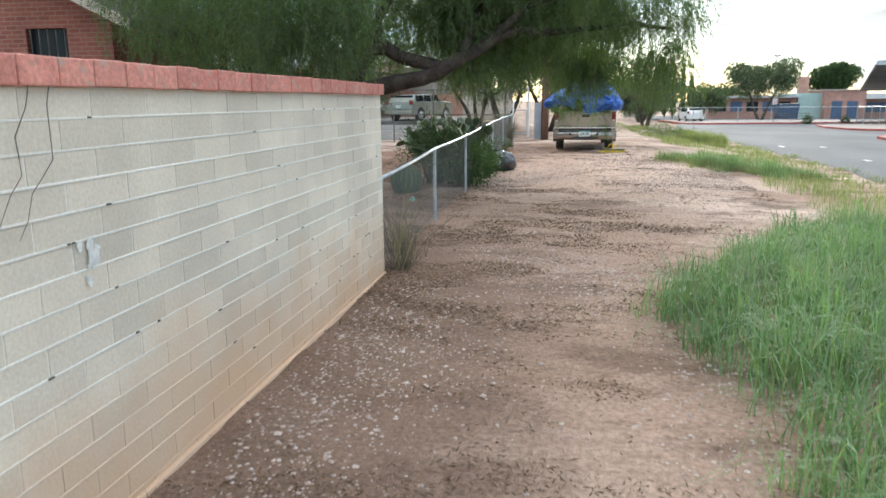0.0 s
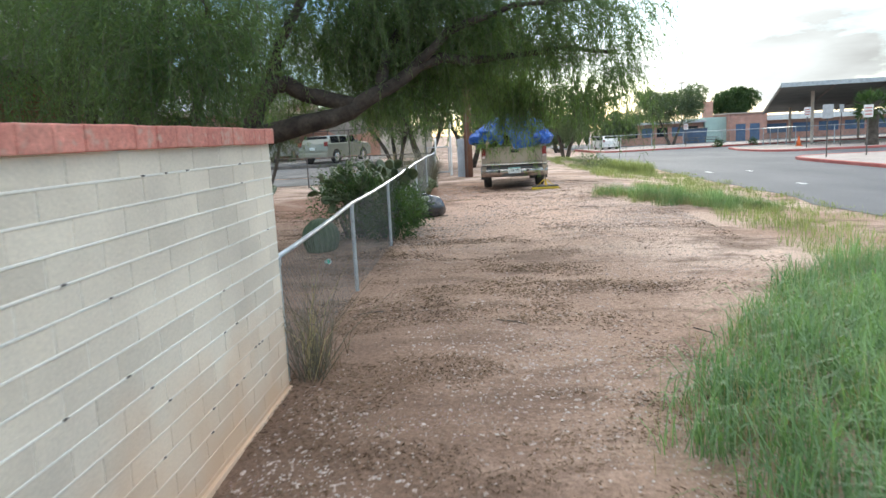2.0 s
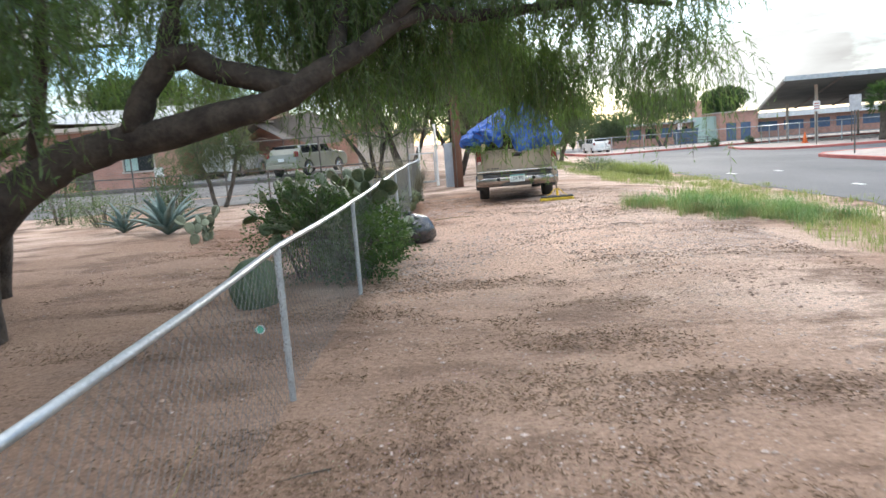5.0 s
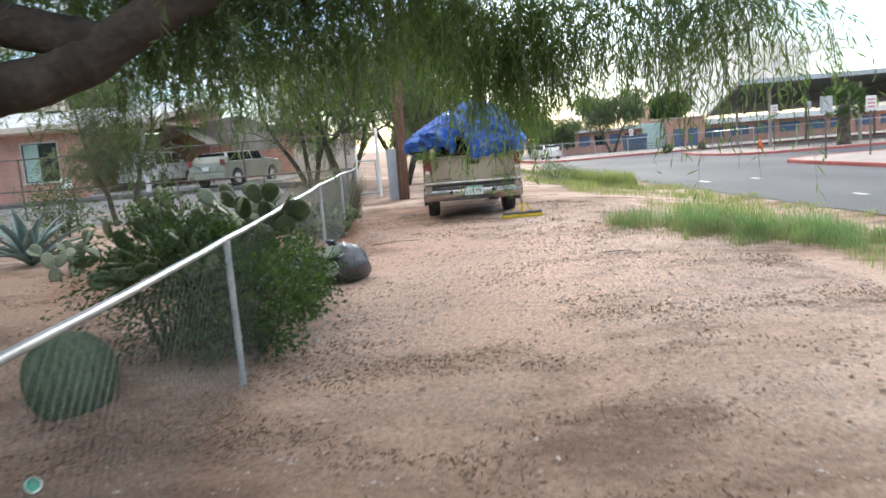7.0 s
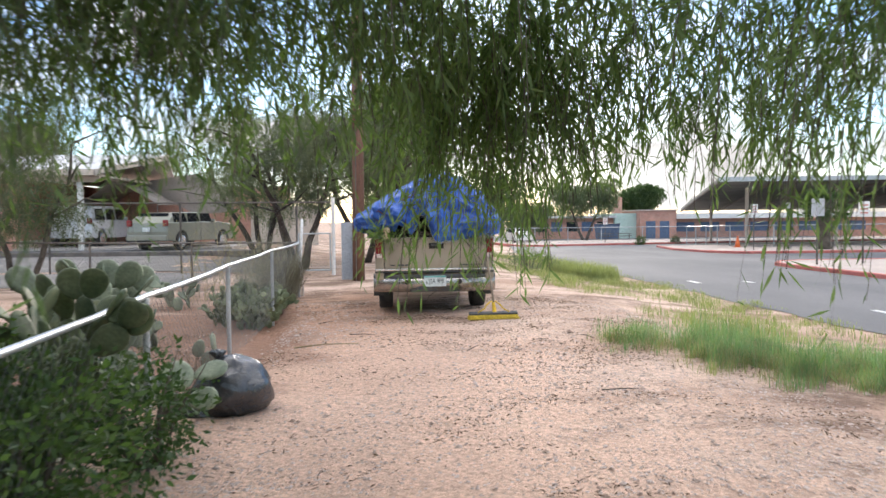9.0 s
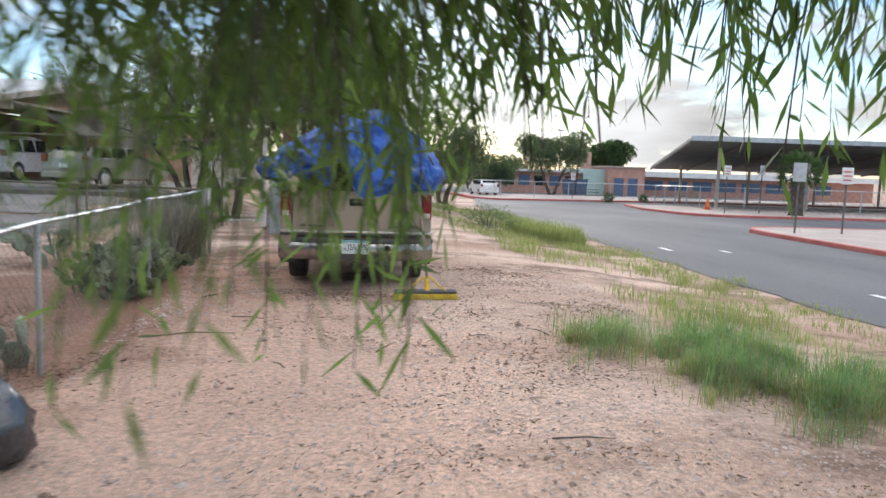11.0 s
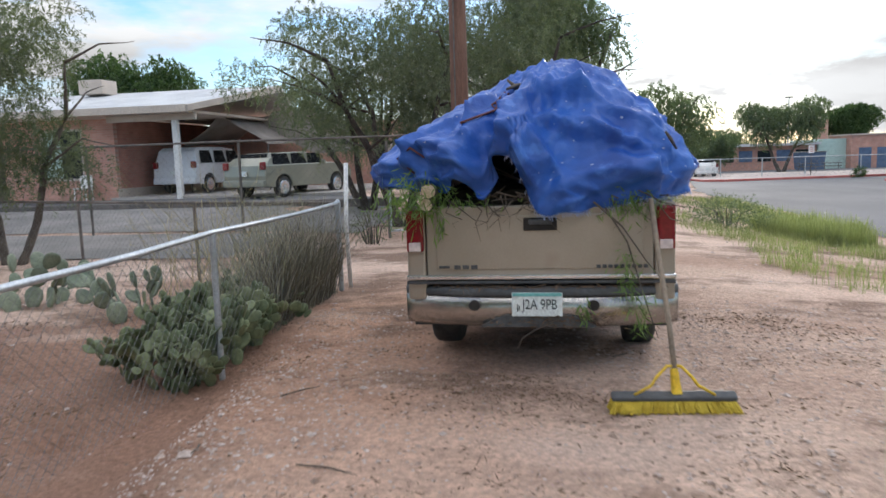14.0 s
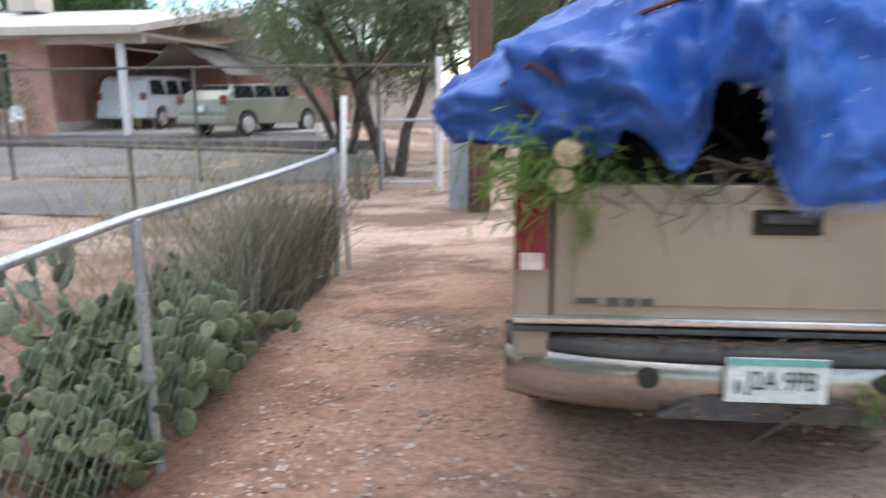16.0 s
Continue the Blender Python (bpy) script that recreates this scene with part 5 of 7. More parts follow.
BOUGHS = [
    ([(-4.85, 12.93, 1.05), (-4.4, 12.98, 1.5), (-3.9, 13.0, 1.77), (-3.39, 13.02, 1.89), (-2.9, 13.05, 1.94), (-2.4, 13.08, 2.04), (-1.95, 13.1, 2.11), (-1.66, 13.1, 2.22), (-1.38, 13.15, 2.38), (-1.0, 13.2, 2.58), (-0.62, 13.35, 2.86), (-0.3, 13.5, 2.98), (0.1, 13.7, 2.9), (0.7, 13.95, 2.96), (1.6, 14.3, 3.1), (2.4, 14.6, 3.0)], 0.21, 0.03),
    ([(-3.2, 13.02, 1.93), (-3.02, 13.05, 2.36), (-2.8, 13.08, 2.64), (-2.56, 13.1, 2.68), (-2.3, 13.12, 2.5), (-2.0, 13.12, 2.4), (-1.62, 13.12, 2.3)], 0.13, 0.12),
    ([(-2.8, 13.08, 2.62), (-2.7, 13.2, 3.2), (-2.3, 13.4, 3.9), (-1.6, 13.7, 4.7)], 0.11, 0.04),
    ([(-4.8, 12.95, 1.5), (-5.2, 12.8, 2.6), (-5.5, 12.7, 3.8), (-5.6, 12.6, 4.9)], 0.15, 0.04),
    ([(-1.2, 13.18, 2.48), (-1.15, 13.6, 3.1), (-0.8, 14.1, 3.7), (0.0, 14.6, 4.2)], 0.1, 0.03),
    ([(-0.75, 13.3, 2.78), (-0.2, 13.3, 3.3), (0.8, 13.3, 3.6), (1.8, 13.6, 3.7)], 0.08, 0.02),
    ([(-2.3, 13.4, 3.9), (-2.9, 14.0, 4.6), (-3.4, 14.6, 5.0)], 0.07, 0.02),
    ([(-4.3, 13.1, 1.6), (-3.3, 12.0, 2.9), (-2.8, 10.8, 3.4), (-2.7, 9.6, 3.6)], 0.07, 0.02),
]
for pts, r0, r1 in BOUGHS:
    part("limb", limb(pts, r0, r1), M_BARK, big, smooth=True)
PATHLINE = [(0.15, 10.0), (0.25, 11.0), (1.03, 13.7), (1.35, 14.3), (1.57, 15.0), (1.6, 15.8)]


def clear_of_walkway(q, lo=0.31):
    """Drops leaves that hang into the space where people walk."""
    c = q.mean(axis=1)
    xs = np.interp(c[:, 1], [p[1] for p in PATHLINE], [p[0] for p in PATHLINE])
    inside = (np.abs(c[:, 0] - xs) < lo) & (c[:, 2] < np.where(c[:, 1] > 13.5, 1.82, 2.05)) & (c[:, 1] > 8)
    return q[~inside]


CANOPY = [((0.2, 14.3, 3.75), (2.3, 1.2, 0.95), 2300), ((-1.2, 14.5, 4.0), (1.9, 1.0, 1.0), 1300), ((-2.0, 13.9, 4.1), (2.2, 1.7, 1.4), 1900), ((-4.8, 11.6, 4.1), (2.1, 2.0, 1.6), 1300),
          ((-2.9, 9.7, 3.2), (0.95, 0.9, 0.75), 700), ((-6.2, 14.8, 3.9), (1.7, 1.6, 1.7), 800), ((-1.2, 14.0, 5.3), (3.0, 2.2, 1.0), 1500), ((-4.8, 10.5, 3.3), (1.0, 1.0, 1.0), 500), ((2.0, 14.0, 3.6), (1.1, 0.9, 0.75), 480),
          ((-2.8, 9.9, 2.6), (0.7, 0.65, 0.55), 380), ((-0.5, 14.1, 3.5), (1.3, 0.7, 0.6), 450), ((-0.6, 14.9, 2.75), (1.0, 0.4, 0.5), 150), ((-3.2, 14.8, 3.1), (1.6, 0.8, 0.65), 520)]
qs, ts = [], []
for c, r, n in CANOPY:
    p, d = ball(rng, n, c, r)
    q, t = strands(rng, p, unit(d + rng.normal(size=d.shape) * 0.6), rng.uniform(0.35, 0.8, n), 0.55, 26, 0.095, 0.0125, 0.35, 0.95)
    qs.append(q); ts.append(t)
# low fringe over the path
n = 420
fx = rng.uniform(-1.9, 2.6, n)
sz = rng.uniform(2.35, 3.0, n)
tip_z = 2.08 + 0.26 * np.sin(fx * 2.6 + 0.6) + 0.16 * np.sin(fx * 6.3) + 0.1 * np.sin(fx * 14) + rng.uniform(-0.15, 0.5, n)
st = np.stack([fx, rng.uniform(13.9, 15.15, n), sz], axis=1)
q, t = strands(rng, st, unit(rng.normal(size=(n, 3)) * np.array([1, 1, 0.3])), np.maximum(0.25, sz - tip_z), 0.9, 24, 0.098, 0.012, 0.7, 0.75)
qs.append(q); ts.append(t)
# a heavy tuft that hangs beside the path
for cx_, cy_, cz_, n, ln in ((0.62, 15.05, 2.4, 60, 0.55), (0.98, 15.15, 2.3, 200, 0.8), (0.85, 15.35, 2.3, 80, 0.95), (2.5, 14.35, 2.4, 100, 1.12), (-0.5, 14.9, 2.6, 40, 0.7), (-1.5, 14.6, 2.7, 90, 0.8), (-0.95, 13.45, 2.35, 40, 0.6), (-1.5, 13.7, 2.4, 35, 0.6), (-0.35, 13.9, 2.4, 30, 0.6), (0.25, 14.3, 2.45, 30, 0.6)):
    st = np.stack([rng.normal(cx_, 0.15, n), rng.normal(cy_, 0.13, n), rng.uniform(cz_ - 0.15, cz_ + 0.4, n)], axis=1)
    q, t = strands(rng, st, unit(rng.normal(size=(n, 3)) * np.array([1, 1, 0.2])), rng.uniform(0.6, 1.1, n) * ln, 0.9, 24, 0.105, 0.0125, 0.6, 0.8)
    qs.append(q); ts.append(t)
# a thin fringe on the street side of the path
n = 85
sz = rng.uniform(2.2, 2.7, n)
st = np.stack([rng.uniform(1.3, 2.5, n), rng.uniform(14.8, 15.25, n), sz], axis=1)
q, t = strands(rng, st, unit(rng.normal(size=(n, 3)) * np.array([1, 1, 0.3])), np.maximum(0.25, sz - rng.uniform(1.82, 2.15, n)), 0.9, 24, 0.105, 0.012, 0.6, 0.75)
qs.append(q); ts.append(t)
cq = clear_of_walkway(np.concatenate(qs))
part("crown", quads("crown", cq, L_SUMAC), L_SUMAC, big, "drooping strands of narrow leaves", kind="stuff")
part("twig", quads("twig", clear_of_walkway(np.concatenate(ts)), M_BARK2), M_BARK2, big, "thin hanging twigs", kind="stuff")


def grown_tree(name, x, y, label, seed, trunks, height, crown_blobs, leaf, leaf_l, leaf_w, per, bark, k=16, droop=0.25, r0=0.12, category="tree", group=""):
    """A tree: tapered trunks that fork, and a crown of leaf clumps with gaps."""
    rg, rr = np.random.default_rng(seed), random.Random(seed)
    z0 = gz(x, y)
    tr = thing(name, x, y, z0, label, category, group)
    for i in range(trunks):
        a = 6.28 * i / trunks + rr.uniform(-0.5, 0.5)
        lean = rr.uniform(0.15, 0.45) if trunks > 1 else 0.08
        p0 = Vector((x + 0.12 * math.cos(a) * (trunks > 1), y + 0.12 * math.sin(a) * (trunks > 1), z0 - 0.1))
        pts = [p0]
        for h in (0.25, 0.5, 0.75, 1.0):
            pts.append(p0 + Vector((math.cos(a) * lean * height * h + rr.uniform(-0.12, 0.12), math.sin(a) * lean * height * h + rr.uniform(-0.12, 0.12), height * 0.8 * h)))
        part("trunk", limb(pts, r0, r0 * 0.25, 8), bark, tr, smooth=True)
        for j in (2, 3, 3, 4):
            q = pts[j]
            b = a + rr.uniform(-1.6, 1.6)
            ln = height * rr.uniform(0.25, 0.45)
            part("limb", limb([q, q + Vector((math.cos(b) * ln * 0.5, math.sin(b) * ln * 0.5, ln * rr.uniform(0.1, 0.3))), q + Vector((math.cos(b) * ln, math.sin(b) * ln, ln * rr.uniform(0.1, 0.45)))], r0 * 0.32, r0 * 0.05, 6), bark, tr, smooth=True)
    qq = []
    for c, r, n in crown_blobs:
        p, d = ball(rg, n, (x + c[0], y + c[1], z0 + c[2]), r, 0.25)
        q, _ = strands(rg, p, unit(d + rg.normal(size=d.shape) * 0.8), rg.uniform(0.5, 1.2, n) * per, droop, k, leaf_l, leaf_w, 0.15, 0.9)
        qq.append(q)
    part("crown", quads("crown", np.concatenate(qq), leaf), leaf, tr, "uneven leafy crown", kind="stuff")
    return tr


def blobs(seed, n, spread, z, r, count):
    rr = random.Random(seed)
    out = []
    for _ in range(n):
        a, q = rr.uniform(0, 6.28), math.sqrt(rr.random())
        s = rr.uniform(0.6, 1.2)
        out.append(((spread[0] * q * math.cos(a), spread[1] * q * math.sin(a), z + rr.uniform(-1, 1) * spread[2]), (r * s, r * s, r * s * 0.7), int(count * s * s)))
    return out


# two more trunks behind the block wall
for x, y, sd in ((-6.0, 13.1, 31), (-6.4, 14.2, 32), (-6.4, 15.3, 33)):
    grown_tree("willow_leaved_tree", x, y, "dark trunked tree with drooping leaves behind the wall", sd, 1, 4.6, blobs(sd, 5, (1.5, 1.5, 0.8), 3.9, 1.0, 150), L_SUMAC, 0.095, 0.012, 0.8, M_BARK, 26, 0.8, 0.2)
# mesquites behind the truck
grown_tree("mesquite_tree", -2.3, 33.6, "spreading mesquite with dark twisted trunks and feathery olive leaves", 41, 3, 4.6, blobs(41, 22, (2.7, 1.6, 1.4), 3.3, 0.95, 150), L_MESQ, 0.085, 0.022, 0.55, M_BARK, 16, 0.3, 0.13)
grown_tree("mesquite_tree", -3.9, 36.6, "feathery grey-olive mesquite beside the driveway", 42, 4, 4.6, blobs(42, 22, (3.3, 1.4, 1.6), 3.4, 0.9, 185), L_MESQ, 0.09, 0.024, 0.55, M_BARK, 16, 0.3, 0.11)
grown_tree("mesquite_tree", -0.5, 37.2, "olive mesquite behind the utility pole", 43, 3, 5.6, blobs(43, 22, (2.0, 1.4, 1.8), 4.2, 1.05, 210), L_MESQ, 0.09, 0.024, 0.6, M_BARK, 16, 0.3, 0.13)
grown_tree("pepper_tree", 0.9, 47.0, "tall full green tree beyond the truck", 44, 2, 7.5, blobs(44, 26, (2.2, 2.0, 2.6), 5.6, 1.4, 220), L_FAR, 0.16, 0.05, 0.8, M_BARK2, 16, 0.6, 0.2)
grown_tree("pepper_tree", 5.6, 52.0, "rounded grey-green tree by the street", 45, 2, 4.6, blobs(45, 14, (2.0, 2.0, 1.2), 3.2, 1.1, 150), L_FAR, 0.15, 0.05, 0.7, M_BARK2, 14, 0.4, 0.15)
grown_tree("mesquite_tree", -7.7, 28.0, "sparse pale green tree in the side yard", 46, 2, 4.2, blobs(46, 22, (1.35, 1.2, 1.3), 2.75, 0.7, 190), L_MESQ, 0.07, 0.018, 0.5, M_BARK2, 14, 0.3, 0.08)
grown_tree("yard_tree", -21.0, 55.0, "round dark green tree behind the house", 47, 1, 6.0, blobs(47, 18, (3.0, 2.0, 1.0), 5.4, 1.4, 200), L_DEEP, 0.2, 0.07, 0.8, M_BARK2, 14, 0.4, 0.2)
grown_tree("yard_tree", -14.0, 58.0, "thin branched tree behind the house", 48, 2, 6.5, blobs(48, 12, (3.4, 2.0, 1.2), 5.6, 0.9, 70), L_MESQ, 0.14, 0.04, 0.8, M_BARK2, 14, 0.3, 0.15)
grown_tree("street_tree", 22.6, 92.0, "open crowned tree in front of the school", 51, 2, 6.2, blobs(51, 18, (3.0, 2.4, 1.4), 4.9, 1.2, 170), L_FAR, 0.22, 0.08, 0.9, M_BARK2, 12, 0.4, 0.2)
grown_tree("street_tree", 17.2, 100.0, "low rounded tree by the street", 52, 2, 4.5, blobs(52, 14, (2.4, 2.0, 1.0), 3.0, 1.1, 150), L_FAR, 0.22, 0.08, 0.9, M_BARK2, 12, 0.4, 0.2)
grown_tree("street_tree", 41.0, 125.0, "dark round tree behind the school roof", 53, 1, 7.5, blobs(53, 16, (3.0, 2.4, 1.4), 6.4, 1.5, 190), L_DEEP, 0.3, 0.12, 1.0, M_BARK2, 12, 0.4, 0.25)
for i, (x, y, s) in enumerate(((9.5, 96, 1.0), (12.5, 118, 1.3), (6.5, 110, 1.2), (1.0, 90, 1.2), (26.0, 135, 1.3), (8.0, 82, 0.8))):
    grown_tree("street_tree", x, y, "grey-green tree along the far street", 60 + i, 2, 4.5 * s, blobs(60 + i, 14, (2.6 * s, 2.0, 1.1 * s), 2.9 * s, 1.2 * s, 130), L_FAR, 0.26, 0.1, 0.9, M_BARK2, 12, 0.4, 0.2, group="far street trees")
for i, (x, y, h) in enumerate(((16.0, 128, 8.2), (17.6, 130, 7.2), (18.9, 129, 8.4), (20.6, 131, 6.8))):
    rg = np.random.default_rng(80 + i)
    z0 = gz(x, y)
    cy = thing("cypress", x, y, z0, "slender dark Italian cypress in the distance", "tree", "distant cypresses")
    part("trunk", Shape().tube([(x, y, z0 - 0.1), (x, y, z0 + h * 0.5)], [0.12, 0.05], 8), M_BARK2, cy)
    hh = rg.uniform(0.3, h, 900)
    a = rg.uniform(0, 6.28, 900)
    r = 0.5 * np.minimum(1, (h - hh) / (0.5 * h) + 0.05) * np.minimum(1, hh / 1.2) * rg.uniform(0.7, 1.05, 900)
    p = np.stack([x + r * np.cos(a), y + r * np.sin(a), z0 + hh], axis=1)
    part("crown", quads("crown", blades(p, rg.normal(size=(900, 3)) * 0.4 + np.array([0, 0, 1.0]), rg.uniform(0.4, 0.7, 900), rg.uniform(0.12, 0.2, 900), rg), L_DEEP), L_DEEP, cy, kind="stuff")

# ---------- cacti and shrubs ----------
def pad_mesh(name, mat):
    """A flat obovate cactus pad, 1 tall, with a rounded rim."""
    s = Shape()
    ring = []
    for j in range(14):
        a = 2 * math.pi * j / 14
        z = 0.5 - 0.5 * math.cos(a)
        ring.append((0.40 * math.sin(a) * (0.72 + 0.42 * z), z))
    layers = [(-0.055, 0.62), (-0.045, 0.9), (0.0, 1.0), (0.045, 0.9), (0.055, 0.62)]
    for yy, k in layers:
        s.v += [(x * k, yy, 0.52 + (z - 0.52) * k) for x, z in ring]
    s.v += [(0, -0.06, 0.55), (0, 0.06, 0.55)]
    for i in range(4):
        for j in range(14):
            s.f.append((i * 14 + j, i * 14 + (j + 1) % 14, (i + 1) * 14 + (j + 1) % 14, (i + 1) * 14 + j))
    for j in range(14):
        s.f.append((70, (j + 1) % 14, j))
        s.f.append((71, 56 + j, 56 + (j + 1) % 14))
    me = s.mesh(name, True)
    me.materials.append(mat)
    return me


PAD, PADG = pad_mesh("pad", L_PAD), pad_mesh("pad", L_PADGREY)


def prickly_pear(x, y, label, seed, bases, levels, size, spread, me=None, group="prickly pears"):
    rr = random.Random(seed)
    z0 = gz(x, y)
    pear = thing("prickly_pear", x, y, z0, label, "cactus", group)
    me = me or PAD
    todo = []
    for _ in range(bases):
        a, r = rr.uniform(0, 6.28), spread * math.sqrt(rr.random())
        s = size * rr.uniform(0.8, 1.15)
        todo.append((pose(x + r * math.cos(a) * 0.8, y + r * math.sin(a) * 1.25, z0 - 0.04, rr.uniform(-22, 22), rr.uniform(-22, 22), rr.uniform(0, 360)), s, 0))
    while todo:
        m, s, lv = todo.pop()
        lay(me, "pad", pear, m @ Matrix.Diagonal((s, s * rr.uniform(0.8, 1.2), s, 1)))
        if lv < levels:
            for _ in range(rr.choice((1, 1, 2, 2, 3)) if lv < levels - 1 else rr.choice((0, 1, 1, 2))):
                side = rr.uniform(-55, 55)
                a = radians(side)
                k = s * rr.uniform(0.8, 1.0)
                tip = m @ Vector((0.40 * s * math.sin(a), 0, s * (0.52 + 0.44 * math.cos(a))))
                rot = (m.to_3x3().to_4x4()) @ pose(0, 0, 0, rr.uniform(-35, 35), side * 0.75, rr.uniform(-50, 50))
                todo.append((Matrix.Translation(tip) @ rot, k, lv + 1))
    return pear


prickly_pear(-1.95, 15.7, "tall old prickly pear with large dark pads beside the fence", 101, 10, 5, 0.30, 0.42)
prickly_pear(-2.0, 17.2, "grey-green prickly pear with big upright pads", 102, 6, 4, 0.38, 0.3, PADG)
prickly_pear(-1.66, 19.75, "small prickly pear by the fence", 103, 2, 1, 0.27, 0.1, PADG)
for i, (x, y) in enumerate(((-1.66, 22.55), (-1.62, 22.95), (-1.6, 23.4), (-1.64, 23.9), (-2.05, 22.8), (-2.15, 23.5), (-2.1, 24.3))):
    prickly_pear(x, y, "low spreading prickly pear crowded along the fence", 110 + i, 19, 3, 0.15, 0.33)
for i, (x, y) in enumerate(((-2.9, 21.0), (-3.6, 22.4), (-3.3, 24.4), (-4.6, 24.8), (-7.2, 23.2), (-5.2, 19.8))):
    prickly_pear(x, y, "pale prickly pear in the dusty yard", 130 + i, 5, 2, 0.26, 0.35, PADG)


def shrub(name, x, y, rx, ry, h, n, mat, leaf_l, leaf_w, label, seed, category="shrub", stems=14, low=0.05):
    rg, rr = np.random.default_rng(seed), random.Random(seed)
    z0 = gz(x, y)
    sh = thing(name, x, y, z0, label, category)
    for _ in range(stems):
        a, q = rr.uniform(0, 6.28), rr.uniform(0.3, 1.0)
        tip = (x + rx * q * math.cos(a), y + ry * q * math.sin(a), z0 + h * rr.uniform(0.5, 0.95))
        part("stem", Shape().tube([(x + rx * 0.2 * math.cos(a), y + ry * 0.2 * math.sin(a), z0 - 0.03), ((x + tip[0]) / 2, (y + tip[1]) / 2, z0 + h * 0.45), tip], [0.014, 0.009, 0.003], 5), M_BARK2, sh)
    d = unit(rg.normal(size=(n, 3)))
    t = rg.uniform(0.15, 1, (n, 1)) ** 0.5
    lump = np.array([0.75 + 0.5 * noise.noise((float(a[0]) * 2.2 + seed, float(a[1]) * 2.2, float(a[2]) * 2.2)) for a in d])[:, None]
    p = d * t * lump * np.array([rx, ry, h * 0.6]) * 1.25
    p[:, 2] = np.abs(p[:, 2] + h * 0.42)
    p = p + np.array([x, y, z0 + low])
    dd = d + rg.normal(size=(n, 3)) * 0.8
    part("leaves", quads("leaves", blades(p, dd, rg.uniform(0.6, 1.2, n) * leaf_l, rg.uniform(0.7, 1.2, n) * leaf_w, rg), mat), mat, sh, kind="stuff")
    return sh


shrub("shrub", -1.45, 15.05, 0.62, 1.1, 0.95, 4600, L_DEEP, 0.068, 0.028, "dense dark green shrub growing through the fence", 201)
shrub("shrub", -1.2, 16.2, 0.42, 0.6, 0.75, 1900, L_DEEP, 0.06, 0.026, "low leafy shrub spilling past the fence", 202)
shrub("shrub", -2.1, 15.2, 0.85, 0.9, 1.35, 6000, L_DEEP, 0.055, 0.02, "leafy shrub tangled among cactus pads", 203)
shrub("shrub", -9.4, 24.2, 1.1, 0.9, 0.85, 3500, L_FAR, 0.06, 0.02, "grey-green rounded bush in the yard", 205)
shrub("shrub", -8.4, 26.3, 0.8, 0.7, 1.4, 2600, L_DEEP, 0.07, 0.03, "upright green bush in the yard", 206)
shrub("shrub", -11.5, 26.0, 1.0, 0.9, 1.9, 2600, L_DEEP, 0.07, 0.03, "tall green bush near the house", 207)
shrub("shrub", 1.9, 31.5, 1.0, 1.4, 0.55, 1500, L_OLIVE, 0.07, 0.015, "low weedy bush past the truck", 208)
shrub("shrub", 4.6, 33.0, 0.9, 2.0, 0.6, 2600, L_FAR, 0.08, 0.016, "low green bush on the verge", 209)
shrub("shrub", -2.2, 30.4, 0.5, 0.5, 0.7, 900, L_MESQ, 0.06, 0.015, "dry scrubby bush by the gate", 210)

# barrel cactus with ribs
bx, by = -2.44, 13.92
bz = gz(bx, by)
barrel = thing("barrel_cactus", bx, by, bz, "squat ribbed green barrel cactus", "cactus")
s = Shape()
NS, NH = 72, 14
for j in range(NH + 1):
    v = j / NH
    r = 0.27 * (0.78 + 0.28 * math.sin(math.pi * min(1, v * 1.15))) * (1 if v < 0.7 else math.sqrt(max(0.0, 1 - ((v - 0.7) / 0.3) ** 2)))
    for i in range(NS):
        a = 2 * math.pi * i / NS
        q = max(0.02, r) * (1 + 0.075 * math.cos(18 * a))
        s.v.append((bx + q * math.cos(a), by + q * math.sin(a), bz - 0.03 + 0.56 * v))
for j in range(NH):
    for i in range(NS):
        s.f.append((j * NS + i, j * NS + (i + 1) % NS, (j + 1) * NS + (i + 1) % NS, (j + 1) * NS + i))
s.f.append(tuple(NH * NS + i for i in range(NS)))
part("body", s, L_BARREL, barrel, smooth=True)
rg = np.random.default_rng(5)
a = (np.floor(rg.uniform(0, 18, 900)) * 2 * math.pi / 18)
v = rg.uniform(0.05, 0.95, 900)
r = 0.27 * 1.06 * (0.78 + 0.28 * np.sin(np.pi * np.minimum(1, v * 1.15))) * np.where(v < 0.7, 1, np.sqrt(np.maximum(0, 1 - ((v - 0.7) / 0.3) ** 2)))
p = np.stack([bx + r * np.cos(a), by + r * np.sin(a), bz - 0.03 + 0.56 * v], axis=1)
d = np.stack([np.cos(a), np.sin(a), np.zeros(900)], axis=1) + rg.normal(size=(900, 3)) * 0.7
part("spines", quads("spines", blades(p, d, np.full(900, 0.035), np.full(900, 0.0022), rg), L_DRY), L_DRY, barrel, "pale curved spines", kind="stuff")


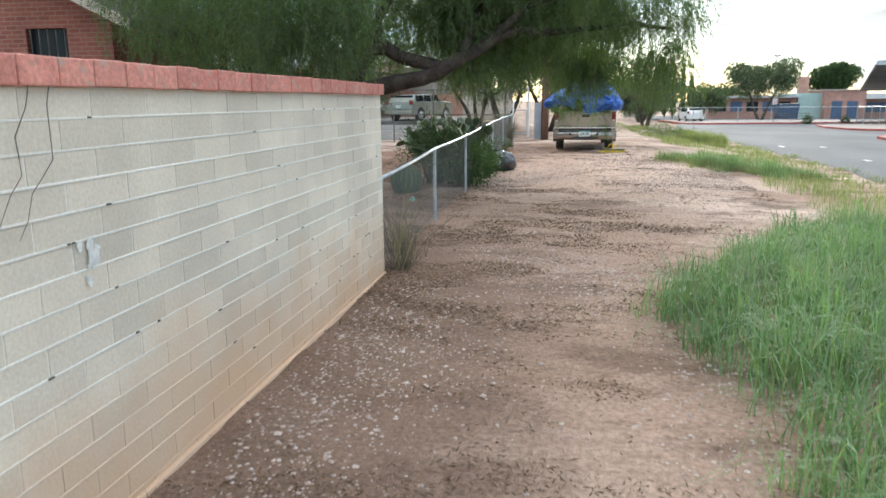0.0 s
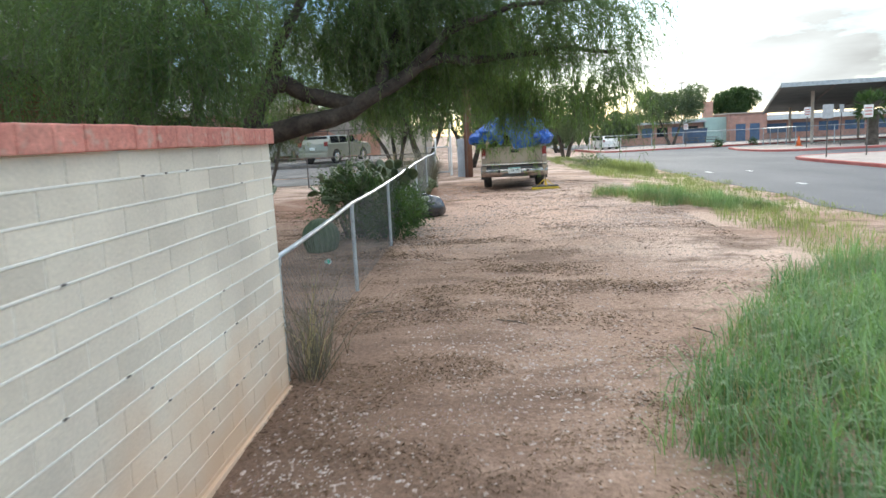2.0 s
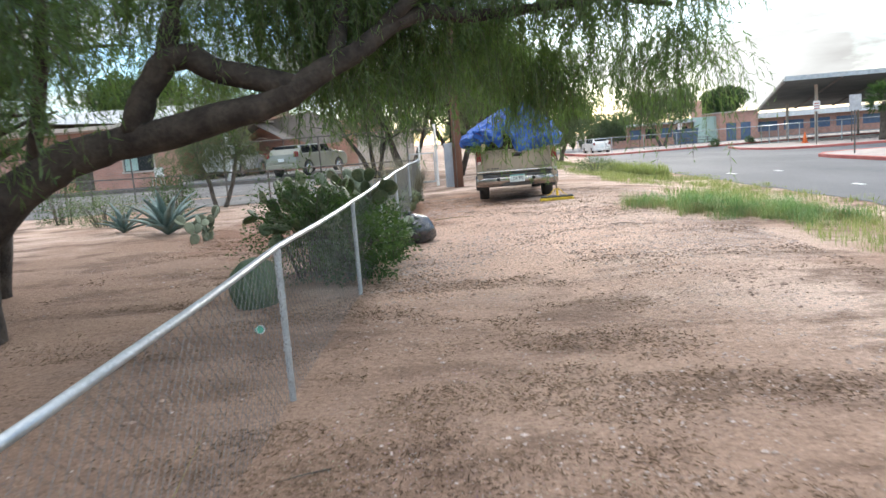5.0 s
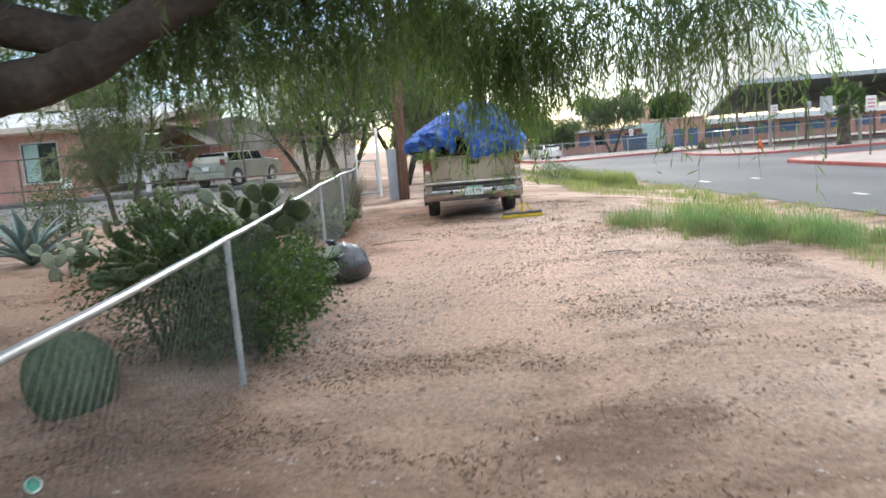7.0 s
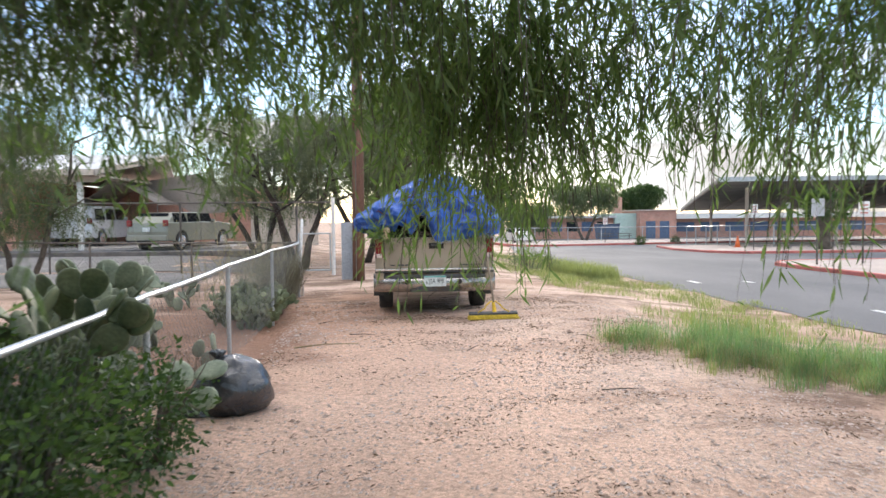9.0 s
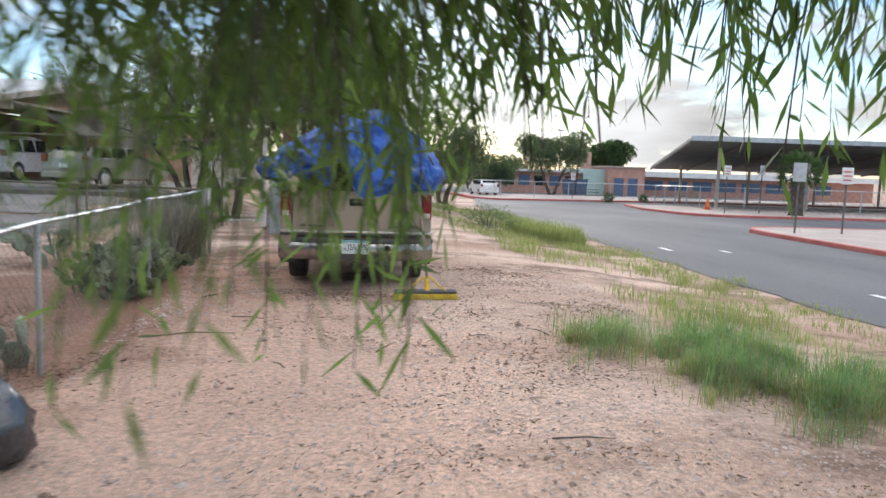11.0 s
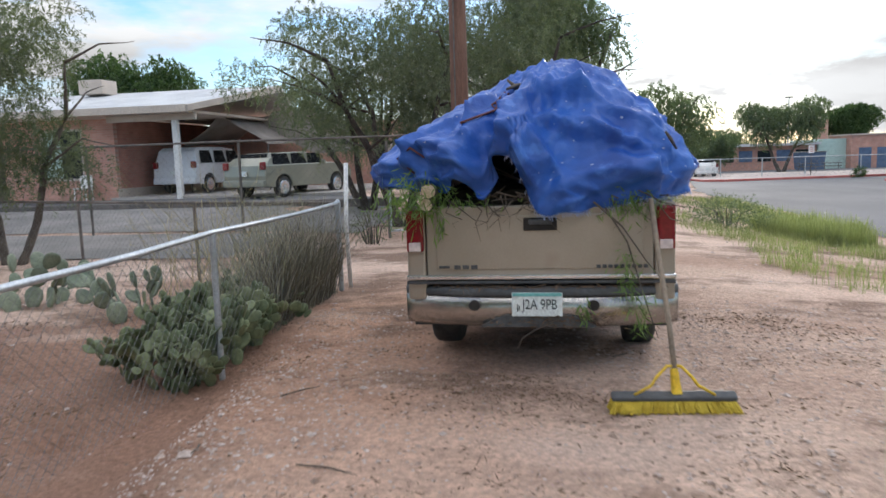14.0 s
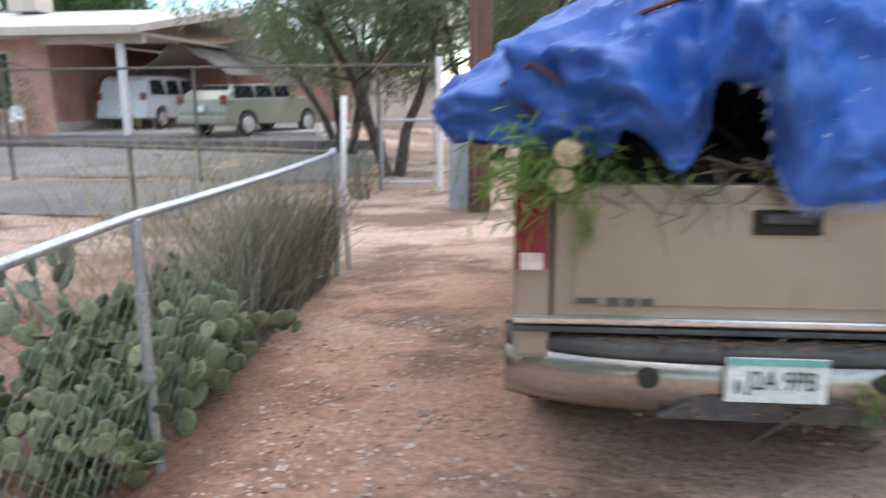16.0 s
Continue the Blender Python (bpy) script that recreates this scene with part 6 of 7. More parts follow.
def agave(x, y, n, size, label, seed):
    rr = random.Random(seed)
    z0 = gz(x, y)
    ag = thing("agave", x, y, z0, label, "agave", "agaves")
    for i in range(n):
        a = 2.4 * i + rr.uniform(-0.2, 0.2)
        el = radians(20 + 62 * i / n)
        ln, w = size * rr.uniform(0.85, 1.1), size * 0.085
        s = Shape()
        for k in range(8):
            u = k / 7
            up = el + 0.35 * (0.5 - u)
            px = ln * u * math.cos(up)
            pz = ln * u * math.sin(up)
            ww = w * (0.75 + 0.9 * u * (1 - u) * 1.6) * (1 - u ** 3) + 0.002
            ca, sa = math.cos(a), math.sin(a)
            for sx, dz in ((-1, 0.5 * ww), (0, -0.25 * ww), (1, 0.5 * ww), (0, 0.12 * ww)):
                s.v.append((x + ca * px - sa * ww * sx, y + sa * px + ca * ww * sx, z0 + pz + dz))
        for k in range(7):
            for j in range(4):
                s.f.append((k * 4 + j, k * 4 + (j + 1) % 4, k * 4 + 4 + (j + 1) % 4, k * 4 + 4 + j))
        s.f += [(0, 1, 2, 3), (28, 29, 30, 31)]
        part("leaf", s, L_AGAVE, ag, smooth=True)
    return ag


agave(-6.55, 21.3, 24, 1.05, "large blue-green agave with sword leaves on bare dirt", 301)
agave(-8.0, 22.3, 18, 0.75, "smaller blue-green agave in the yard", 302)

# tall dead weeds at the fence corner and dry stalks at the wall end
def dry_stalks(x, y, rx, ry, n, h, label, seed, mat=L_DRY, lean=0.25):
    rg = np.random.default_rng(seed)
    z0 = gz(x, y)
    p = np.stack([x + rg.uniform(-rx, rx, n), y + rg.uniform(-ry, ry, n), np.full(n, z0 - 0.02)], axis=1)
    d = unit(np.stack([rg.normal(0, lean, n), rg.normal(0, lean, n), np.ones(n)], axis=1))
    L = rg.uniform(0.45, 1.0, n)[:, None] * h
    side = unit(np.cross(d, rg.normal(size=d.shape))) * 0.004
    bend = rg.normal(size=(n, 3)) * np.array([0.12, 0.12, 0]) * h
    mid, tip = p + d * L * 0.55, p + d * L + bend
    q = np.concatenate([np.stack([p - side, p + side, mid + side * 0.8, mid - side * 0.8], 1), np.stack([mid - side * 0.8, mid + side * 0.8, tip + side * 0.2, tip - side * 0.2], 1)])
    m = n * 2
    pick = rg.integers(0, n, m)
    base = p[pick] + (tip[pick] - p[pick]) * rg.uniform(0.2, 1, (m, 1))
    q = np.concatenate([q, blades(base, rg.normal(size=(m, 3)) + np.array([0, 0, 0.3]), rg.uniform(0.04, 0.13, m), rg.uniform(0.003, 0.008, m), rg)])
    return tagged(part("dry_weeds", quads("dry_weeds", q, mat), mat), label, "dry weeds", kind="stuff")


dry_stalks(-1.75, 24.6, 0.38, 0.95, 520, 1.4, "tall dead grey-brown weeds behind the fence corner", 401, L_GREYDRY)
dry_stalks(-2.6, 25.2, 0.8, 0.5, 90, 1.75, "thin pale dead stalks standing in the yard", 402, L_DRY)
dry_stalks(-1.54, 24.8, 0.13, 0.85, 1400, 0.98, "dark dry brush caught on the fence wire", 403, L_BRUSH)
dry_stalks(-1.08, 7.72, 0.09, 0.28, 90, 0.9, "dark dry weed stalks at the end of the wall", 404, L_BRUSH)
dry_stalks(-1.1, 7.66, 0.05, 0.16, 18, 1.05, "pale dead stalks at the end of the wall", 407, L_DRY, 0.12)
dry_stalks(-1.05, 7.9, 0.15, 0.35, 25, 0.4, "low brown weeds at the end of the wall", 405, L_LITTER)
dry_stalks(-1.6, 18.7, 0.25, 0.9, 120, 0.35, "low dry weeds under the fence", 406, L_LITTER)


# ---------- grass ----------
def grass(name, cx, n, h, mat, label, seed, inside, w=0.006, lean=0.38, clump=0.16):
    """Bent blades in clumps over an area given by inside(x, y)."""
    rg = np.random.default_rng(seed)
    pts = []
    x0, x1, y0, y1 = cx
    while len(pts) < n:
        tx, ty = rg.uniform(x0, x1), rg.uniform(y0, y1)
        dens = inside(tx, ty)
        if rg.random() < dens:
            k = int(rg.integers(6, 16))
            hh = float(rg.uniform(0.55, 1.15)) * (0.55 + 0.45 * min(1.0, dens))
            for _ in range(k):
                pts.append((tx + rg.normal(0, clump * 0.45), ty + rg.normal(0, clump * 0.45), hh))
    a = np.array(pts[:n])
    z = np.array([gz(float(q[0]), float(q[1])) for q in a]) - 0.015
    p = np.stack([a[:, 0], a[:, 1], z], axis=1)
    az = rg.uniform(0, 6.28, n)
    ln = np.abs(rg.normal(0.25, lean, n))
    out = np.stack([np.cos(az), np.sin(az), np.zeros(n)], axis=1)
    L = (a[:, 2] * rg.uniform(0.5, 1.1, n) * h)[:, None]
    up = np.array([0, 0, 1.0])
    m1 = p + up * L * 0.42 + out * L * 0.14 * ln[:, None]
    m2 = p + up * L * 0.74 + out * L * 0.42 * ln[:, None]
    tip = p + up * L * (0.95 - 0.28 * ln[:, None]) + out * L * 0.85 * ln[:, None]
    s = np.stack([-np.sin(az), np.cos(az), np.zeros(n)], axis=1) * (w / 2)
    q = np.concatenate([np.stack([p - s, p + s, m1 + s, m1 - s], 1), np.stack([m1 - s, m1 + s, m2 + s * 0.75, m2 - s * 0.75], 1), np.stack([m2 - s * 0.75, m2 + s * 0.75, tip + s * 0.1, tip - s * 0.1], 1)], axis=1).reshape(-1, 4, 3)
    return tagged(part(name, quads(name, q, mat), mat), label, "grass", kind="stuff")


def near_patch(x, y):
    left = np.interp(y, [-3, 2.0, 3.6, 4.6, 5.6, 6.4, 7.6, 9.0, 10.4, 11.6], [1.5, 1.5, 1.62, 1.72, 1.42, 1.3, 1.85, 2.75, 3.6, 4.6]) + 0.16 * noise.noise((x * 3, y * 3, 1))
    if x < left or y > 11.6:
        return 0.0
    return float(min(1, (x - left) / 0.35 + 0.25)) * max(0.06, 0.55 + 0.45 * noise.noise((x * 0.9, y * 0.9, 4)) + 0.9 * noise.noise((x * 2.6, y * 2.6, 14)))


def second_patch(x, y):
    c = math.hypot((x - 4.7) / 1.8, (y - 18.9 + 0.5 * (x - 4.7)) / 1.5) + 0.3 * noise.noise((x * 1.5, y * 1.5, 8))
    return max(0.0, min(1.0, (1.05 - c) / 0.5)) * max(0.05, min(1.0, 0.35 + 2.0 * noise.noise((x * 2.2, y * 2.2, 17))))


def verge(x, y):
    lo = 4.3 + 0.9 * noise.noise((0, y * 0.25, 9)) + 0.02 * max(0, 26 - y) - 0.9 * smooth01(y, 24, 34)
    if x < lo or x > 7.5:
        return 0.0
    return max(0.0, 0.35 + 1.1 * noise.noise((x * 0.8, y * 0.35, 12)))


grass("tall_grass", (1.1, 7.4, -1.0, 11.6), 46000, 0.58, L_GRASS, "lush long green grass beside the path", 501, near_patch, 0.0085, 1.0, 0.15)
grass("tall_grass", (1.4, 7.4, 1.0, 11.6), 5000, 0.62, L_DRY, "pale dry seed stalks among the grass", 506, near_patch, 0.004, 0.6, 0.3)
grass("short_grass", (2.6, 6.6, 16.0, 21.2), 6000, 0.46, L_GRASS, "patch of green grass on the dirt verge", 502, second_patch, 0.005, 0.7)
grass("short_grass", (2.6, 7.0, 15.6, 21.6), 5000, 0.30, L_DRY, "dry pale stalks in the verge grass", 508, second_patch, 0.004, 0.9)
grass("short_grass", (2.6, 6.6, 16.0, 21.2), 5000, 0.30, L_OLIVE, "yellowing grass on the dirt verge", 507, second_patch, 0.005, 0.8)
grass("verge_grass", (3.2, 7.6, 11.0, 48.0), 17000, 0.30, L_OLIVE, "olive green weeds along the road edge", 503, verge, 0.007, 0.7)
grass("verge_grass", (6.2, 8.1, -2.0, 48.0), 9000, 0.2, L_OLIVE, "short grass fringe at the asphalt edge", 504, lambda x, y: max(0.0, 0.5 + noise.noise((x, y * 0.6, 3)) - 1.2 * max(0, x - 7.7)), 0.008)
grass("verge_grass", (4.6, 7.2, 30.5, 35.5), 5000, 0.55, L_OLIVE, "taller yellowish grass clump on the verge", 505, lambda x, y: 1.0 if math.hypot((x - 6.1) / 1.0, (y - 32.6) / 1.6) < 1 else 0.0, 0.01)

# ---------- gravel, litter ----------
rg = np.random.default_rng(77)


def pebbles(n, area, size, seed, name, label, dens, mat=M_STONE):
    r_ = np.random.default_rng(seed)
    s = Shape()
    base = [(1, 0, 0), (0, 1, 0), (-1, 0, 0), (0, -1, 0), (0, 0, 0.6), (0, 0, -0.6)]
    fc = [(0, 1, 4), (1, 2, 4), (2, 3, 4), (3, 0, 4), (1, 0, 5), (2, 1, 5), (3, 2, 5), (0, 3, 5)]
    k = 0
    while k < n:
        x, y = r_.uniform(area[0], area[1]), r_.uniform(area[2], area[3])
        if r_.random() > dens(x, y):
            continue
        k += 1
        q = size * float(r_.lognormal(0, 0.36))
        a = r_.uniform(0, 6.28)
        ca, sa = math.cos(a), math.sin(a)
        e, f = r_.uniform(0.6, 1.3), r_.uniform(0.5, 1.0)
        z = gz_rough(x, y) + q * 0.12
        s.add([(x + q * (px * e * ca - py * sa), y + q * (px * e * sa + py * ca), z + q * pz * f) for px, py, pz in base], fc)
    return tagged(part(name, raw(s, name, mat), mat), label, "gravel", kind="stuff")


def gravel_field(x, y):
    return max(0.04, min(1.0, (0.32 + 1.2 * noise.noise((x * 0.55, y * 0.4, 21)) + 0.25 * smooth01(x, 0.3, 2.0)) * (1 - 0.6 * smooth01(y, 7, 9) * (1 - smooth01(y, 13, 16)))))


pebbles(11500, (-1.1, 3.6, 1.5, 16.0), 0.0098, 1, "gravel", "loose grey-pink gravel on the path", gravel_field)
M_PALEGRAVEL = paint("pale_gravel_stone", (0.44, 0.37, 0.32), (0.70, 0.62, 0.56), 11, 60, 0.9, 0.2)
pebbles(3600, (-0.9, 3.0, 1.6, 8.5), 0.0075, 6, "gravel", "pale pink and grey gravel chips on brown dirt", gravel_field, M_PALEGRAVEL)
pebbles(14000, (-1.2, 4.2, 14.0, 24.5), 0.0105, 2, "gravel", "loose pale gravel near the truck", gravel_field)
pebbles(2200, (-6.0, 6.0, 8.0, 36.0), 0.014, 3, "gravel", "scattered small stones", gravel_field)


def clod_field(x, y):
    return max(0.02, min(1.0, 0.05 + 1.6 * noise.noise((x * 0.9, y * 0.9, 61)) * (0.6 + 0.5 * smooth01(x, 0.0, 1.5))))


M_CLOD = paint("soil_clod", (0.24, 0.16, 0.118), (0.46, 0.33, 0.26), 7, 50, 0.95, 0.3, rand=0.0)
pebbles(1300, (-2.4, 4.2, 9.0, 25.0), 0.016, 5, "soil_clods", "dark crumbly clods of soil", clod_field, M_CLOD)


def litter_field(x, y):
    shade = math.exp(-((x + 1.2) / 2.6) ** 2 - ((y - 10.5) / 3.6) ** 2)
    edge = math.exp(-((x + 1.0) / 0.35) ** 2) * (1 if y < 8 else 0.4) + 2.0 * math.exp(-((x - 1.1) / 0.6) ** 2 - ((y - 22.1) / 0.35) ** 2)
    drift = 0.25 + 2.2 * noise.noise((x * 0.55, y * 1.1, 33)) + 1.2 * noise.noise((x * 1.6, y * 2.6, 35))
    near = (1 + 1.4 * (1 - smooth01(y, 6.5, 9))) * (1 - 0.85 * math.exp(-((x + 0.4) / 1.5) ** 2 - ((y - 17.9) / 2.2) ** 2))
    return min(1.0, near * max(0.0, 1.5 * shade + 0.5 * edge + 0.32) * max(0.03, drift - 0.1))


pts = []
while len(pts) < 80000:
    x, y = rg.uniform(-5.5, 4.2), rg.uniform(1.0, 24.0)
    if rg.random() < litter_field(x, y):
        pts.append((x, y, gz_rough(x, y) + 0.006))
p = np.array(pts)
n = len(p)
d = np.stack([rg.normal(size=n), rg.normal(size=n), np.abs(rg.normal(0, 0.25, n))], axis=1)
tagged(part("leaf_litter", quads("leaf_litter", blades(p, d, rg.uniform(0.015, 0.058, n), rg.uniform(0.004, 0.011, n), rg), L_LITTER), L_LITTER), "dry brown fallen leaves and twigs on dirt", "leaf litter", kind="stuff")
stick = thing("fallen_stick", -0.4, 20.2, gz(-0.4, 20.2), "long pale dry stick lying on the dirt", "stick")
part("stem", Shape().tube([(-0.75, 20.12, gz(-0.7, 20.1) + 0.012), (-0.4, 20.24, gz(-0.4, 20.2) + 0.018), (0.0, 20.2, gz(0, 20.2) + 0.012)], [0.009, 0.007, 0.004], 6), L_DRY, stick)
for k in range(14):
    x, y, a, ln = rg.uniform(-1, 3), rg.uniform(8, 23), rg.uniform(0, 6.28), rg.uniform(0.12, 0.4)
    z = gz(x, y) + 0.012
    solo("twig", Shape().tube([(x, y, z), (x + ln * 0.5 * math.cos(a) + 0.02, y + ln * 0.5 * math.sin(a), z + 0.01), (x + ln * math.cos(a), y + ln * math.sin(a), z)], [0.006, 0.005, 0.002], 5), M_BARK2, "thin brown twig lying on the dirt", "twig", "fallen twigs")
cup = thing("crushed_cup", -2.08, 12.64, gz(-2.08, 12.64), "crushed white paper cup with green print on dirt", "cup")
cs = Shape().lathe([(0.028, 0), (0.034, 0.03), (0.042, 0.085), (0.039, 0.085), (0.031, 0.03), (0.026, 0.004)], 0, 0, 0, 14)
part("cup_body", moved(cs, pose(-2.08, 12.64, gz(-2.08, 12.64) + 0.035, 78, 0, 40)), M_WHITE, cup, smooth=True)
cs = Shape().lathe([(0.0352, 0.03), (0.0395, 0.06)], 0, 0, 0, 14)
part("cup_print", moved(cs, pose(-2.08, 12.64, gz(-2.08, 12.64) + 0.035, 78, 0, 40)), paint("green_print", (0.1, 0.42, 0.28), (0.14, 0.5, 0.34), 5, 40, 0.6, 0), cup)

# bin bag
gx, gy = -0.92, 17.55
bag = thing("bin_bag", gx, gy, gz(gx, gy), "full knotted black bin bag lying on dirt by the fence", "bag")
s = Shape()
NS, NH = 40, 22
for j in range(NH + 1):
    v = math.pi * j / NH
    for i in range(NS):
        a = 2 * math.pi * i / NS
        d = Vector((math.sin(v) * math.cos(a), math.sin(v) * math.sin(a), math.cos(v)))
        k = 1 + 0.14 * noise.noise(d * 2.1 + Vector((3, 1, 2))) + 0.07 * (1 - 2 * abs(noise.noise(d * 5.5))) + 0.03 * noise.noise(d * 13)
        q = Vector((d.x * 0.25, d.y * 0.28, d.z * 0.25)) * k
        s.v.append((gx + q.x + 0.06 * (1 - d.z) * d.x, gy + q.y, gz(gx, gy) + max(0.0, q.z + 0.20)))
for j in range(NH):
    for i in range(NS):
        s.f.append((j * NS + i, j * NS + (i + 1) % NS, (j + 1) * NS + (i + 1) % NS, (j + 1) * NS + i))
part("bag_body", s, M_BAG, bag, "shiny stretched black plastic", smooth=True)
slump = Shape()
NS, NH = 32, 12
for j in range(NH + 1):
    v = 0.5 * math.pi * j / NH
    for i in range(NS):
        a = 2 * math.pi * i / NS
        d = Vector((math.cos(v) * math.cos(a), math.cos(v) * math.sin(a), math.sin(v)))
        k = 1 + 0.2 * noise.noise(d * 2.6 + Vector((7, 2, 1))) + 0.1 * (1 - 2 * abs(noise.noise(d * 6.0)))
        slump.v.append((gx - 0.27 + 0.23 * d.x * k, gy + 0.05 + 0.22 * d.y * k, gz(gx, gy) - 0.01 + 0.17 * d.z * k))
for j in range(NH):
    for i in range(NS):
        slump.f.append((j * NS + i, j * NS + (i + 1) % NS, (j + 1) * NS + (i + 1) % NS, (j + 1) * NS + i))
part("slack_end", slump, M_BAG, bag, "slack half-empty end of the black bag", smooth=True)
kn = Shape()
for k in range(7):
    a = k * 0.9
    kn.tube([(gx - 0.08, gy, gz(gx, gy) + 0.41), (gx - 0.11 + 0.03 * math.cos(a), gy + 0.03 * math.sin(a), gz(gx, gy) + 0.46), (gx - 0.12 + 0.06 * math.cos(a), gy + 0.05 * math.sin(a), gz(gx, gy) + 0.50)], [0.03, 0.015, 0.02], 6)
part("knot", kn, M_BAG, bag, "gathered knotted neck", smooth=True)


# ---------- utility pole ----------
UX, UY = -0.36, 29.2
pole = thing("utility_pole", UX, UY, gz(UX, UY), "tall brown wooden utility pole behind the truck", "utility pole")
part("shaft", Shape().tube([(UX, UY, 0.0), (UX + 0.02, UY, 3.0), (UX + 0.03, UY, 9.5)], [0.15, 0.14, 0.11], 16), M_POLE, pole, smooth=True)
part("ground_wire", Shape().tube([(UX - 0.05, UY - 0.15, 0.1), (UX - 0.03, UY - 0.14, 3.0), (UX, UY - 0.115, 9.4)], 0.012, 6), M_RUSTY, pole)
part("crossarm", Shape().box(UX, UY - 0.2, 9.0, 2.4, 0.1, 0.12, 0.01), M_POLE, pole)
solo("sheet_metal_panel", Shape().box(-0.62, 29.3, 0.95, 0.3, 0.03, 1.4, 0.006), M_GREYSHED, "grey-blue sheet metal panel standing by the pole", "metal panel")


# ---------- pink brick house across the yard ----------
HY, HZ = 40.5, 0.70
house = thing("house", -18.0, HY + 4, HZ, "low pink brick house with pale roof and open carport", "house")
X0, XC, XP, XR = -27.0, -13.8, -11.35, -10.6


def hbox(name, x0, x1, y0, y1, z0, z1, mat, label="", bevel=0.0, parent=None):
    return part(name, Shape().box((x0 + x1) / 2, (y0 + y1) / 2, (z0 + z1) / 2, x1 - x0, y1 - y0, z1 - z0, bevel), mat, parent or house, label)


WZ0, WZ1 = HZ + 0.75, HZ + 2.42
# front wall with window and door openings
for x0, x1, z0, z1 in ((X0, -24.6, HZ - 0.1, HZ + 2.75), (-24.6, -23.0, HZ - 0.1, WZ0), (-24.6, -23.0, WZ1, HZ + 2.75), (-23.0, -19.1, HZ - 0.1, HZ + 2.75), (-19.1, -18.1, HZ + 2.2, HZ + 2.75), (-18.1, -16.6, HZ - 0.1, HZ + 2.75), (-16.6, -15.0, HZ - 0.1, WZ0), (-16.6, -15.0, WZ1, HZ + 2.75), (-15.0, XC, HZ - 0.1, HZ + 2.75)):
    hbox("wall", x0, x1, HY, HY + 0.2, z0, z1, M_PINK, "pink brick wall")
hbox("wall", XC - 0.2, XC, HY + 0.2, HY + 8, HZ - 0.1, HZ + 2.75, M_PINKY, "red-brown brick carport side wall")
hbox("wall", X0, X0 + 0.2, HY + 0.2, HY + 8, HZ - 0.1, HZ + 2.75, M_PINKY)
hbox("wall", XC, -4.5, HY + 7.8, HY + 8, HZ - 0.1, HZ + 2.75, M_PINK, "brick wall at the back of the carport")
hbox("plinth", XC - 0.02, XC + 0.02, HY + 0.0, HY + 7.5, HZ - 0.1, HZ + 0.35, M_CREAM)
for wx0, wx1 in ((-16.6, -15.0), (-24.6, -23.0)):
    win = part("window", Shape().box((wx0 + wx1) / 2, HY + 0.12, (WZ0 + WZ1) / 2, wx1 - wx0, 0.02, WZ1 - WZ0), M_GLASS, house, "dark window pane")
    hbox("window_frame", wx0, wx1, HY - 0.03, HY + 0.06, WZ1 - 0.06, WZ1 + 0.02, M_CREAM, parent=win)
    hbox("window_sill", wx0 - 0.05, wx1 + 0.05, HY - 0.08, HY + 0.08, WZ0 - 0.08, WZ0, M_CREAM, parent=win)
    hbox("window_frame", wx0, wx0 + 0.06, HY - 0.03, HY + 0.06, WZ0, WZ1 - 0.06, M_CREAM, parent=win)
    hbox("window_frame", wx1 - 0.06, wx1, HY - 0.03, HY + 0.06, WZ0, WZ1 - 0.06, M_CREAM, parent=win)
    cu = Shape()
    for k in range(43):
        for zc in (WZ0 + 0.03, WZ1 - 0.08):
            cu.v.append((wx0 + 0.08 + 0.015 * k, HY + 0.09 + 0.022 * math.sin(k * 1.05), zc))
    cu.f += [(2 * k, 2 * k + 2, 2 * k + 3, 2 * k + 1) for k in range(42)]
    part("curtain", cu, M_CURTAIN, win, "pale green curtain behind the window", smooth=True)
hbox("door", -19.06, -18.14, HY + 0.06, HY + 0.11, HZ, HZ + 2.18, M_BARK2, "dark brown front door")
# roof: low gable, ridge along the front
EAVE, RIDGE = HZ + 3.02, HZ + 4.05
roof = Shape()
for sgn, y0, y1 in ((1, HY - 0.9, HY + 4.4), (-1, HY + 9.6, HY + 4.4)):
    vs = [(X0 - 0.6, y0, EAVE), (XR, y0, EAVE), (XR + 1.2, y1, RIDGE), (X0 - 0.6, y1, RIDGE)]
    roof.add(vs + [(a, b, c - 0.09) for a, b, c in vs], [(0, 1, 2, 3), (7, 6, 5, 4), (0, 4, 5, 1), (1, 5, 6, 2), (2, 6, 7, 3), (3, 7, 4, 0)])
part("roof", roof, M_ROOF, house, "pale coated low-pitched roof")
hbox("fascia", X0 - 0.62, XR + 0.02, HY - 0.96, HY - 0.90, EAVE - 0.22, EAVE + 0.01, M_CREAM, "cream fascia board")
hbox("carport_beam", XC, XR, HY - 0.35, HY - 0.2, HZ + 2.58, HZ + 2.80, M_CREAM, "cream carport beam")
hbox("carport_post", XP - 0.09, XP + 0.09, HY - 0.36, HY - 0.18, HZ - 0.05, HZ + 2.58, M_WHITE, "white carport post")
g2 = Shape().add([(XR + 0.02, HY - 0.9, EAVE - 0.2), (XR + 0.02, HY - 0.9, EAVE), (XR + 1.2, HY + 4.4, RIDGE), (XR + 1.2, HY + 4.4, RIDGE - 0.25), (XR + 0.06, HY - 0.9, EAVE - 0.2), (XR + 0.06, HY - 0.9, EAVE), (XR + 1.24, HY + 4.4, RIDGE), (XR + 1.24, HY + 4.4, RIDGE - 0.25)], [(0, 1, 2, 3), (7, 6, 5, 4), (0, 4, 5, 1), (1, 5, 6, 2), (2, 6, 7, 3), (3, 7, 4, 0)])
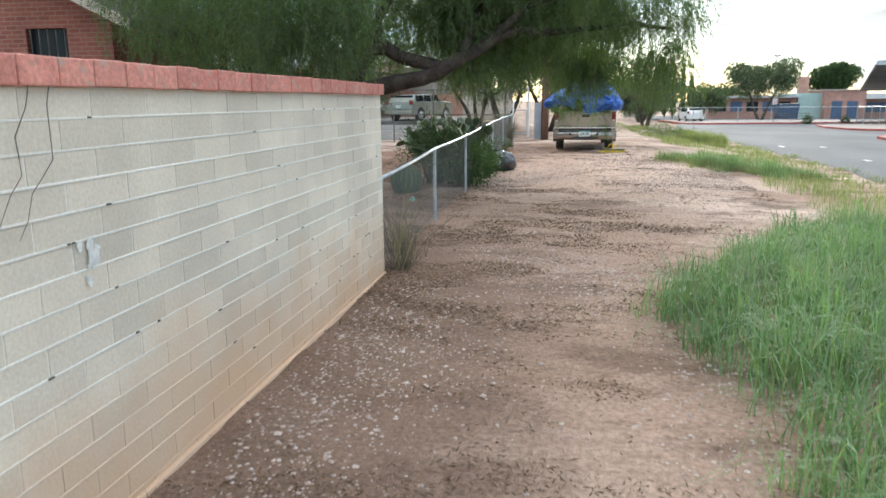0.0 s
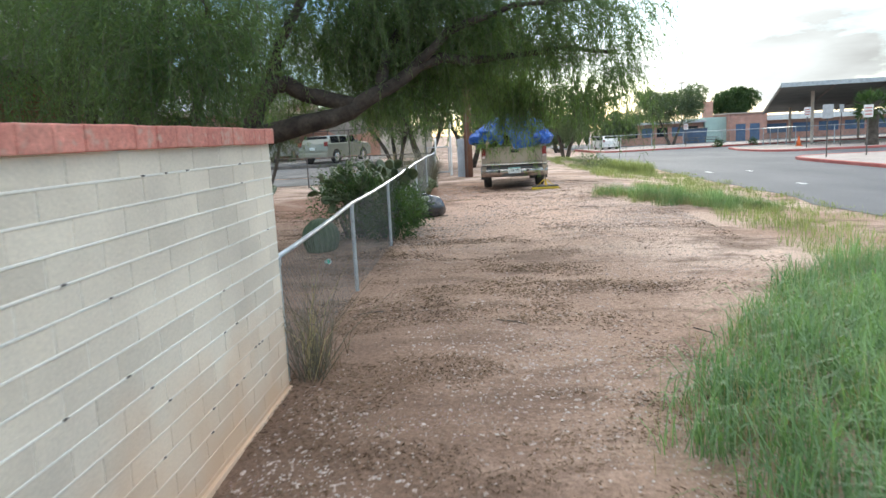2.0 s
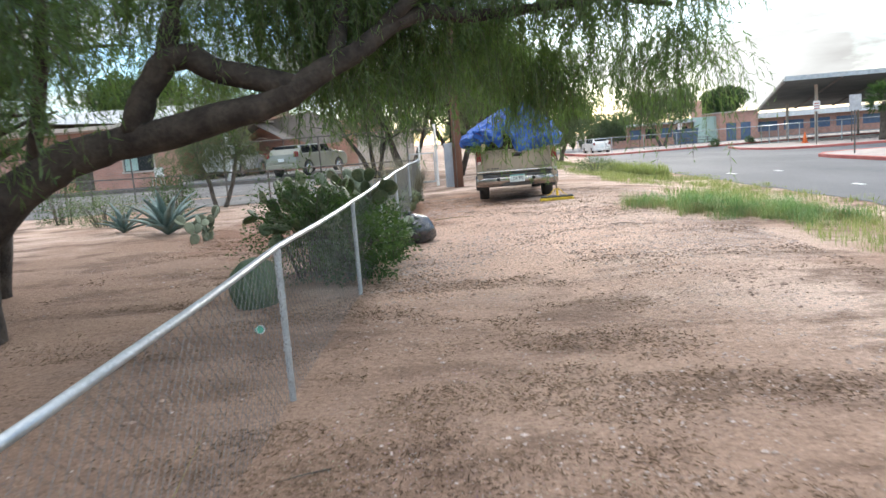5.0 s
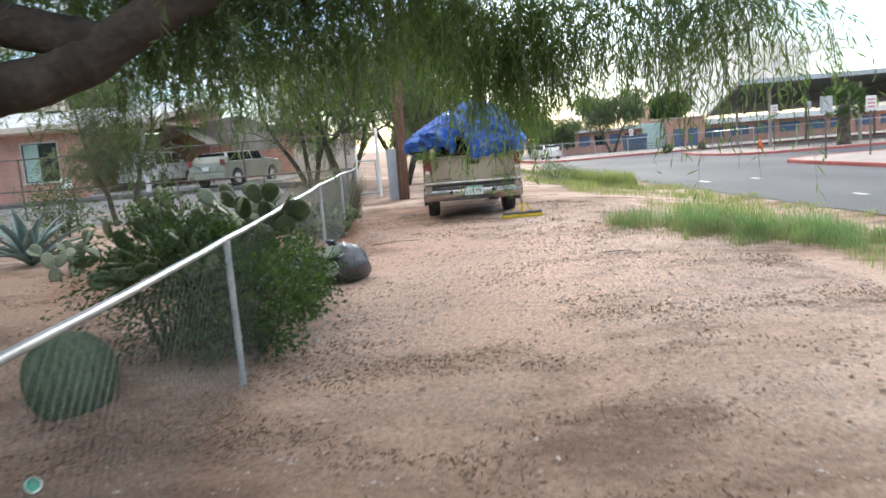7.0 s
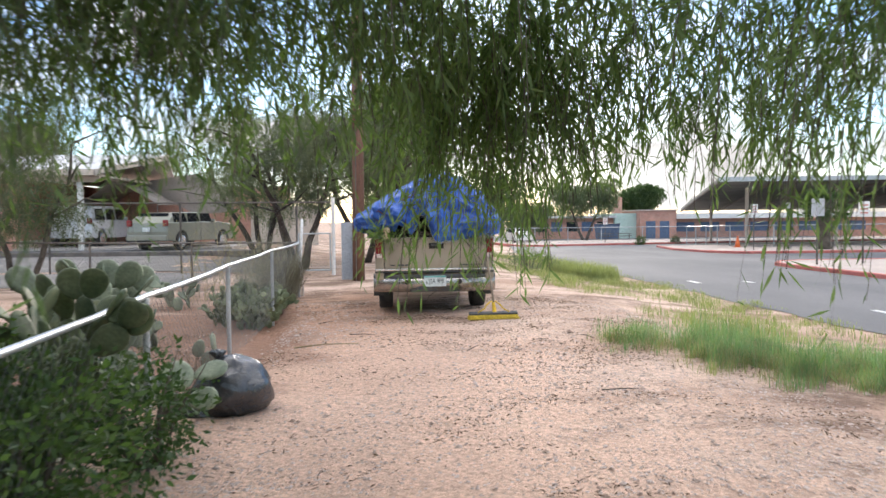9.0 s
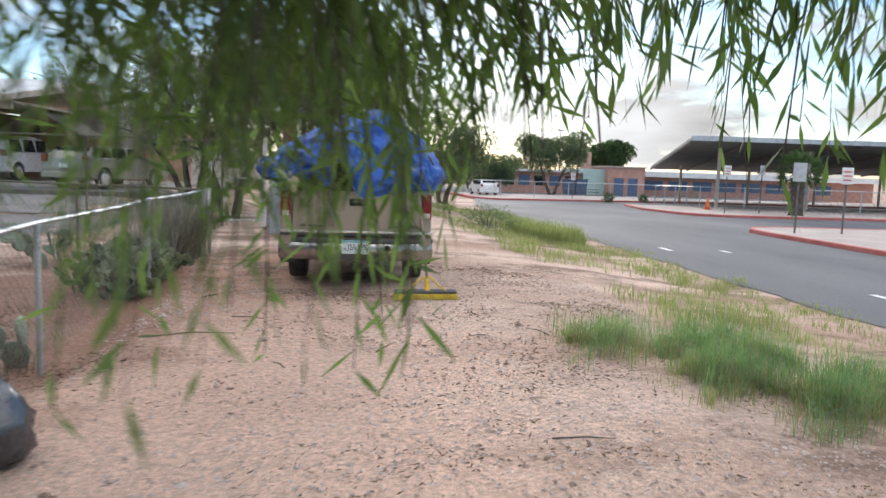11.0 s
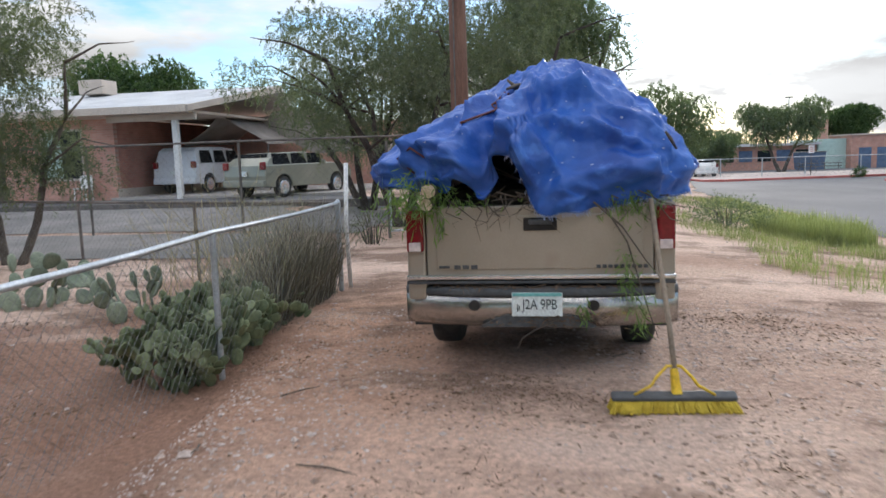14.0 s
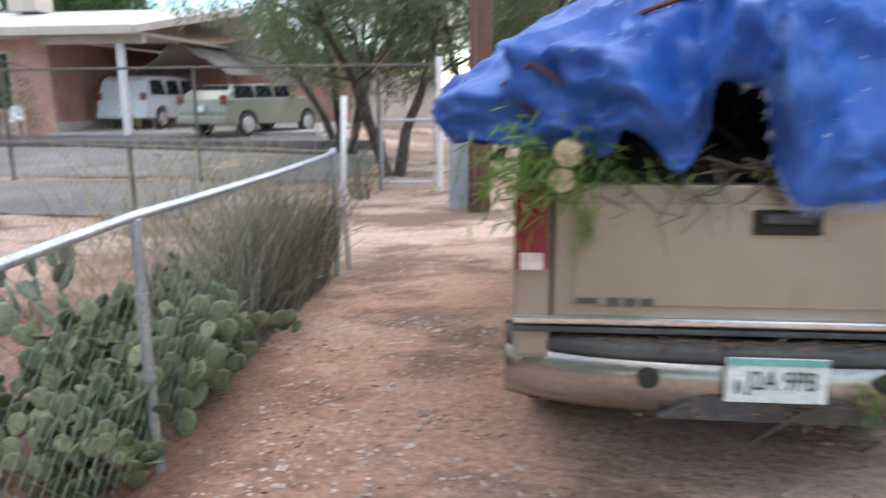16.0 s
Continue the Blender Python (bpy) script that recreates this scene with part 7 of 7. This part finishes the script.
part("barge_board", g2, M_CREAM, house, "cream sloping barge board")
hbox("ceiling", XC, XR, HY - 0.85, HY + 7.8, HZ + 2.80, HZ + 2.88, M_CREAM, "cream carport ceiling")
hbox("roof_cooler", -17.2, -16.2, HY + 3.2, HY + 4.2, RIDGE - 0.1, RIDGE + 0.45, M_CREAM, "boxy evaporative cooler on the roof", 0.03)
def laid(x0, x1, y0, y1, lift, n=14):
    """Paving that follows the ground, with a ragged edge."""
    s = Shape()
    for j in range(n + 1):
        for i in range(n + 1):
            x = x0 + (x1 - x0) * i / n + (0.25 * noise.noise((0, j * 0.9, x0)) if i in (0, n) else 0)
            y = y0 + (y1 - y0) * j / n + (0.2 * noise.noise((i * 0.9, 0, y0)) if j in (0, n) else 0)
            s.v.append((x, y, gz(x, y) + lift))
    s.f = [(j * (n + 1) + i, j * (n + 1) + i + 1, (j + 1) * (n + 1) + i + 1, (j + 1) * (n + 1) + i) for j in range(n) for i in range(n)]
    return s


M_GREYGRAVEL = paint("grey_gravel", (0.17, 0.16, 0.15), (0.27, 0.25, 0.235), 0.8, 45, 0.95, 0.6)
solo("driveway", laid(-26.0, -2.9, 31.9, 36.9, 0.02), M_GREYGRAVEL, "grey gravel driveway between fence and house", "driveway", kind="structure", smooth=True)
solo("driveway", laid(-26.0, -3.6, 37.0, 40.3, 0.03), M_ASPHALT, "dark asphalt strip in front of the carport", "driveway", kind="structure", smooth=True)
solo("gravel_bed", laid(-20.0, -4.2, 28.6, 31.6, 0.02), M_GREYGRAVEL, "grey gravel bed behind the low fence", "gravel", kind="structure", smooth=True)
solo("carport_slab", Shape().box(-9.8, 44.4, HZ - 0.02, 8.2, 8.4, 0.14), M_SLAB, "raised concrete carport slab", "slab", kind="structure")
kerb_ = solo("trim", Shape().box(-14.0, 36.6, gz(-14, 36.6) + 0.05, 22.0, 0.18, 0.22, 0.02), M_RUSTY, "dark timber edging along the driveway", "edging", kind="structure")
chair = thing("plastic_chair", -14.7, 39.9, HZ, "white plastic garden chair by the house wall", "chair")
for sx in (-0.22, 0.22):
    for sy in (-0.2, 0.2):
        part("leg", Shape().tube([(-14.7 + sx, 39.9 + sy, HZ - 0.06), (-14.7 + sx * 0.9, 39.9 + sy * 0.9, HZ + 0.4)], 0.022, 8), M_WHITE, chair)
part("seat", Shape().box(-14.7, 39.9, HZ + 0.41, 0.46, 0.44, 0.035, 0.012), M_WHITE, chair)
part("backrest", Shape().box(-14.7, 40.1, HZ + 0.64, 0.46, 0.03, 0.42, 0.012), M_WHITE, chair)

# canvas canopy with a dark inside, behind the cars
cz = HZ - 0.02
canopy = thing("canvas_canopy", -9.0, 46.0, cz, "sagging tan canvas canopy over the parked cars", "canopy")
cv = Shape()
prof = [(-12.75, 1.85), (-12.0, 2.4), (-11.2, 2.95), (-10.5, 2.45), (-9.95, 2.1), (-9.4, 1.8)]
vs = [(x, 43.4 + 0.25 * math.sin(3 * x), cz + z) for x, z in prof] + [(x, 47.5, cz + z + 0.1) for x, z in prof]
cv.add(vs, [(i, i + 1, i + 7, i + 6) for i in range(5)])
cvo = part("canvas", cv, M_CANVAS, canopy, "sagging tan canvas sheet", smooth=True)
cvo.modifiers.new("thickness", 'SOLIDIFY').thickness = 0.02
part("canvas", Shape().prism([(-11.1, 2.95), (-8.6, 3.3), (-6.8, 2.5), (-6.9, 1.5), (-8.6, 1.4), (-9.8, 2.0)], 46.3, 46.34, 'XZ'), M_CANVAS, canopy, "loose hanging canvas side").location = (0, 0, cz)
for x, z in ((-12.65, 1.85), (-9.5, 1.8)):
    for y in (43.5, 47.3):
        part("leg", Shape().tube([(x, y, cz), (x, y, cz + z)], 0.03, 8), M_RUSTY, canopy)
solo("yard_wall", Shape().box(-4.6, 47.0, HZ + 0.8, 3.2, 0.15, 1.9, 0.01), M_CREAM, "cream board fence beside the carport", "fence")


# ---------- parked cars ----------
M_CARGLASS = paint("dark_car_glass", (0.008, 0.009, 0.010), (0.014, 0.015, 0.016), 3, 40, 0.2, 0.0, spec=0.1)
def car(name, label, x, y, z, turn, body_mat, L, W, profile, cabin, win, lamp_z, seed=0, spare=False):
    """A car seen from behind: body drawn from its side profile, tapered cabin, windows, lamps, wheels. The rear is at y = 0."""
    c = thing(name, x, y, z, label, "car")
    m = pose(x, y, z, 0, 0, turn)

    def put(s):
        s.v = [tuple(m @ Vector(p)) for p in s.v]
        return s
    part("body", rounded(put(Shape().prism(profile, -W / 2, W / 2)), 0.05, 3), body_mat, c)
    cb = Shape()
    n = len(cabin)
    for k, hw in ((0, W / 2 - 0.03), (1, -W / 2 + 0.03)):
        for a, b in cabin:
            q = (b - min(p[1] for p in cabin)) / (max(p[1] for p in cabin) - min(p[1] for p in cabin))
            cb.v.append((hw * (1 - 0.16 * q), a, b))
    cb.f = [tuple(range(n)), tuple(range(2 * n - 1, n - 1, -1))] + [(i, i + n, (i + 1) % n + n, (i + 1) % n) for i in range(n)]
    part("cabin", rounded(put(cb), 0.05, 3), body_mat, c)
    zb, zt = win[0], win[1]
    for sx in (-1, 1):
        for y0, y1 in win[2]:
            hw0, hw1 = W / 2 - 0.03, (W / 2 - 0.03) * 0.86
            s = Shape().add([(sx * (hw0 * 0.995 + 0.012), y0, zb), (sx * (hw0 * 0.995 + 0.012), y1, zb), (sx * (hw1 + 0.025), y1 - 0.06, zt), (sx * (hw1 + 0.025), y0 + 0.1, zt)], [(0, 1, 2, 3)])
            s.add([(a - sx * 0.03, b, d) for a, b, d in s.v], [(3, 2, 1, 0)])
            part("side_window", put(s), M_CARGLASS, c, "dark side window")
        lamp = part("tail_lamp", put(Shape().box(sx * (W / 2 - 0.11), 0.02, lamp_z, 0.2, 0.1, 0.24, 0.03)), M_REDLENS, c, "red tail lamp")
        part("mirror", put(Shape().box(sx * (W / 2 + 0.06), L * 0.62, zb + 0.06, 0.16, 0.1, 0.13, 0.03)), body_mat, c)
    s = Shape().box(0, cabin[-1][0] + 0.06, (zb + zt) / 2 + 0.01, W * 0.68, 0.05, (zt - zb) * 0.92, 0.01, pose(0, 0, 0, -12, 0, 0))
    part("rear_window", put(s), M_CARGLASS, c, "dark rear window")
    part("bumper", put(Shape().box(0, 0.0, 0.47, W * 0.98, 0.16, 0.22, 0.05)), body_mat, c)
    part("number_plate", put(Shape().box(0, -0.05, 0.78, 0.31, 0.04, 0.15, 0.004)), M_PLATE, c)
    for sx in (-1, 1):
        for wy in (0.85, L - 0.9):
            tyre = part("wheel", put(Shape().lathe([(0.2, -0.1), (0.31, -0.1), (0.335, -0.06), (0.335, 0.06), (0.31, 0.1), (0.2, 0.1)], sx * (W / 2 - 0.1), wy, 0.335, 24, 'X')), M_RUBBER, c, "black tyre", smooth=True)
            rim_ = Shape().lathe([(0.04, sx * 0.12), (0.08, sx * 0.105), (0.2, sx * 0.112), (0.235, sx * 0.1), (0.22, 0)], sx * (W / 2 - 0.1), wy, 0.335, 10, 'X')
            part("rim", put(rim_), M_CHROME, tyre, "silver wheel rim")
    return c


suv_p = [(0.02, 0.38), (0.45, 0.34)] + [(0.85 + 0.4 * math.cos(a), 0.34 + 0.4 * math.sin(a)) for a in np.linspace(math.pi, 0, 8)] + [(3.2, 0.34)] + [(3.6 + 0.4 * math.cos(a), 0.34 + 0.4 * math.sin(a)) for a in np.linspace(math.pi, 0, 8)] + [(4.4, 0.36), (4.48, 0.75), (4.25, 0.98), (3.3, 1.08), (0.05, 1.05), (0.0, 0.7)]
suv_c = [(0.05, 1.02), (3.3, 1.06), (2.75, 1.62), (2.0, 1.70), (0.42, 1.68), (0.18, 1.55)]
car("sport_utility_vehicle", "silver sport utility vehicle parked nose-in at the carport", -12.5, 42.0, HZ + 0.05, -6, M_SILVER, 4.5, 1.8, suv_p, suv_c, (1.10, 1.56, ((0.35, 1.15), (1.25, 2.05), (2.12, 2.95))), 1.05)
wag_c = [(0.06, 1.02), (3.3, 1.03), (2.55, 1.38), (1.9, 1.45), (0.9, 1.42), (0.35, 1.26)]
car("crossover_car", "champagne coloured crossover car with dust, parked on the gravel drive", -8.5, 39.0, gz(-8.0, 40.4) + 0.02, -20, M_CHAMP, 4.5, 1.78, suv_p, wag_c, (1.04, 1.40, ((0.38, 1.22), (1.25, 2.03), (2.06, 2.85))), 1.02)
car("parked_car", "white car parked on the far street", 13.4, 80.0, road_z(80), 6, M_WHITE, 4.5, 1.78, suv_p, wag_c, (1.08, 1.46, ((0.5, 1.2), (1.28, 2.0), (2.06, 2.8))), 1.02)

# ---------- dark brick house behind the block wall ----------
bh = thing("brick_house", -11.0, 14.0, gz(-11, 14), "dark red brick house with brown overhanging roof", "house")
for x0, x1, z0, z1 in ((-14.0, -8.75, -0.1, 3.3), (-8.75, -7.95, -0.1, 2.5), (-8.75, -7.95, 3.02, 3.3), (-7.95, -7.1, -0.1, 3.3)):
    part("wall", Shape().box((x0 + x1) / 2, 12.1, (z0 + z1) / 2, x1 - x0, 0.2, z1 - z0), M_BRICK, bh, "dark red brick wall")
part("wall", Shape().box(-7.2, 13.9, 1.6, 0.2, 3.4, 3.4), M_BRICKY, bh)
part("gable", Shape().prism([(-14.0, 3.3), (-7.1, 3.3), (-10.5, 4.9)], 12.0, 12.2, 'XZ'), M_BRICK, bh)
wn_ = part("window", Shape().box(-8.35, 12.14, 2.76, 0.8, 0.03, 0.52), M_GLASS, bh, "dark window with bars")
for k in range(5):
    part("window_bar", Shape().tube([(-8.68 + 0.165 * k, 12.03, 2.5), (-8.68 + 0.165 * k, 12.03, 3.02)], 0.012, 6), M_RUSTY, bh)
rf = Shape()
for xa, xb in ((-6.35, -10.5), (-14.7, -10.5)):
    vs = [(xa, 11.3, 2.92), (xb, 11.3, 4.95), (xb, 16.0, 4.95), (xa, 16.0, 2.92)]
    rf.add(vs + [(a, b, c + 0.14) for a, b, c in vs], [(0, 1, 2, 3), (7, 6, 5, 4), (0, 4, 5, 1), (1, 5, 6, 2), (2, 6, 7, 3), (3, 7, 4, 0)])
part("roof", rf, M_SHINGLE, bh, "brown overhanging gable roof")
part("barge_board", Shape().prism([(-6.3, 2.88), (-10.5, 4.93), (-10.5, 5.1), (-6.3, 3.05)], 11.24, 11.29, 'XZ'), M_CREAM, bh, "weathered pale barge board")

# ---------- school, canopy, signs, fence across the street ----------
SY, SZ = 106.0, road_z(106) + 0.1
school = thing("school_building", 30.0, SY + 5, SZ, "low red brick school with pale flat roofs and chimney", "school")


def sbox(name, x0, x1, y0, y1, z0, z1, mat, label=""):
    return part(name, Shape().box((x0 + x1) / 2, (y0 + y1) / 2, (z0 + z1) / 2, x1 - x0, y1 - y0, z1 - z0), mat, school, label)


sbox("wall", 19.5, 31.0, SY + 2, SY + 12, SZ - 0.5, SZ + 2.7, M_PINK, "pinkish brick wing")
sbox("roof", 19.0, 31.2, SY + 1.2, SY + 12.5, SZ + 2.7, SZ + 3.0, M_ROOF, "pale flat roof edge")
sbox("wall", 34.0, 39.0, SY, SY + 12, SZ - 0.5, SZ + 3.6, M_PINK, "red brick entrance block")
sbox("roof", 33.8, 39.2, SY - 0.2, SY + 12, SZ + 3.6, SZ + 3.75, M_CREAM)
sbox("wall", 31.0, 34.0, SY + 1.5, SY + 12, SZ - 0.5, SZ + 3.3, M_CURTAIN, "pale green rendered wall")
sbox("wall", 39.0, 75.0, SY + 4, SY + 14, SZ - 0.5, SZ + 2.5, M_PINK)
sbox("roof", 39.0, 75.5, SY + 2.6, SY + 14, SZ + 2.5, SZ + 3.25, M_WHITE, "white roof fascia")
sbox("chimney", 32.0, 33.2, SY + 5, SY + 6.2, SZ + 2.7, SZ + 5.6, M_PINK, "brick chimney")
for k in range(5):
    sbox("window", 20.3 + 2.1 * k, 21.8 + 2.1 * k, SY + 1.93, SY + 2.02, SZ + 0.9, SZ + 2.2, M_BLUE if k % 2 else M_GLASS, "blue framed window")
for k in range(2):
    sbox("door", 34.8 + 1.9 * k, 36.1 + 1.9 * k, SY - 0.06, SY + 0.02, SZ - 0.2, SZ + 2.2, M_BLUE, "blue door")
for k in range(8):
    sbox("window", 40.5 + 3.6 * k, 43.2 + 3.6 * k, SY + 3.94, SY + 4.02, SZ + 0.7, SZ + 2.0, M_BLUE, "blue framed window")

shade = thing("shade_canopy", 40.0, 66.0, road_z(66), "huge dark sloping shade canopy on white steel columns", "canopy")
vs = [(21.3, 56.0, 4.0), (70.0, 56.0, 4.35), (78.0, 82.0, 2.6), (29.6, 82.0, 2.45)]
part("deck", Shape().add(vs + [(a, b, c + 0.22) for a, b, c in vs], [(0, 1, 2, 3), (7, 6, 5, 4), (0, 4, 5, 1), (1, 5, 6, 2), (2, 6, 7, 3), (3, 7, 4, 0)]), M_CANOPY, shade, "dark ribbed roof deck")
part("edge_trim", Shape().add([(21.25, 55.93, 3.97), (70.0, 55.93, 4.32), (70.0, 55.93, 4.62), (21.25, 55.93, 4.27), (21.25, 55.99, 3.97), (70.0, 55.99, 4.32), (70.0, 55.99, 4.62), (21.25, 55.99, 4.27)], [(0, 1, 2, 3), (7, 6, 5, 4), (0, 4, 5, 1), (1, 5, 6, 2), (2, 6, 7, 3), (3, 7, 4, 0)]), M_GALV, shade, "pale edge flashing")
for k in range(14):
    u = k / 13
    a = Vector((21.3 + 48.7 * u, 56.1, 3.93 + 0.35 * u)); b = Vector((29.6 + 48.4 * u, 81.9, 2.38 + 0.15 * u))
    part("purlin", Shape().tube([a, b], 0.09, 4), M_RUSTY, shade)
for k in range(7):
    for y, zt in ((60.0, 3.75), (76.0, 2.8)):
        x = 24.0 + 6.5 * k + (y - 56) * 0.3
        part("column", Shape().tube([(x, y, road_z(y)), (x, y, zt)], 0.12, 8), M_CREAM, shade, "pale steel column")

sf = thing("school_fence", 35.0, 64.0, road_z(64), "long low chain-link fence in front of the school", "fence")
SFX = [(12.5, 90.0), (14.0, 78.0), (20.0, 77.0), (26.0, 72.0), (24.0, 60.0), (27.0, 54.0), (34.0, 52.0), (44.0, 51.5), (58.0, 51.5)]
for i in range(len(SFX) - 1):
    a, b = SFX[i], SFX[i + 1]
    part("chain_link", raw(mesh_wires(a, b, (road_z(a[1]), road_z(b[1])), (road_z(a[1]) + 1.5, 0), 0.28, 0.006), "chain_link", M_WIRE), M_WIRE, sf, kind="stuff")
    part("top_rail", Shape().tube([(a[0], a[1], road_z(a[1]) + 1.52), (b[0], b[1], road_z(b[1]) + 1.52)], 0.03, 6), M_GALV, sf)
    n_ = max(1, int(math.hypot(b[0] - a[0], b[1] - a[1]) / 3))
    for k in range(n_):
        x, y = a[0] + (b[0] - a[0]) * k / n_, a[1] + (b[1] - a[1]) * k / n_
        part("post", Shape().tube([(x, y, road_z(y) - 0.1), (x, y, road_z(y) + 1.58)], 0.04, 6), M_GALV, sf)


def sign(x, y, h, w, hh, face, label, turn=0):
    z = road_z(y) + 0.12
    sg = thing("street_sign", x, y, z, label, "sign", "street signs")
    part("post", Shape().box(x, y, z + h / 2 - 0.05, 0.05, 0.05, h + 0.1, 0.006), M_RUSTY, sg, "dark steel post")
    part("panel", Shape().box(x, y - 0.035, z + h - hh / 2, w, 0.012, hh, 0.004, pose(0, 0, 0, 0, 0, turn)), face, sg)
    if face is not M_SIGNFACE:
        for k in range(3):
            part("line", Shape().box(x, y - 0.045, z + h - hh * (0.25 + 0.25 * k), w * 0.7, 0.006, hh * 0.09), M_KERB, sg)
    return sg


sign(15.6, 36.2, 2.35, 0.48, 0.62, M_SIGNFACE, "plain grey back of a street sign on a dark post")
sign(17.45, 36.4, 2.25, 0.42, 0.56, M_WHITE, "white parking sign with red lines on a dark post")
sign(21.0, 51.0, 2.6, 0.42, 0.6, M_WHITE, "white sign with red lines by the car park")
sign(23.6, 52.0, 2.7, 0.3, 0.5, M_SIGNFACE, "narrow grey sign by the car park")
sign(19.6, 74.5, 2.2, 0.4, 0.55, M_WHITE, "small white sign near the school kerb")

lp = thing("street_lamp", 29.0, 112.0, road_z(112), "tall thin street lamp pole in the distance", "street lamp")
part("pole", Shape().tube([(29.0, 112.0, road_z(112)), (29.0, 112.0, 7.6)], [0.11, 0.07], 8), M_GALV, lp)
part("lamp_head", Shape().box(29.0, 112.0, 7.65, 0.9, 0.3, 0.14, 0.03), M_RUSTY, lp)
for x, y, s in ((21.6, 71.0, 0.8), (25.5, 73.2, 0.7)):
    shrub("clipped_bush", x, y, 0.6 * s, 0.6 * s, 1.0 * s, 900, L_DEEP, 0.12, 0.05, "small dark clipped bush by the school fence", int(x * 10), stems=4)
cone = thing("traffic_cone", 22.8, 56.5, road_z(56) + 0.13, "orange traffic cone by the car park fence", "traffic cone")
part("cone_body", Shape().lathe([(0.17, 0.03), (0.12, 0.3), (0.04, 0.7), (0.03, 0.72)], 22.8, 56.5, road_z(56) + 0.13, 16), M_ORANGE, cone, smooth=True)
part("cone_base", Shape().box(22.8, 56.5, road_z(56) + 0.145, 0.4, 0.4, 0.04, 0.01), M_ORANGE, cone)
bn = thing("blue_dumpster", 27.0, 98.0, road_z(98), "large blue waste container in front of the school", "container")
part("container_body", Shape().prism([(-1.1, 0.15), (1.1, 0.15), (1.3, 1.9), (-1.3, 1.9)], 97.0, 99.0, 'XZ'), M_BLUE, bn).location = (27.0, 0, road_z(98))
part("container_lid", Shape().box(27.0, 98.0, road_z(98) + 1.95, 2.7, 2.1, 0.08, 0.02), M_PLASTIC, bn)

# palm by the shade canopy
px_, py_ = 24.9, 50.6
pz_ = road_z(py_) + 0.1
palm = thing("palm_tree", px_, py_, pz_, "short palm with a thick trunk and fan leaves", "palm")
part("trunk", Shape().lathe([(0.42, -0.1), (0.36, 0.3), (0.33, 1.2), (0.36, 2.0), (0.2, 2.3)], px_, py_, pz_, 14), M_BARK2, palm, "thick rough palm trunk", smooth=True)
rg = np.random.default_rng(9)
fq = []
for k in range(46):
    a, e = rg.uniform(0, 6.28), rg.uniform(-0.5, 1.3)
    d = np.array([math.cos(a) * math.cos(e), math.sin(a) * math.cos(e), math.sin(e)])
    hub = np.array([px_, py_, pz_ + 2.3]) + d * 0.75
    fan = d[None, :] + rg.normal(size=(16, 3)) * 0.45
    fq.append(blades(np.repeat(hub[None, :], 16, 0), fan, rg.uniform(0.5, 0.85, 16), np.full(16, 0.06), rg))
part("fronds", quads("fronds", np.concatenate(fq), L_DEEP), L_DEEP, palm, "spiky fan leaves", kind="stuff")


# picnic tables in front of the school
def picnic_table(x, y, turn):
    z = gz(x, y) + 0.13
    table = thing("picnic_table", x, y, z, "dark metal picnic table in front of the school", "picnic table", "school picnic tables")
    m = pose(x, y, z, 0, 0, turn)
    part("tabletop", moved(Shape().box(0, 0, 0.74, 1.8, 0.75, 0.06, 0.02), m), M_RUSTY, table)
    for sy in (-0.72, 0.72):
        part("bench", moved(Shape().box(0, sy, 0.44, 1.8, 0.28, 0.05, 0.015), m), M_RUSTY, table)
    for sx in (-0.6, 0.6):
        for sy in (-1, 1):
            part("leg", moved(Shape().tube([(sx, sy * 0.62, 0.0), (sx, sy * 0.15, 0.72)], 0.035, 6), m), M_RUSTY, table)
        part("brace", moved(Shape().tube([(sx, -0.72, 0.41), (sx, 0.72, 0.41)], 0.03, 6), m), M_RUSTY, table)


picnic_table(25.4, 93.5, 12)
picnic_table(27.9, 94.3, -20)
